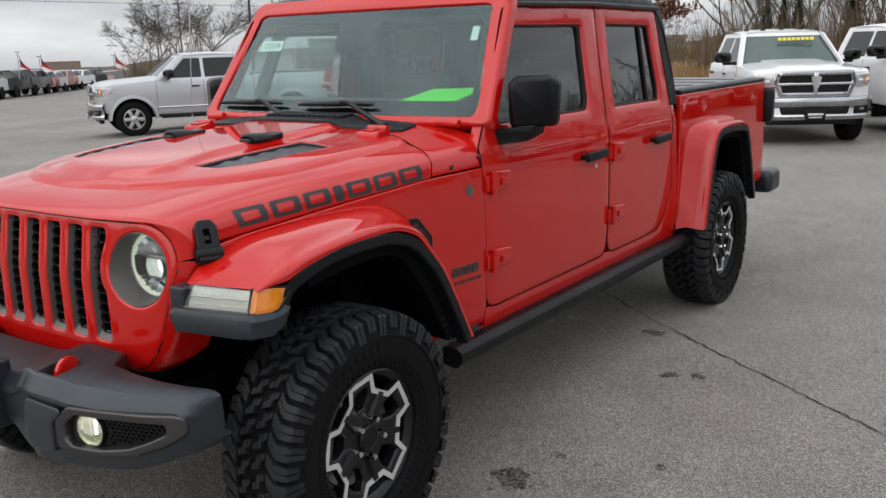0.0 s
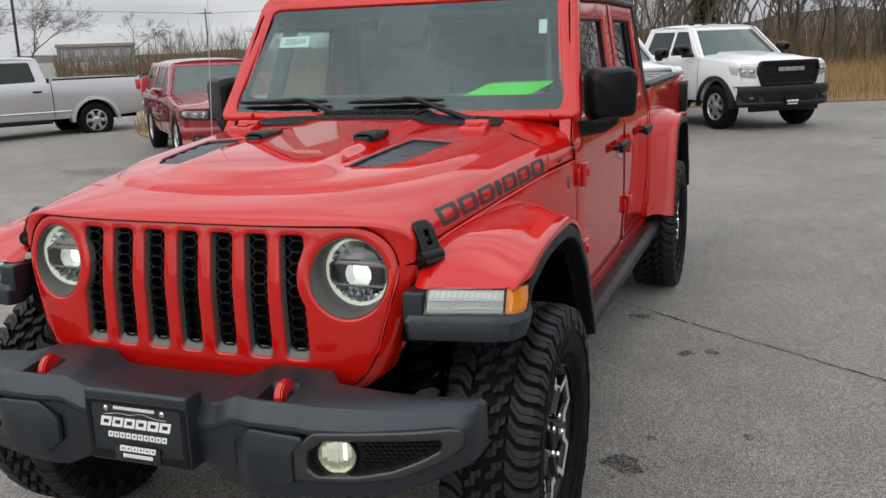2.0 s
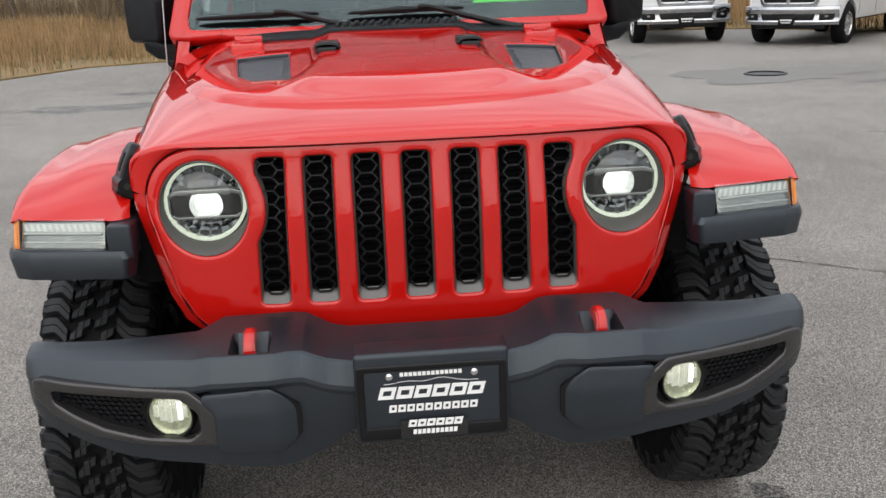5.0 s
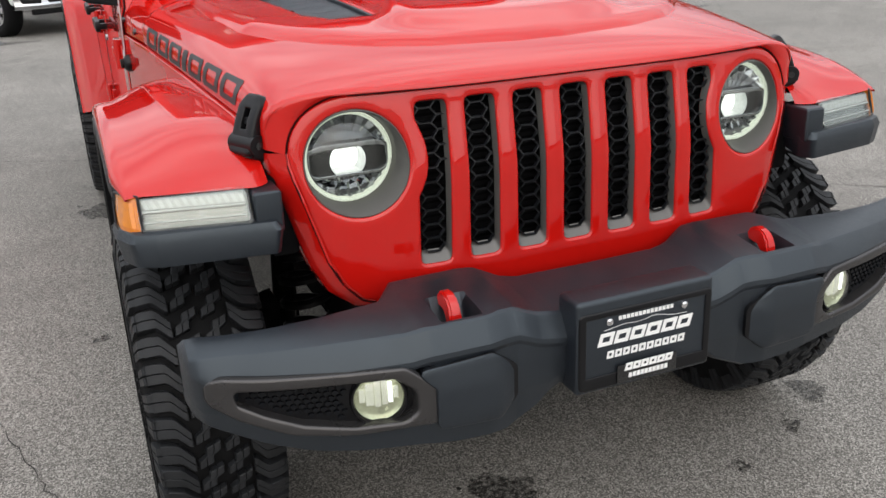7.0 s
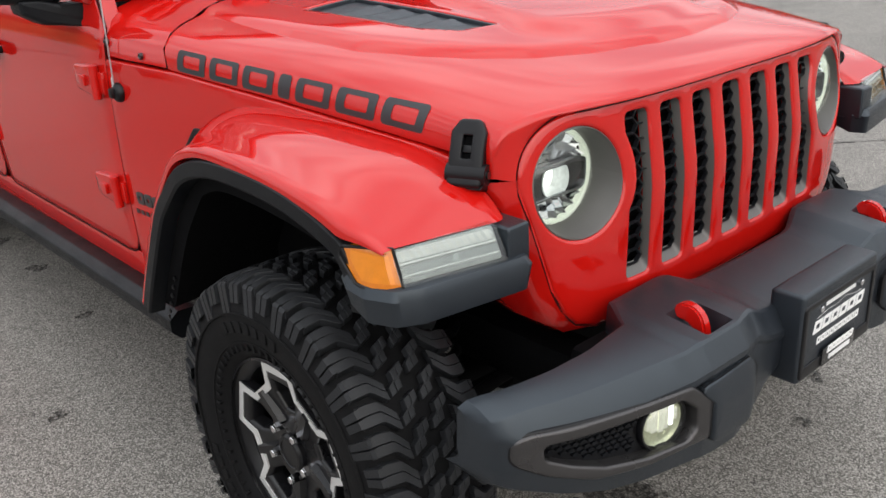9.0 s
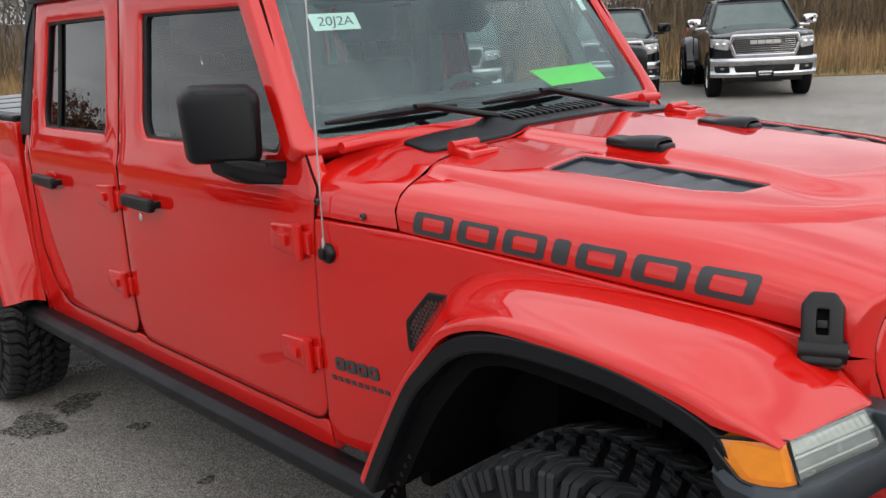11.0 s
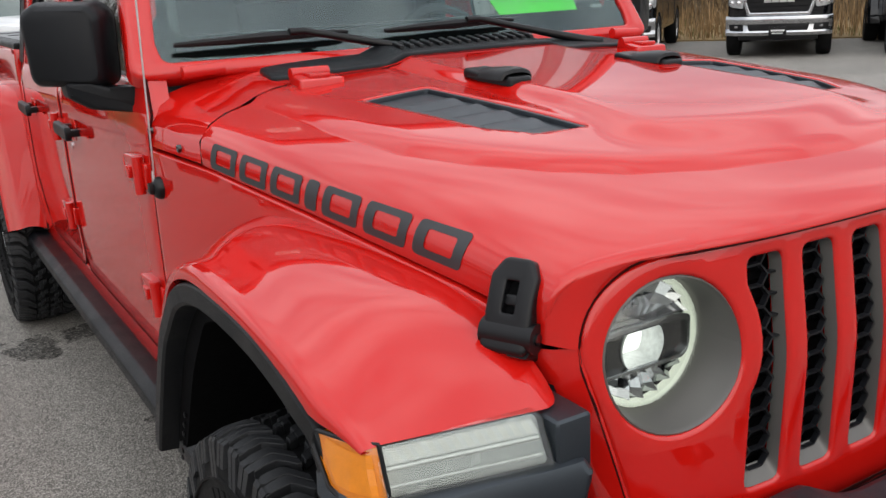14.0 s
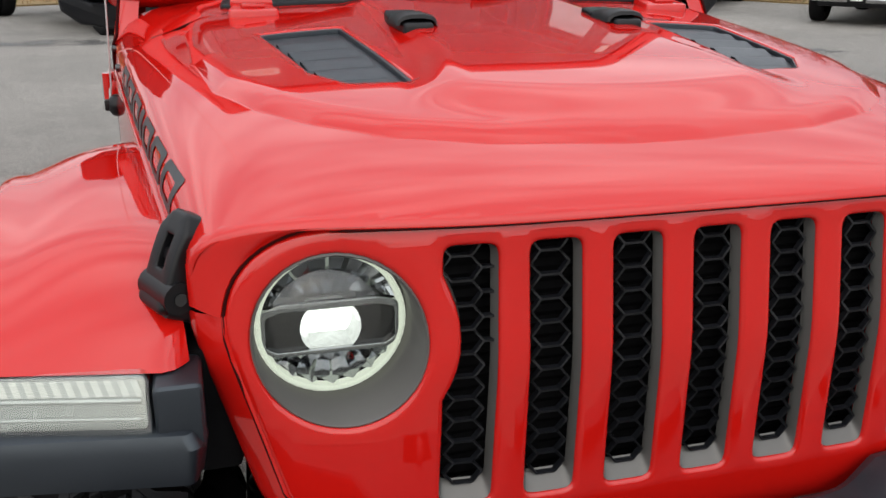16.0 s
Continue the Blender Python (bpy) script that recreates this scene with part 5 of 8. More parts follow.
        if quarter:
            bm = bmesh.new()
            tube(bm, [fn(quarter, z, 0.016) for z in np.linspace(1.30, 1.685, 6)], 0.009, 8)
            part("window_divider", bm, SATIN, d)
        bm = bmesh.new()
        tube(bm, [fn(u, v, 0.0030) for u, v in grown(dense(loop, 0.03), 0.0095)], 0.0036, 6, True)
        part("door_joint", bm, JOINT, d, "dark joint round the door")
        # handle
        bm = bmesh.new()
        hz = 1.098
        cup = rounded([(handle_y - 0.050, hz - 0.035), (handle_y + 0.055, hz - 0.035), (handle_y + 0.055, hz + 0.035), (handle_y - 0.050, hz + 0.035)], 0.03)
        prism(bm, cup, fn, -0.0012, 0.002, bevel=0.001)
        part("handle_cup", bm, RED, d)
        bm = bmesh.new()
        sheet(rounded([(handle_y - 0.105, hz - 0.017), (handle_y + 0.10, hz - 0.012), (handle_y + 0.10, hz + 0.016), (handle_y - 0.105, hz + 0.014)], 0.012), [], lambda u, v, dd: fn(u, v, dd - 0.043), step=0.03, roll=0.006, depth=0.018, bm=bm)
        for e in (-0.088, 0.084):
            a, b = fn(handle_y + e - 0.016, hz - 0.012, -0.03), fn(handle_y + e + 0.016, hz + 0.010, 0.01)
            box(bm, a, b, 0.004)
        part("door_handle", bm, BLACK_TRIM, d, "black pull handle")
        if name == "front_door":
            bm = bmesh.new()
            revolve(bm, [(0.013, -0.002), (0.013, 0.003), (0.009, 0.005), (0.0, 0.004)], 18, Matrix.Translation(fn(handle_y + 0.05, hz - 0.058, 0)) @ Matrix.Rotation(0 if s > 0 else math.pi, 4, "Z"))
            part("door_lock", bm, CHROME, d, "bright lock cylinder")
        for hz2 in (1.085, 0.775):
            bm = bmesh.new()
            sheet(rounded([(hinge_y, hz2 - 0.034), (hinge_y + 0.110, hz2 - 0.022), (hinge_y + 0.110, hz2 + 0.034), (hinge_y, hz2 + 0.040)], 0.010), [], lambda u, v, dd: fn(u, v, dd - 0.020), step=0.03, roll=0.006, depth=0.022, bm=bm)
            box(bm, fn(hinge_y + 0.03, hz2 - 0.012, -0.030), fn(hinge_y + 0.072, hz2 + 0.018, -0.010), 0.004)
            tube(bm, [fn(hinge_y - 0.008, hz2 - 0.045, -0.016), fn(hinge_y - 0.008, hz2 + 0.045, -0.016)], 0.013, 12)
            box(bm, fn(hinge_y - 0.045, hz2 - 0.030, -0.012), fn(hinge_y - 0.008, hz2 + 0.030, 0.004), 0.004)
            part("door_hinge", bm, RED, d)
        return d

    FD = rounded([(0.945, 0.590), (2.032, 0.590), (2.040, 0.70), (2.040, 1.25), (2.055, 1.772), (1.235, 1.752), (1.045, 1.42), (0.915, 1.215), (0.930, 1.10)], [0.07, 0.09, 0, 0, 0.02, 0.06, 0.05, 0.03, 0.0])
    FW = rounded([(1.075, 1.290), (1.875, 1.290), (1.905, 1.350), (1.918, 1.70), (1.285, 1.695), (1.200, 1.60), (1.065, 1.360)], [0.04, 0.05, 0.0, 0.03, 0.07, 0.10, 0.04])
    fd = door("front_door", FD, FW, SIDE_GLASS, 1.85, 0.975)
    RD = rounded([(2.060, 0.590), (2.70, 0.590), (2.80, 0.66), (2.865, 0.80), (2.868, 1.25), (2.80, 1.772), (2.072, 1.775), (2.060, 1.25)], [0.09, 0.10, 0.10, 0.05, 0, 0.03, 0.02, 0.0])
    RW = rounded([(2.155, 1.285), (2.745, 1.285), (2.755, 1.35), (2.715, 1.70), (2.165, 1.705), (2.150, 1.35)], [0.04, 0.03, 0.0, 0.03, 0.03, 0.0])
    rd = door("rear_door", RD, RW, DARK_GLASS, 2.66, 2.085, quarter=2.60)
    # B pillar and cab rear corner
    bm = bmesh.new()
    sheet([(0.94, 0.50), (2.99, 0.50), (2.99, 0.60), (2.92, 1.255), (2.862, 1.255), (2.862, 0.79), (2.80, 0.66), (2.70, 0.584), (0.95, 0.584)], [], lambda u, v, d: fn(u, v, d + 0.002), step=0.08, roll=0.004, depth=0.03, bm=bm)
    part("sill_panel", bm, RED, truck)
    bm = bmesh.new()
    sheet(rounded([(2.875, 1.262), (2.985, 1.262), (2.965, 1.50), (2.90, 1.78), (2.812, 1.78)], 0.01), [], fn, step=0.06, roll=0.006, depth=0.04, bm=bm)
    part("roof_pillar", bm, BLACK_TRIM, truck, "black hardtop rear pillar")
    for ya, yb in ((2.035, 2.065),):
        bm = bmesh.new()
        box(bm, (s * 0.62, ya - 0.04, 0.60), (s * 0.70, yb + 0.04, 1.74), 0.01)
        part("door_pillar", bm, SATIN, truck)
    # rock rail
    bm = bmesh.new()
    lp = rounded([(0.775, 0.44), (0.835, 0.428), (0.862, 0.455), (0.862, 0.490), (0.835, 0.512), (0.775, 0.508)], 0.012, 3)
    rows = [[Vector((s * x, y, z)) for x, z in lp + lp[:1]] for y in (0.655, 1.2, 1.8, 2.4, 3.10)]
    grid(bm, rows)
    for r in (rows[0], rows[-1]):
        bm.faces.new([bm.verts.new(p) for p in r[:-1]])
    bmesh.ops.recalc_face_normals(bm, faces=bm.faces)
    part("rock_rail", bm, BLACK_TRIM, truck, "black steel rock rail")
    # mirror
    bm = bmesh.new()
    prof = rounded([(0.852, 1.298), (1.050, 1.306), (1.058, 1.47), (1.02, 1.490), (0.872, 1.486), (0.846, 1.46)], [0.03, 0.03, 0.03, 0.03, 0.03, 0.03], 5)
    rows = []
    for o, k in ((-0.012, 0.80), (-0.002, 0.90), (0.018, 0.965), (0.055, 1.0), (0.105, 1.0), (0.118, 0.975)):
        row = []
        for x, z in prof + prof[:1]:
            x1 = 0.835 + (0.953 + (x - 0.953) * k - 0.846) * 0.80
            row.append(Vector((s * (x1 - 0.45 * o), 1.050 + 0.72 * (x1 - 0.835) + 0.85 * o, 1.387 + (z - 1.395) * 1.08 * k)))
        rows.append(row)
    grid(bm, rows)
    bm.faces.new([bm.verts.new(p) for p in rows[0][:-1]])
    bmesh.ops.remove_doubles(bm, verts=bm.verts, dist=0.0003)
    bmesh.ops.recalc_face_normals(bm, faces=bm.faces)
    mir = part("door_mirror", bm, BLACK_TRIM, truck, "black door mirror", sharp=40)
    bm = bmesh.new()
    bm.faces.new([bm.verts.new(p - Vector((0, 0.012, 0))) for p in rows[-1][:-1]])
    part("mirror_glass", bm, CHROME, mir)
    bm = bmesh.new()
    arm = rounded([(0.770, 1.215), (0.90, 1.232), (0.945, 1.262), (0.950, 1.300), (0.90, 1.300), (0.86, 1.285), (0.770, 1.280)], 0.012)
    prism(bm, arm, lambda u, v, d: Vector((s * (u - 0.02), 1.06 + d + 0.6 * max(0.0, u - 0.82), v + 0.004)), -0.035, 0.04, bevel=0.012, seg=3)
    part("mirror_arm", bm, BLACK_TRIM, mir)
    # bed side
    BED = [(3.015, 0.56), (3.02, 1.302), (4.665, 1.300), (4.690, 0.98), (4.67, 0.62), (4.10, 0.60), (4.00, 0.82), (3.90, 1.02), (3.80, 1.06), (3.20, 1.06), (3.12, 0.98), (3.05, 0.70)]
    bed = part("bed_side", sheet(rounded(BED, 0.015, 3), [], lambda y, z, d: Vector((s * (0.800 - 0.02 * max(0, z - 1.2) - d), y, z)), step=0.08, roll=0.008, depth=0.04), RED, truck)
    bm = bmesh.new()
    box(bm, (s * 0.742, 3.02, 1.296), (s * 0.796, 4.66, 1.332), 0.012, 3)
    part("bed_rail_cap", bm, BLACK_TRIM, bed, "black bed rail cap")
    bm = bmesh.new()
    box(bm, (s * 0.745, 4.640, 1.02), (s * 0.855, 4.745, 1.265), 0.03, 3)
    tail = part("tail_lamp", bm, SATIN, truck, "black-framed tail lamp")
    bm = bmesh.new()
    box(bm, (s * 0.765, 4.73, 1.04), (s * 0.845, 4.752, 1.24), 0.01)
    box(bm, (s * 0.80, 4.69, 1.255), (s * 0.858, 4.735, 1.270), 0.004)
    part("tail_lens", bm, TAIL_RED, tail)
    bm = bmesh.new()
    box(bm, (s * 0.45, 4.70, 0.50), (s * 0.865, 4.96, 0.665), 0.05, 3)
    part("rear_bumper_end", bm, BUMPER, truck)

bm = bmesh.new()
box(bm, (-0.5, 4.72, 0.50), (0.5, 4.94, 0.66), 0.04, 3)
part("rear_bumper", bm, BUMPER, truck)
bm = bmesh.new()
box(bm, (-0.74, 4.62, 0.66), (0.74, 4.69, 1.295), 0.02, 2)
part("tailgate", bm, RED, truck)
bm = bmesh.new()
box(bm, (-0.745, 3.03, 1.318), (0.745, 4.63, 1.338), 0.006)
cover = part("bed_cover", bm, TONNEAU, truck, "grey soft folding bed cover")
bm = bmesh.new()
for k in range(1, 4):
    box(bm, (-0.715, 3.03 + k * 0.4 - 0.012, 1.337), (0.715, 3.03 + k * 0.4 + 0.012, 1.3415), 0.001)
part("cover_seam", bm, SATIN, cover)

# scuttle behind the hood
scut = []
for y in np.linspace(0.0, 1.0, 9):
    row = []
    for k in range(41):
        u = ARC_L * (1 - 2 * k / 40)
        y0 = 0.708 - 0.075 * (abs(u) / ARC_L) ** 3
        yy = y0 + (0.965 - y0) * y
        row.append(hood_at(u, yy))
    scut.append(row)
bm = bmesh.new()
grid(bm, scut)
cowl = part("scuttle", bm, RED, truck)
bm = bmesh.new()


def cowl_fn(u, v, d):
    p = hood_at(hood_u(u, v), v)
    return Vector((u, v, p.z + 0.008 - d))


sheet(rounded([(-0.545, 0.745), (-0.47, 0.722), (0.47, 0.722), (0.545, 0.745), (0.53, 0.865), (-0.53, 0.865)], 0.02), [], cowl_fn, step=0.05, roll=0.006, depth=0.02, bm=bm)
grill = part("cowl_panel", bm, BLACK_TRIM, truck, "black cowl panel with vent slats")
for k in range(15):
    x = -0.20 + k * 0.0285
    bm = bmesh.new()
    prism(bm, rounded([(x, 0.775), (x + 0.012, 0.775), (x + 0.026, 0.850), (x + 0.012, 0.850)], 0.004, 2), cowl_fn, -0.0085, 0.0, bevel=0.003)
    part("slat", bm, SATIN, grill)

# windscreen frame, glass and header
def screen_fn(u, v, d):
    return Vector((u, 0.935 + 0.547 * v + 0.837 * d + 0.045 * (u / 0.75) ** 2, 1.36 + 0.837 * v - 0.547 * d))


FRAME = rounded([(-0.793, -0.045), (0.793, -0.045), (0.783, 0.03), (0.715, 0.560), (-0.715, 0.560), (-0.783, 0.03)], [0.02, 0.02, 0.03, 0.06, 0.06, 0.03])
GLASS = rounded([(-0.735, -0.030), (0.735, -0.030), (0.742, 0.03), (0.668, 0.505), (-0.668, 0.505), (-0.742, 0.03)], [0.06, 0.06, 0.05, 0.06, 0.06, 0.05])
frame_ob = part("windscreen_frame", sheet(FRAME, [GLASS], screen_fn, step=0.05, roll=0.015, depth=0.05, hole_roll=0.008, hole_depth=0.02), RED, truck)
bm = bmesh.new()
FRIT = rounded([(-0.694, 0.052), (0.694, 0.052), (0.626, 0.446), (-0.626, 0.446)], 0.05)
sheet(GLASS, [FRIT], lambda u, v, d: screen_fn(u, v, d + 0.016), step=0.06, roll=0, depth=0, bm=bm)
part("glass_border", bm, UNDER, frame_ob, "black printed glass border")
bm = bmesh.new()
sheet([(u * 1.006, v) for u, v in GLASS], [], lambda u, v, d: screen_fn(u, v, d + 0.011), step=0.10, roll=0, depth=0, bm=bm)
wind = part("windscreen", bm, SCREEN, truck, "large tinted windscreen")
wind.visible_shadow = False
bm = bmesh.new()
prism(bm, rounded([(-0.105, 0.312), (0.105, 0.312), (0.120, 0.46), (-0.120, 0.46)], 0.02), lambda u, v, d: screen_fn(u - 0.005, v, d + 0.02), 0.0, 0.06, bevel=0.01)
part("camera_pod", bm, UNDER, wind, "black camera pod behind the glass")
bm = bmesh.new()
sheet(rounded([(-0.588, 0.305), (-0.435, 0.305), (-0.435, 0.360), (-0.588, 0.360)], 0.004), [], lambda u, v, d: screen_fn(u, v, d + 0.0135), step=0.1, roll=0, depth=0, bm=bm)
tag = part("window_tag", bm, TAG_PAPER, wind, "pale paper tag with handwritten code")
txt = bpy.data.curves.new("tag_text", "FONT")
txt.body, txt.size, txt.align_x, txt.align_y, txt.shear = "20J2A", 0.046, "CENTER", "CENTER", 0.25
tob = new("tag_text_source", txt)
tme = bpy.data.meshes.new_from_object(tob.evaluated_get(bpy.context.evaluated_depsgraph_get()))
bpy.data.objects.remove(tob)
for v in tme.vertices:
    v.co = screen_fn(-0.512 + v.co.x * 1.05, 0.3325 + v.co.y * 0.9, 0.0128)
part("tag_writing", tme, DECAL, tag, "dark handwritten code")
bm = bmesh.new()
sheet(rounded([(0.600, 0.330), (0.632, 0.330), (0.626, 0.395), (0.594, 0.395)], 0.003), [], lambda u, v, d: screen_fn(u, v, d + 0.0135), step=0.1, roll=0, depth=0, bm=bm)
part("window_sticker", bm, TAG_PAPER, wind, "small pale sticker")
# hinges at the windscreen's foot
for s in (-1, 1):
    bm = bmesh.new()
    tube(bm, [Vector((s * 0.605, 0.905, 1.322)), Vector((s * 0.705, 0.905, 1.318))], 0.015, 12)
    part("windscreen_hinge", bm, RED, frame_ob)
# wipers
for pivot, mid_u, tip0, tip1 in (((-0.025, 0.768, 1.300), -0.40, -0.70, -0.26), ((0.445, 0.780, 1.300), 0.115, -0.155, 0.262)):
    bm = bmesh.new()
    a = Vector(pivot)
    b = screen_fn(mid_u, 0.020, -0.026)
    tube(bm, [a - Vector((0, 0, 0.02)), a + Vector((0, 0, 0.012)), a.lerp(b, 0.12) + Vector((0, 0, 0.008)), a.lerp(b, 0.5) + Vector((0, 0, 0.006)), b + Vector((0.02, 0, 0)), b - Vector((0.02, 0, 0))], [0.016, 0.017, 0.013, 0.010, 0.009, 0.010], 10)
    wip = part("wiper_arm", bm, SATIN, truck, "black windscreen wiper")
    bm = bmesh.new()
    tube(bm, [screen_fn(tip0 + (tip1 - tip0) * t, 0.012 + 0.006 * t, -0.013 - 0.004 * math.sin(math.pi * t)) for t in np.linspace(0, 1, 11)], [0.005, 0.008, 0.009, 0.010, 0.011, 0.013, 0.011, 0.010, 0.009, 0.008, 0.005], 8)
    part("wiper_blade", bm, SATIN, wip)

# roof and cab back
bm = bmesh.new()
rows = []
for y, dz in ((1.262, -0.016), (1.30, 0.008), (1.6, 0.020), (2.0, 0.022), (2.5, 0.020), (2.78, 0.010), (2.84, -0.02), (2.90, -0.12), (2.945, -0.30), (2.975, -0.55)):
    row = []
    for k in range(25):
        a = radians(-90 + 180 * k / 24)
        hw = lerp(1.79 + dz, [(1.25, 0.79), (1.79, 0.716)]) if dz < -0.05 else 0.716
        x = hw * math.copysign(abs(math.sin(a)) ** 0.45, a)
        z = 1.768 + dz + (0.075 * abs(math.cos(a)) ** 0.45 if dz > -0.05 else 0.0)
        row.append(Vector((x, y, z)))
    rows.append(row)
grid(bm, rows)
roof = part("hardtop", bm, BLACK_TRIM, truck, "textured black hardtop roof", sharp=45)
for s in (-1, 1):
    bm = bmesh.new()
    tube(bm, [Vector((s * 0.722, 1.25, 1.768)), Vector((s * 0.724, 2.0, 1.782)), Vector((s * 0.722, 2.83, 1.776))], 0.012, 8)
    part("drip_rail", bm, SATIN, roof)
bm = bmesh.new()
box(bm, (-0.008, 1.30, 1.835), (0.008, 2.7, 1.868), 0.003)
for s in (-1, 1):
    box(bm, (s * 0.35 - 0.01, 1.35, 1.842), (s * 0.35 + 0.01, 2.7, 1.860), 0.003)
part("roof_rib", bm, BLACK_TRIM, roof)
bm = bmesh.new()
grid(bm, [[Vector((x, y, 1.752 + 0.02 * (1 - (x / 0.66) ** 2))) for x in np.linspace(-0.66, 0.66, 9)] for y in (1.34, 1.8, 2.3, 2.78)])
part("headliner", bm, HEADLINER, roof, "grey fabric headliner")
# inside
bm = bmesh.new()
lp = [(1.02, 1.24), (1.12, 1.335), (1.30, 1.335), (1.42, 1.28), (1.40, 1.10), (1.30, 0.95), (1.02, 0.95)]
prism(bm, lp, lambda u, v, d: Vector((d, u, v)), -0.72, 0.72)
bmesh.ops.bevel(bm, geom=list(bm.edges), offset=0.02, segments=2, affect="EDGES")
part("dashboard", bm, INTERIOR, truck, "black vinyl dashboard")
bm = bmesh.new()
tube(bm, [Vector((0.37 + 0.185 * math.cos(2 * math.pi * k / 28), 1.47 + 0.075 * math.sin(2 * math.pi * k / 28), 1.24 + 0.17 * math.sin(2 * math.pi * k / 28))) for k in range(28)], 0.016, 8, True)
box(bm, (0.29, 1.43, 1.19), (0.45, 1.49, 1.29), 0.03)
box(bm, (0.19, 1.455, 1.225), (0.55, 1.485, 1.255), 0.01)
part("steering_wheel", bm, INTERIOR, truck, "black steering wheel")
for s in (-1, 1):
    for y0, tall in ((1.72, 0.0), (2.55, -0.03)):
        bm = bmesh.new()
        box(bm, (-0.25, -0.30, 0.78), (0.25, 0.22, 0.98), 0.06, 3)
        box(bm, (-0.235, 0.14, 0.95), (0.235, 0.28, 1.50 + tall), 0.06, 3, Matrix.Translation((0, 0.05, 0)) @ Matrix.Rotation(radians(-6), 4, "X"))
        bmesh.ops.translate(bm, verts=bm.verts, vec=(s * 0.37, y0, 0))
        seat = part("seat", bm, SEAT, truck, "dark cloth seat")
        bm = bmesh.new()
        box(bm, (s * 0.37 - 0.13, y0 + 0.34, 1.55 + tall), (s * 0.37 + 0.13, y0 + 0.44, 1.72 + tall), 0.04, 3)
        part("headrest", bm, SEAT, seat)
        bm = bmesh.new()
        for e in (-0.045, 0.045):
            tube(bm, [Vector((s * 0.37 + e, y0 + 0.37, 1.51)), Vector((s * 0.37 + e, y0 + 0.385, 1.57 + tall))], 0.005, 6)
        part("headrest_post", bm, CHROME, seat)
bm = bmesh.new()
for s in (-1, 1):
    tube(bm, [Vector((s * 0.66, 1.15, 1.32)), Vector((s * 0.62, 1.34, 1.72)), Vector((s * 0.60, 1.9, 1.75)), Vector((s * 0.60, 2.75, 1.74))], 0.035, 10)
tube(bm, [Vector((-0.62, 2.02, 1.74)), Vector((0.62, 2.02, 1.74))], 0.035, 10)
part("roll_bar", bm, INTERIOR, truck, "padded black roll bar")
bm = bmesh.new()
sheet([(-0.70, 0.60), (0.70, 0.60), (0.70, 1.28), (0.68, 1.75), (-0.68, 1.75), (-0.70, 1.28)], [rounded([(-0.52, 1.32), (0.52, 1.32), (0.48, 1.67), (-0.48, 1.67)], 0.05)], lambda u, v, d: Vector((u, 2.93 - 0.10 * max(0, v - 1.3) / 0.45 + d, v)), step=0.15, roll=0.01, depth=0.03, bm=bm)
part("cab_back", bm, INTERIOR, truck)
bm = bmesh.new()
sheet(rounded([(-0.53, 1.31), (0.53, 1.31), (0.49, 1.68), (-0.49, 1.68)], 0.05), [], lambda u, v, d: Vector((u, 2.945 - 0.10 * max(0, v - 1.3) / 0.45, v)), step=0.3, roll=0, depth=0, bm=bm)
part("rear_window", bm, SIDE_GLASS, truck, "tinted rear window").visible_shadow = False
bm = bmesh.new()
box(bm, (-0.70, 1.0, 0.55), (0.70, 2.95, 0.62))
part("cab_floor", bm, INTERIOR, truck)
# green card on the dashboard
bm = bmesh.new()
cs = [Vector((0.30, 1.050, 1.388)), Vector((0.58, 1.035, 1.388)), Vector((0.665, 1.17, 1.440)), Vector((0.37, 1.21, 1.432))]
top = [bm.verts.new(p) for p in cs]
low = [bm.verts.new(p - Vector((0, 0, 0.003))) for p in cs]
bm.faces.new(top)
bm.faces.new(low[::-1])
for k in range(4):
    bm.faces.new((low[k], low[(k + 1) % 4], top[(k + 1) % 4], top[k]))
card = part("paper_card", bm, GREEN_PAPER, None)
tagged(card, "bright fluorescent green card lying on the dashboard", "card")
bm = bmesh.new()
box(bm, (-0.66, 1.0, 1.300), (0.66, 1.36, 1.384), 0.012)
part("dash_pad", bm, INTERIOR, truck)

# chassis
bm = bmesh.new()
for s in (-1, 1):
    box(bm, (s * 0.37, -0.55, 0.50), (s * 0.47, 4.7, 0.62), 0.015)
part("chassis_frame", bm, UNDER, truck)
bm = bmesh.new()
box(bm, (-0.40, -0.28, 0.47), (0.40, 0.9, 0.98), 0.05)
box(bm, (-0.60, 0.30, 0.62), (0.60, 0.9, 0.98), 0.05)
box(bm, (-0.66, 0.9, 0.50), (0.66, 4.6, 0.60), 0.03)
part("underbody", bm, UNDER, truck)
for y in (0.0, 3.488):
    bm = bmesh.new()
    tube(bm, [Vector((-0.74, y, 0.405)), Vector((0.74, y, 0.405))], 0.045, 12)
    revolve(bm, [(0.0, -0.13), (0.09, -0.11), (0.14, -0.03), (0.14, 0.03), (0.09, 0.11), (0.0, 0.13)], 20, Matrix.Translation((-0.2 if y < 1 else 0, y, 0.41)))
    part("axle", bm, UNDER, truck, "black solid axle")
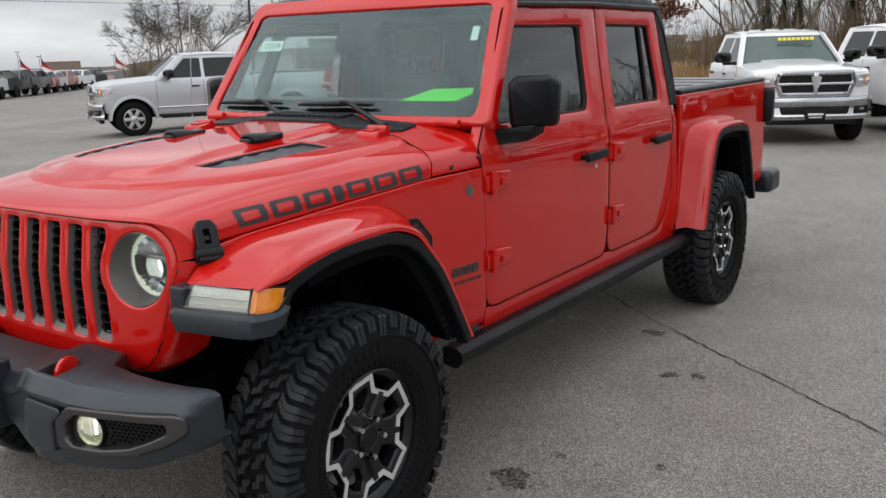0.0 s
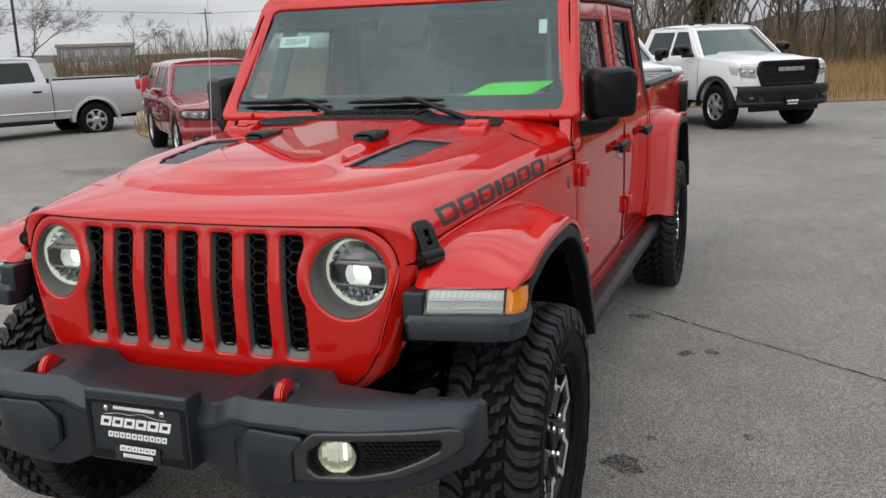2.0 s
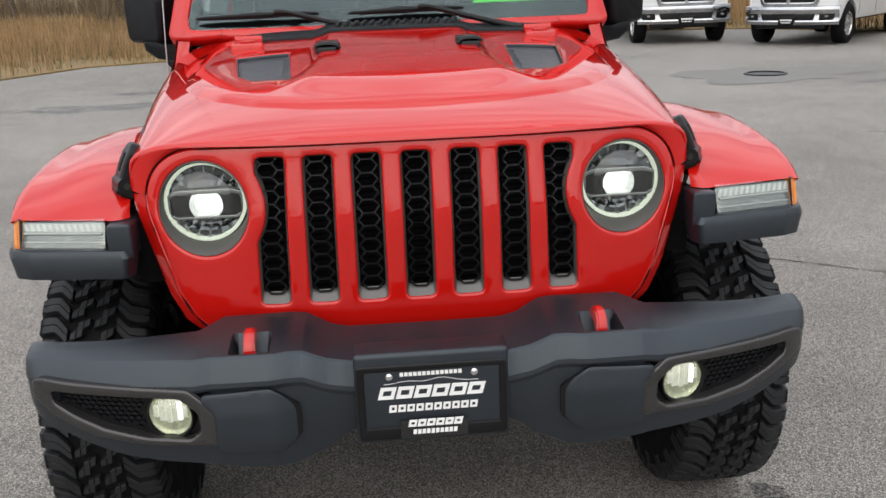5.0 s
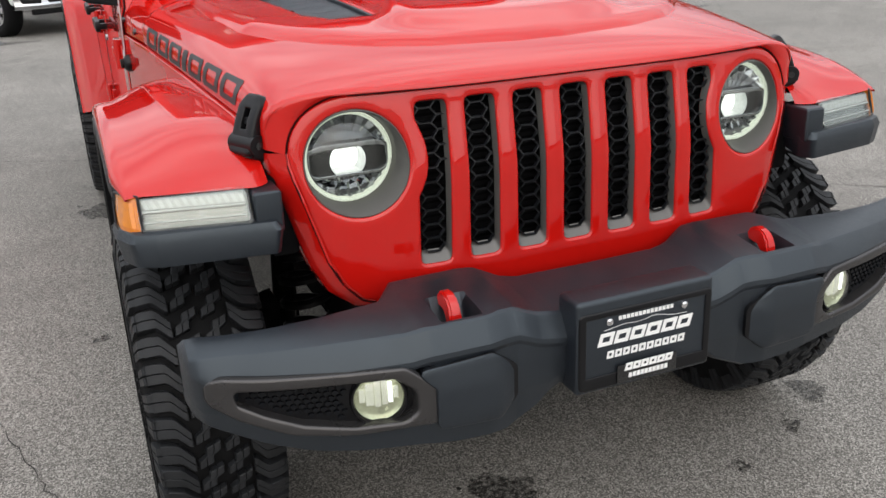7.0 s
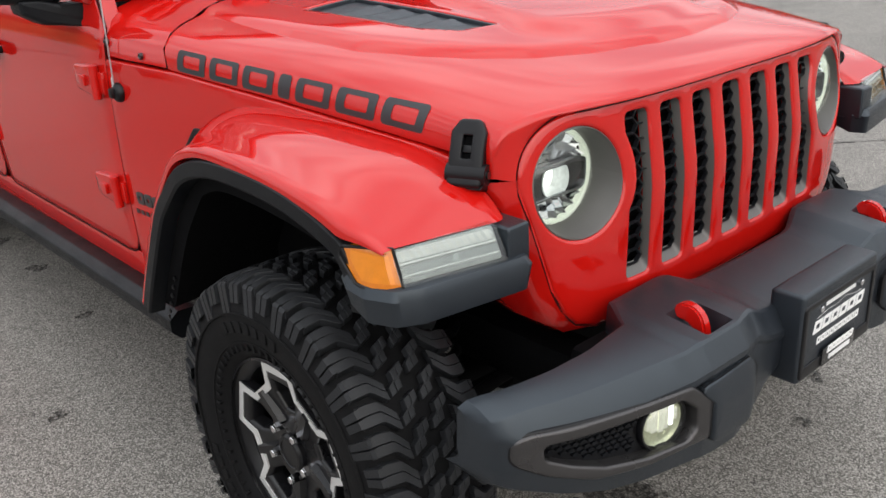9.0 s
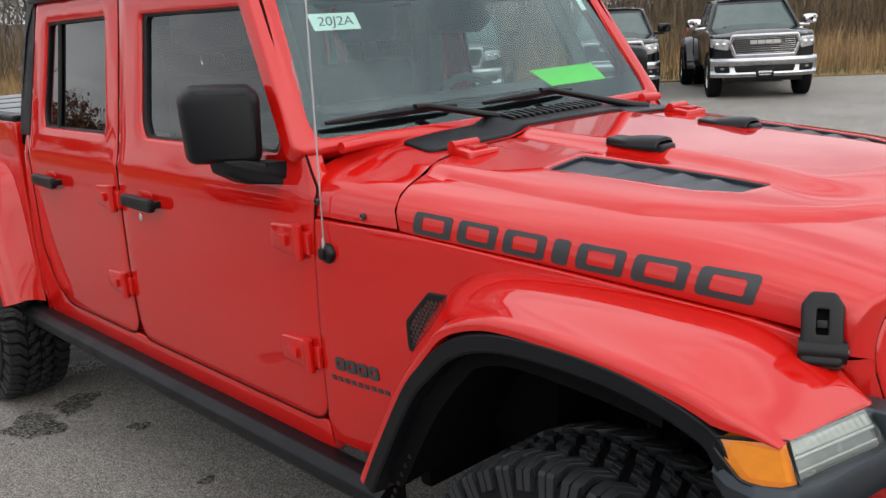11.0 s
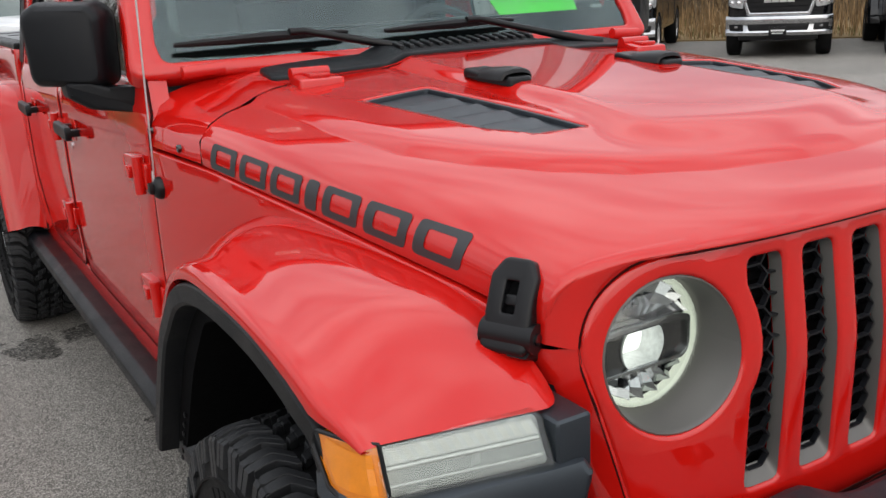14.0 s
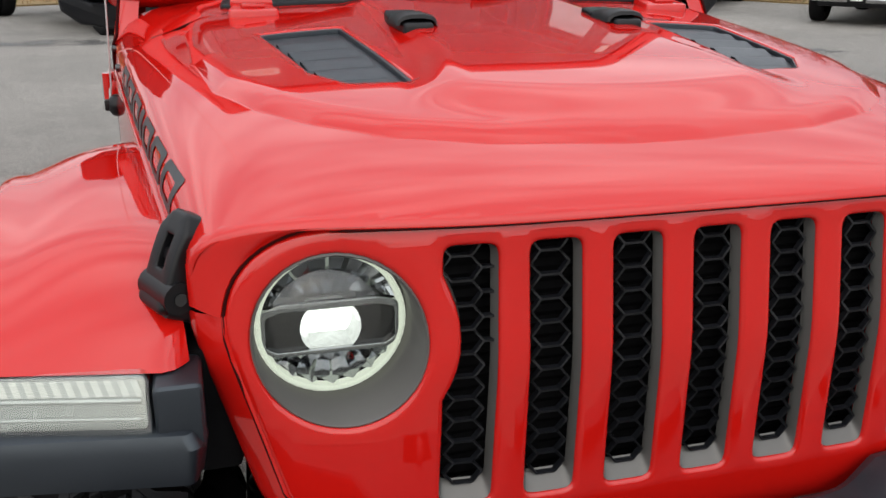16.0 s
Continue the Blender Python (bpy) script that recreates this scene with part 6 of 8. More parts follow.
for s in (-1, 1):
    bm = bmesh.new()
    tube(bm, [Vector((s * 0.515 + 0.060 * math.cos(k * 0.45), -0.01 + 0.060 * math.sin(k * 0.45), 0.46 + 0.0046 * k)) for k in range(64)], 0.013, 6)
    part("coil_spring", bm, SATIN, truck, "black coil spring")
    bm = bmesh.new()
    tube(bm, [Vector((s * 0.66, 0.0, 0.30)), Vector((s * 0.655, -0.01, 0.42)), Vector((s * 0.640, -0.02, 0.52)), Vector((s * 0.625, -0.02, 0.575)), Vector((s * 0.60, -0.02, 0.585))], [0.06, 0.065, 0.055, 0.040, 0.028], 12)
    tube(bm, [Vector((s * 0.655, -0.02, 0.43)), Vector((s * 0.60, -0.13, 0.50))], [0.035, 0.022], 10)
    revolve(bm, [(0.0, -0.022), (0.024, -0.018), (0.026, 0.018), (0.0, 0.024)], 14, Matrix.Translation((s * 0.60, -0.135, 0.505)))
    part("steering_knuckle", bm, UNDER, truck, "black steering knuckle")
    bm = bmesh.new()
    tube(bm, [Vector((s * 0.56, 0.10, 0.42)), Vector((s * 0.55, 0.08, 0.70))], 0.030, 12)
    tube(bm, [Vector((s * 0.55, 0.08, 0.70)), Vector((s * 0.545, 0.07, 0.95))], 0.014, 10)
    part("shock_absorber", bm, SATIN, truck)
    bm = bmesh.new()
    tube(bm, [Vector((s * 0.42, 0.75, 0.50)), Vector((s * 0.56, 0.02, 0.36))], 0.03, 10)
    part("control_arm", bm, UNDER, truck)
bm = bmesh.new()
tube(bm, [Vector((-0.62, -0.12, 0.44)), Vector((0.62, -0.14, 0.42))], 0.018, 10)
tube(bm, [Vector((-0.60, -0.20, 0.48)), Vector((0.40, -0.18, 0.60))], 0.016, 10)
part("steering_linkage", bm, UNDER, truck)
bm = bmesh.new()
box(bm, (-0.55, -0.56, 0.56), (0.55, -0.46, 0.70), 0.02)
part("bumper_beam", bm, UNDER, truck)

# wheels
R = 0.413


bm = bmesh.new()
revolve(bm, [(0.216, -0.10), (0.200, -0.08), (0.196, 0.0), (0.200, 0.085), (0.212, 0.098), (0.222, 0.102), (0.226, 0.106), (0.226, 0.112), (0.220, 0.115)], 64)
wheel = part("wheel", bm, RIM_BLACK, truck, "black alloy wheel with machined star edge and off-road tyre")
bm = bmesh.new()
prof = [(0.222, 0.104), (0.232, 0.114), (0.245, 0.122), (0.262, 0.129), (0.290, 0.136), (0.320, 0.139), (0.345, 0.137), (0.362, 0.131), (0.378, 0.122), (0.389, 0.108), (0.395, 0.085), (0.396, 0.0)]
revolve(bm, prof + [(r, -h) for r, h in prof[::-1][1:]], 96)
tyre = part("tyre", bm, RUBBER, wheel, "black off-road tyre")
# raised rings and blocks on the sidewall
bm = bmesh.new()
for r0, hh in ((0.268, 0.133), (0.335, 0.1425)):
    revolve(bm, [(r0 - 0.003, hh - 0.004), (r0 - 0.002, hh), (r0 + 0.002, hh), (r0 + 0.003, hh - 0.004)], 96)
for grp, a0 in ((7, 40), (6, 160), (7, 250)):
    for k in range(grp):
        a = radians(a0 + k * 6.4)
        m = Matrix.Rotation(a, 4, "X")
        box(bm, (0.136, 0.292, -0.012), (0.1412, 0.318, 0.012), 0.001, 1, m)
for k in range(60):
    m = Matrix.Rotation(radians(k * 6), 4, "X")
    box(bm, (0.118, 0.246, -0.0035), (0.131, 0.262, 0.0035), 0.001, 1, m)
part("sidewall_relief", bm, RUBBER, tyre)
# tread: chevron shoulder lugs and two rows of zigzag blocks, each split by a sipe
bm = bmesh.new()
PITCH = 44


def tread_fn(a0):
    def fn(u, v, d):
        # u across the tyre, v round it, d below the running face
        rr = R - d - 0.010 * max(0.0, abs(u) - 0.098) / 0.030 - 0.004 * (u / 0.14) ** 2
        a = a0 + v / R
        return Vector((u, rr * math.cos(a), rr * math.sin(a)))
    return fn


def tread_block(f, path, v0, v1, s0, s1):
    """A raised block between two offsets from a bent path (u, v); s0 and s1: how far its two flanks lean out."""
    rows = [[f(u, v + w * g, d) for w, d in ((v0 - s0, 0.016), (v0, 0.0012), (v0 + 0.001, 0.0), (v1 - 0.001, 0.0), (v1, 0.0012), (v1 + s1, 0.016))] for u, v, g in path]
    vs = grid(bm, rows)
    bm.faces.new(vs[0])
    bm.faces.new(vs[-1])


p = 2 * math.pi * R / PITCH
for k in range(PITCH):
    for sd in (-1, 1):
        a0 = 2 * math.pi * k / PITCH + (0.5 * p / R if sd > 0 else 0)
        f = tread_fn(a0)
        e = 0.128 if k % 2 == 0 else 0.124
        lug = [(sd * 0.060, -0.026 * sd, 0.80), (sd * 0.066, -0.021 * sd, 0.95), (sd * 0.086, 0.002 * sd, 1.0), (sd * 0.092, 0.0055 * sd, 1.0), (sd * 0.112, 0.0080 * sd, 1.05), (sd * e, 0.0080 * sd, 1.05)]
        tread_block(f, lug, -0.0205, -0.0007, 0.0030, 0.0)
        tread_block(f, lug, 0.0007, 0.0205, 0.0, 0.0030)
        # the lug runs on down the shoulder
        hgt = 0.062 if k % 2 == 0 else 0.034
        for v0, v1 in ((-0.0200, -0.0012), (0.0012, 0.0200)):
            rows = []
            for t_ in (0.0, 0.10, 0.40, 1.0):
                rr = R - 0.0105 - (hgt + 0.008) * t_
                xx = sd * (e if t_ == 0 else 0.1325 + 0.0085 * t_)
                rows.append([Vector((x_, rr * math.cos(a0 + (w + 0.008 * sd) / R), rr * math.sin(a0 + (w + 0.008 * sd) / R))) for x_, w in ((sd * 0.112, v0), (xx, v0 + 0.001), (xx, v1 - 0.001), (sd * 0.112, v1))])
            grid(bm, rows)
        # middle: Z-shaped blocks, each with one fine cut
        f = tread_fn(2 * math.pi * k / PITCH + (0.30 * p / R if sd > 0 else 0.80 * p / R))
        c = sd * 0.0290
        for w0, w1, s0, s1 in ((-0.0148, -0.0006, 0.002, 0.0), (0.0006, 0.0148, 0.0, 0.002)):
            rows = []
            for v, sh in ((-0.0235, -0.0095), (-0.0222, -0.0095), (-0.0050, -0.0080), (0.0050, 0.0080), (0.0222, 0.0095), (0.0235, 0.0095)):
                dip = 0.0012 if abs(v) > 0.023 else 0.0
                rows.append([f(c - sh + w, v - 0.35 * w, d + dip) for w, d in ((w0 - s0, 0.016), (w0, 0.0012), (w0 + 0.001, 0.0), (w1 - 0.001, 0.0), (w1, 0.0012), (w1 + s1, 0.016))])
            vs = grid(bm, rows)
            for row in (vs[0], vs[-1]):
                low = [bm.verts.new(f(c - (0.0095 if row is vs[-1] else -0.0095) + w, (0.0245 if row is vs[-1] else -0.0245) - 0.35 * w, 0.016)) for w in (w0, w1)]
                bm.faces.new([row[1], row[4], low[1], low[0]])
bmesh.ops.recalc_face_normals(bm, faces=bm.faces)
tagged(part("tread", bm, TREAD, tyre, "chunky block tread", sharp=20), "chunky split block tread", kind="stuff")
# star plate with windows
def polar(r, a, x=0.0):
    return (r * math.cos(radians(a)), r * math.sin(radians(a)))


STAR = []
for k in range(5):
    a = 90 + 72 * k
    STAR += [polar(0.161, a - 13.5), polar(0.161, a + 13.5), polar(0.2135, a + 20.5), polar(0.2135, a + 51.5)]
WIN = []
for k in range(5):
    a = 90 + 72 * k + 36
    WIN.append(rounded([polar(0.092, a - 14), polar(0.092, a + 14), polar(0.138, a + 19), polar(0.180, a + 14), polar(0.176, a), polar(0.180, a - 14), polar(0.138, a - 19)], 0.006, 3))


def disc_fn(u, v, d):
    r = math.hypot(u, v)
    return Vector((0.082 + 0.018 * smooth(r, 0.06, 0.20) - d + 0.012 * (1 - smooth(r, 0.03, 0.06)), u, v))


bm = bmesh.new()
sheet(STAR, WIN, disc_fn, step=0.02, roll=0.003, depth=0.025, hole_roll=0.010, hole_depth=0.035, bm=bm)
star = part("spoke_plate", bm, RIM_BLACK, wheel, "gloss black five-spoke plate")
bm = bmesh.new()
c0 = [(u, v) for u, v in STAR]
n = len(c0)
inner = []
for i in range(n):
    a, p0, b = Vector(c0[i - 1]), Vector(c0[i]), Vector(c0[(i + 1) % n])
    e0, e1 = (p0 - a).normalized(), (b - p0).normalized()
    n0, n1 = Vector((-e0.y, e0.x)), Vector((-e1.y, e1.x))
    q = p0 + (n0 + n1) * (0.0165 / (1 + n0.dot(n1)))
    inner.append((q.x, q.y))
for i in range(n):
    j = (i + 1) % n
    quad = [c0[i], c0[j], inner[j], inner[i]]
    t = [bm.verts.new(disc_fn(u, v, -0.0025)) for u, v in quad]
    b = [bm.verts.new(disc_fn(u, v, 0.006)) for u, v in quad]
    bm.faces.new(t)
    bm.faces.new((t[0], b[0], b[1], t[1]))
    bm.faces.new((t[2], b[2], b[3], t[3]))
part("machined_edge", bm, MACHINED, star, "bright machined star edge", sharp=30)
bm = bmesh.new()
for k in range(5):
    a = radians(90 + 72 * k)
    v = [Vector((0.096, r * math.cos(a + o), r * math.sin(a + o))) for r, o in ((0.070, -0.16), (0.070, 0.16))]
    w = [Vector((0.104, 0.150 * math.cos(a + o), 0.150 * math.sin(a + o))) for o in (-0.055, 0.055)]
    z = [Vector((0.075, r * math.cos(a + o), r * math.sin(a + o))) for r, o in ((0.070, -0.30), (0.070, 0.30))]
    y = [Vector((0.080, 0.155 * math.cos(a + o), 0.155 * math.sin(a + o))) for o in (-0.12, 0.12)]
    q = [bm.verts.new(p) for p in (v[0], v[1], w[1], w[0], z[0], z[1], y[1], y[0])]
    for f in ((0, 1, 2, 3), (4, 0, 3, 7), (1, 5, 6, 2), (3, 2, 6, 7)):
        bm.faces.new([q[i] for i in f])
part("spoke_ribs", bm, RIM_BLACK, star, sharp=20)
bm = bmesh.new()
revolve(bm, [(0.045, 0.07), (0.045, 0.098), (0.040, 0.104), (0.034, 0.105), (0.032, 0.102), (0.0, 0.102)], 32)
part("hub_cap", bm, SATIN, wheel, "black hub cap")
for k in range(5):
    a = radians(90 + 72 * k)
    bm = bmesh.new()
    m = Matrix.Translation((0, 0.0635 * math.cos(a), 0.0635 * math.sin(a)))
    revolve(bm, [(0.0115, 0.075), (0.0115, 0.108), (0.009, 0.114), (0.0, 0.116)], 6, m)
    part("wheel_nut", bm, CHROME, wheel, "bright wheel nut", sharp=25)
bm = bmesh.new()
revolve(bm, [(0.06, 0.01), (0.165, 0.012), (0.165, 0.034), (0.06, 0.036)], 40)
part("brake_disc", bm, SILVER_METAL, wheel)
bm = bmesh.new()
revolve(bm, [(0.20, -0.09), (0.0, -0.085)], 32)
part("barrel_back", bm, UNDER, wheel)
CX = 0.812
wheel.matrix_world = pose(CX + 0.008, 0.040, R - 0.006, 45, 0, 0)
copy_thing(wheel, pose(CX, 3.488, R - 0.006, 63, 0, 0))
copy_thing(wheel, pose(-CX, 0.015, R - 0.006, 40, 0, 180))
copy_thing(wheel, pose(-CX, 3.488, R - 0.006, 8, 0, 180))

# ---- stains, cracks and patches on the ground ----
def stain_mat(name, colour, rough, cover, scale):
    m, n, l, b = node_mat(name)
    co = n.new("ShaderNodeTexCoord")
    t = n.new("ShaderNodeTexNoise")
    t.inputs["Scale"].default_value, t.inputs["Detail"].default_value = scale, 5.0
    l.new(co.outputs["Object"], t.inputs["Vector"])
    r = n.new("ShaderNodeMapRange")
    r.inputs["From Min"].default_value, r.inputs["From Max"].default_value = 0.38, 0.62
    r.inputs["To Min"].default_value, r.inputs["To Max"].default_value = cover * 0.15, cover
    l.new(t.outputs["Fac"], r.inputs["Value"])
    l.new(r.outputs["Result"], b.inputs["Alpha"])
    b.inputs["Base Color"].default_value = (*colour, 1)
    b.inputs["Roughness"].default_value = rough
    return m


OIL = stain_mat("oil_stain", (0.022, 0.020, 0.017), 0.6, 0.78, 70.0)
SALT = stain_mat("pale_salt_stain", (0.62, 0.62, 0.60), 0.8, 0.75, 70.0)
DAMP = stain_mat("damp_patch", (0.075, 0.075, 0.075), 0.35, 0.62, 3.0)
CONCRETE = mat("patched_concrete", (0.16, 0.155, 0.145), 0.85, vary=0.2, scale=2, fine=60, bump=0.3)
CRACK = mat("dark_crack", (0.018, 0.017, 0.016), 0.9, vary=0.2)


def blob(bm, x, y, r, z, rnd, n=22, flat=1.0):
    ph = [rnd.uniform(0, 6.28) for _ in range(4)]
    vs = []
    for k in range(n):
        a = 2 * math.pi * k / n
        q = r * (1 + 0.18 * math.sin(2 * a + ph[0]) + 0.14 * math.sin(3 * a + ph[1]) + 0.12 * math.sin(5 * a + ph[2]) + 0.08 * math.sin(8 * a + ph[3]))
        vs.append(bm.verts.new((x + q * math.cos(a), y + q * flat * math.sin(a), z)))
    bm.faces.new(vs)


rnd = random.Random(12)
for x, y, r, mt in ((1.02, 0.74, 0.075, OIL), (0.81, 2.67, 0.055, OIL), (0.30, 2.72, 0.045, SALT), (1.13, 2.08, 0.042, OIL), (1.25, 2.13, 0.036, OIL), (1.09, 1.0, 0.022, OIL), (1.47, 1.11, 0.024, OIL),
                    (1.25, 1.0, 0.014, OIL), (1.0, -0.2, 0.060, OIL), (0.54, -0.44, 0.026, OIL), (0.81, -0.34, 0.030, OIL), (-0.09, -0.26, 0.085, OIL), (-0.93, 2.98, 0.13, OIL), (-0.70, 3.09, 0.10, OIL),
                    (-0.62, 2.61, 0.045, OIL), (-0.56, 3.55, 0.14, SALT), (-1.03, 1.27, 0.03, OIL), (-1.67, 2.66, 0.09, OIL), (-0.67, 1.95, 0.03, OIL)):
    bm = bmesh.new()
    blob(bm, x, y, r, 0.004, rnd)
    for k in range(14):
        a, q = rnd.uniform(0, 6.28), r * rnd.uniform(1.05, 1.7)
        blob(bm, x + q * math.cos(a), y + q * math.sin(a), r * rnd.uniform(0.03, 0.13), 0.004, rnd, 8)
    tagged(part("oil_spot" if mt is OIL else "salt_stain", bm, mt), "dark oil spot on the asphalt" if mt is OIL else "pale dried salt stain on the asphalt", "stain", "spots on the asphalt", "structure")
for x, y, r, f in ((-3.9, 10.1, 0.9, 0.5), (-7.4, 7.8, 0.8, 0.45), (-2.6, 11.8, 1.1, 0.35), (3.5, 12.6, 0.7, 0.3), (7.0, 9.0, 0.8, 0.3)):
    bm = bmesh.new()
    blob(bm, x, y, r, 0.0045, rnd, 30, f)
    tagged(part("damp_patch", bm, DAMP), "dark damp patch on worn asphalt", "stain", "damp patches", "structure")


def crack(points, width, seed, name="crack"):
    r = random.Random(seed)
    pts = []
    for (ax, ay), (bx, by) in zip(points, points[1:]):
        n = max(2, int(math.hypot(bx - ax, by - ay) / 0.035))
        for k in range(n):
            t = k / n
            pts.append((ax + (bx - ax) * t + r.uniform(-0.010, 0.010), ay + (by - ay) * t + r.uniform(-0.010, 0.010)))
    bm = bmesh.new()
    rows = []
    for i, (x, y) in enumerate(pts):
        a, b = pts[max(0, i - 1)], pts[min(len(pts) - 1, i + 1)]
        dx, dy = b[0] - a[0], b[1] - a[1]
        q = math.hypot(dx, dy) or 1
        w = width * r.uniform(0.35, 1.3) / 2
        rows.append([Vector((x - dy / q * w, y + dx / q * w, 0.004)), Vector((x + dy / q * w, y - dx / q * w, 0.004))])
    grid(bm, rows)
    tagged(part(name, bm, CRACK), "thin jagged crack across the asphalt", "crack", "cracks", "structure")


crack([(0.16, 3.35), (0.78, 2.84), (1.33, 2.44), (1.77, 2.12), (2.14, 1.86), (2.48, 1.6), (2.98, 1.15), (4.2, 0.2)], 0.010, 3)
crack([(0.16, 3.35), (-0.7, 4.1), (-2.2, 4.9), (-4.4, 5.6), (-7.0, 6.8)], 0.008, 5)
crack([(2.2, 6.0), (5.5, 5.2), (9.0, 3.6)], 0.012, 6)
crack([(-3.0, 2.2), (-1.5, 1.2), (-1.2, 0.2)], 0.003, 8)
bm = bmesh.new()
blob(bm, 5.6, 10.4, 1.15, 0.005, rnd, 40)
drain = part("drain_patch", bm, CONCRETE)
tagged(drain, "round concrete patch with a drain in the car park", "drain", kind="structure")
bm = bmesh.new()
revolve(bm, [(0.30, 0.0), (0.30, 0.02), (0.26, 0.022), (0.26, 0.008), (0.0, 0.008)], 28, Matrix.Translation((5.6, 10.4, 0.002)) @ Matrix.Rotation(radians(-90), 4, "Y"))
part("drain_grate", bm, SATIN, drain, "dark iron drain grate")

# ---- dry grass field ----
FIELD = [(-11.4, 13.5), (-10.7, 12.75), (-9.8, 12.0), (-8.6, 12.4), (-7.6, 13.3), (-7.0, 14.8), (-5.9, 17.2), (-3.0, 18.6), (0.0, 19.2), (3.2, 20.7), (6.5, 22.0), (9.5, 20.5), (12.2, 16.6), (14.4, 13.4), (16.8, 10.2), (20.5, 4.5), (25, -2), (60, -40), (420, -40), (420, 420), (-160, 420), (-48, 70), (-22, 30), (-14.5, 19.5)]
DRY = mat("dry_grass_ground", (0.20, 0.135, 0.055), 0.95, vary=0.4, scale=0.5, fine=9, bump=0.5)
BLADE = mat("dry_grass_blades", (0.27, 0.172, 0.080), 0.9, vary=0.25, scale=0.25, fine=3, islands=0.45)
bm = bmesh.new()
sheet(FIELD, [], lambda u, v, d: Vector((u, v, 0.03 - d)), step=30, roll=0.0, depth=0.06, bm=bm)
tagged(part("field", bm, DRY), "rough field of dry yellow-brown grass", "field", kind="structure")


def blades(count, near, seed, h0, h1, w, edge=0.4):
    r = np.random.RandomState(seed)
    pts = []
    fl = np.array(FIELD)
    while len(pts) < count:
        c = np.stack([r.uniform(-24, 34, 4000), r.uniform(-4, near, 4000)], 1)
        ok = inside(c, FIELD)
        clump = np.sin(c[:, 0] * 1.3) * np.sin(c[:, 1] * 1.7 + c[:, 0] * 0.6) + np.sin(c[:, 0] * 0.45 + 2) * np.sin(c[:, 1] * 0.5)
        ok &= r.uniform(-1.6, 1.4, 4000) < clump
        pts += [tuple(p) for p in c[ok]]
    v, f = [], []
    for x, y in pts[:count]:
        h = r.uniform(h0, h1) * (0.8 + 0.35 * math.sin(x * 0.9) * math.sin(y * 0.7))
        h *= 1.5 if x > 9 else 1.0
        a = r.uniform(0, 6.28)
        dx, dy = math.cos(a) * w, math.sin(a) * w
        lx, ly = r.normal(0, 0.16) * h, r.normal(0, 0.16) * h
        k = len(v)
        v += [(x - dx, y - dy, 0.0), (x + dx, y + dy, 0.0), (x + dx * 0.8 + lx * 0.4, y + dy * 0.8 + ly * 0.4, h * 0.6), (x - dx * 0.8 + lx * 0.4, y - dy * 0.8 + ly * 0.4, h * 0.6), (x + lx, y + ly, h)]
        f += [(k, k + 1, k + 2, k + 3), (k + 3, k + 2, k + 4)]
    me = bpy.data.meshes.new("dry_grass")
    me.from_pydata(v, [], f)
    return me


tagged(part("dry_grass", blades(80000, 46, 2, 0.30, 0.80, 0.009), BLADE), "tall dry golden-brown grass along the car park", "grass", kind="stuff")
tagged(part("short_grass", blades(14000, 30, 5, 0.08, 0.22, 0.010), mat("short_green_grass", (0.11, 0.12, 0.035), 0.9, vary=0.3, islands=0.4)), "short green-brown grass at the car park's edge", "grass", kind="stuff")

# ---- trees ----
BARK = mat("grey_brown_bark", (0.085, 0.068, 0.055), 0.9, vary=0.3, scale=3, fine=30)
TWIG = mat("brown_twigs", (0.070, 0.061, 0.050), 0.9, vary=0.3, scale=0.3, fine=4, islands=0.35)
BRUSH = mat("russet_brush", (0.115, 0.082, 0.048), 0.9, vary=0.35, scale=0.2, fine=3, islands=0.4)
LEAFY = mat("dead_oak_leaves", (0.17, 0.070, 0.035), 0.9, vary=0.3, islands=0.4)
NEEDLE = mat("dark_conifer_needles", (0.022, 0.035, 0.020), 0.9, vary=0.3, islands=0.4)


def limb(v, f, p, q, r0, r1, n):
    d = q - p
    s = d.cross(Vector((0.31, 0.17, 0.93)))
    if s.length < 1e-6:
        s = Vector((1, 0, 0))
    s.normalize()
    t = s.cross(d).normalized()
    k = len(v)
    for c, r in ((p, r0), (q, r1)):
        for i in range(n):
            a = 2 * math.pi * i / n
            v.append(tuple(c + (s * math.cos(a) + t * math.sin(a)) * r))
    for i in range(n):
        j = (i + 1) % n
        f.append((k + i, k + j, k + n + j, k + n + i))


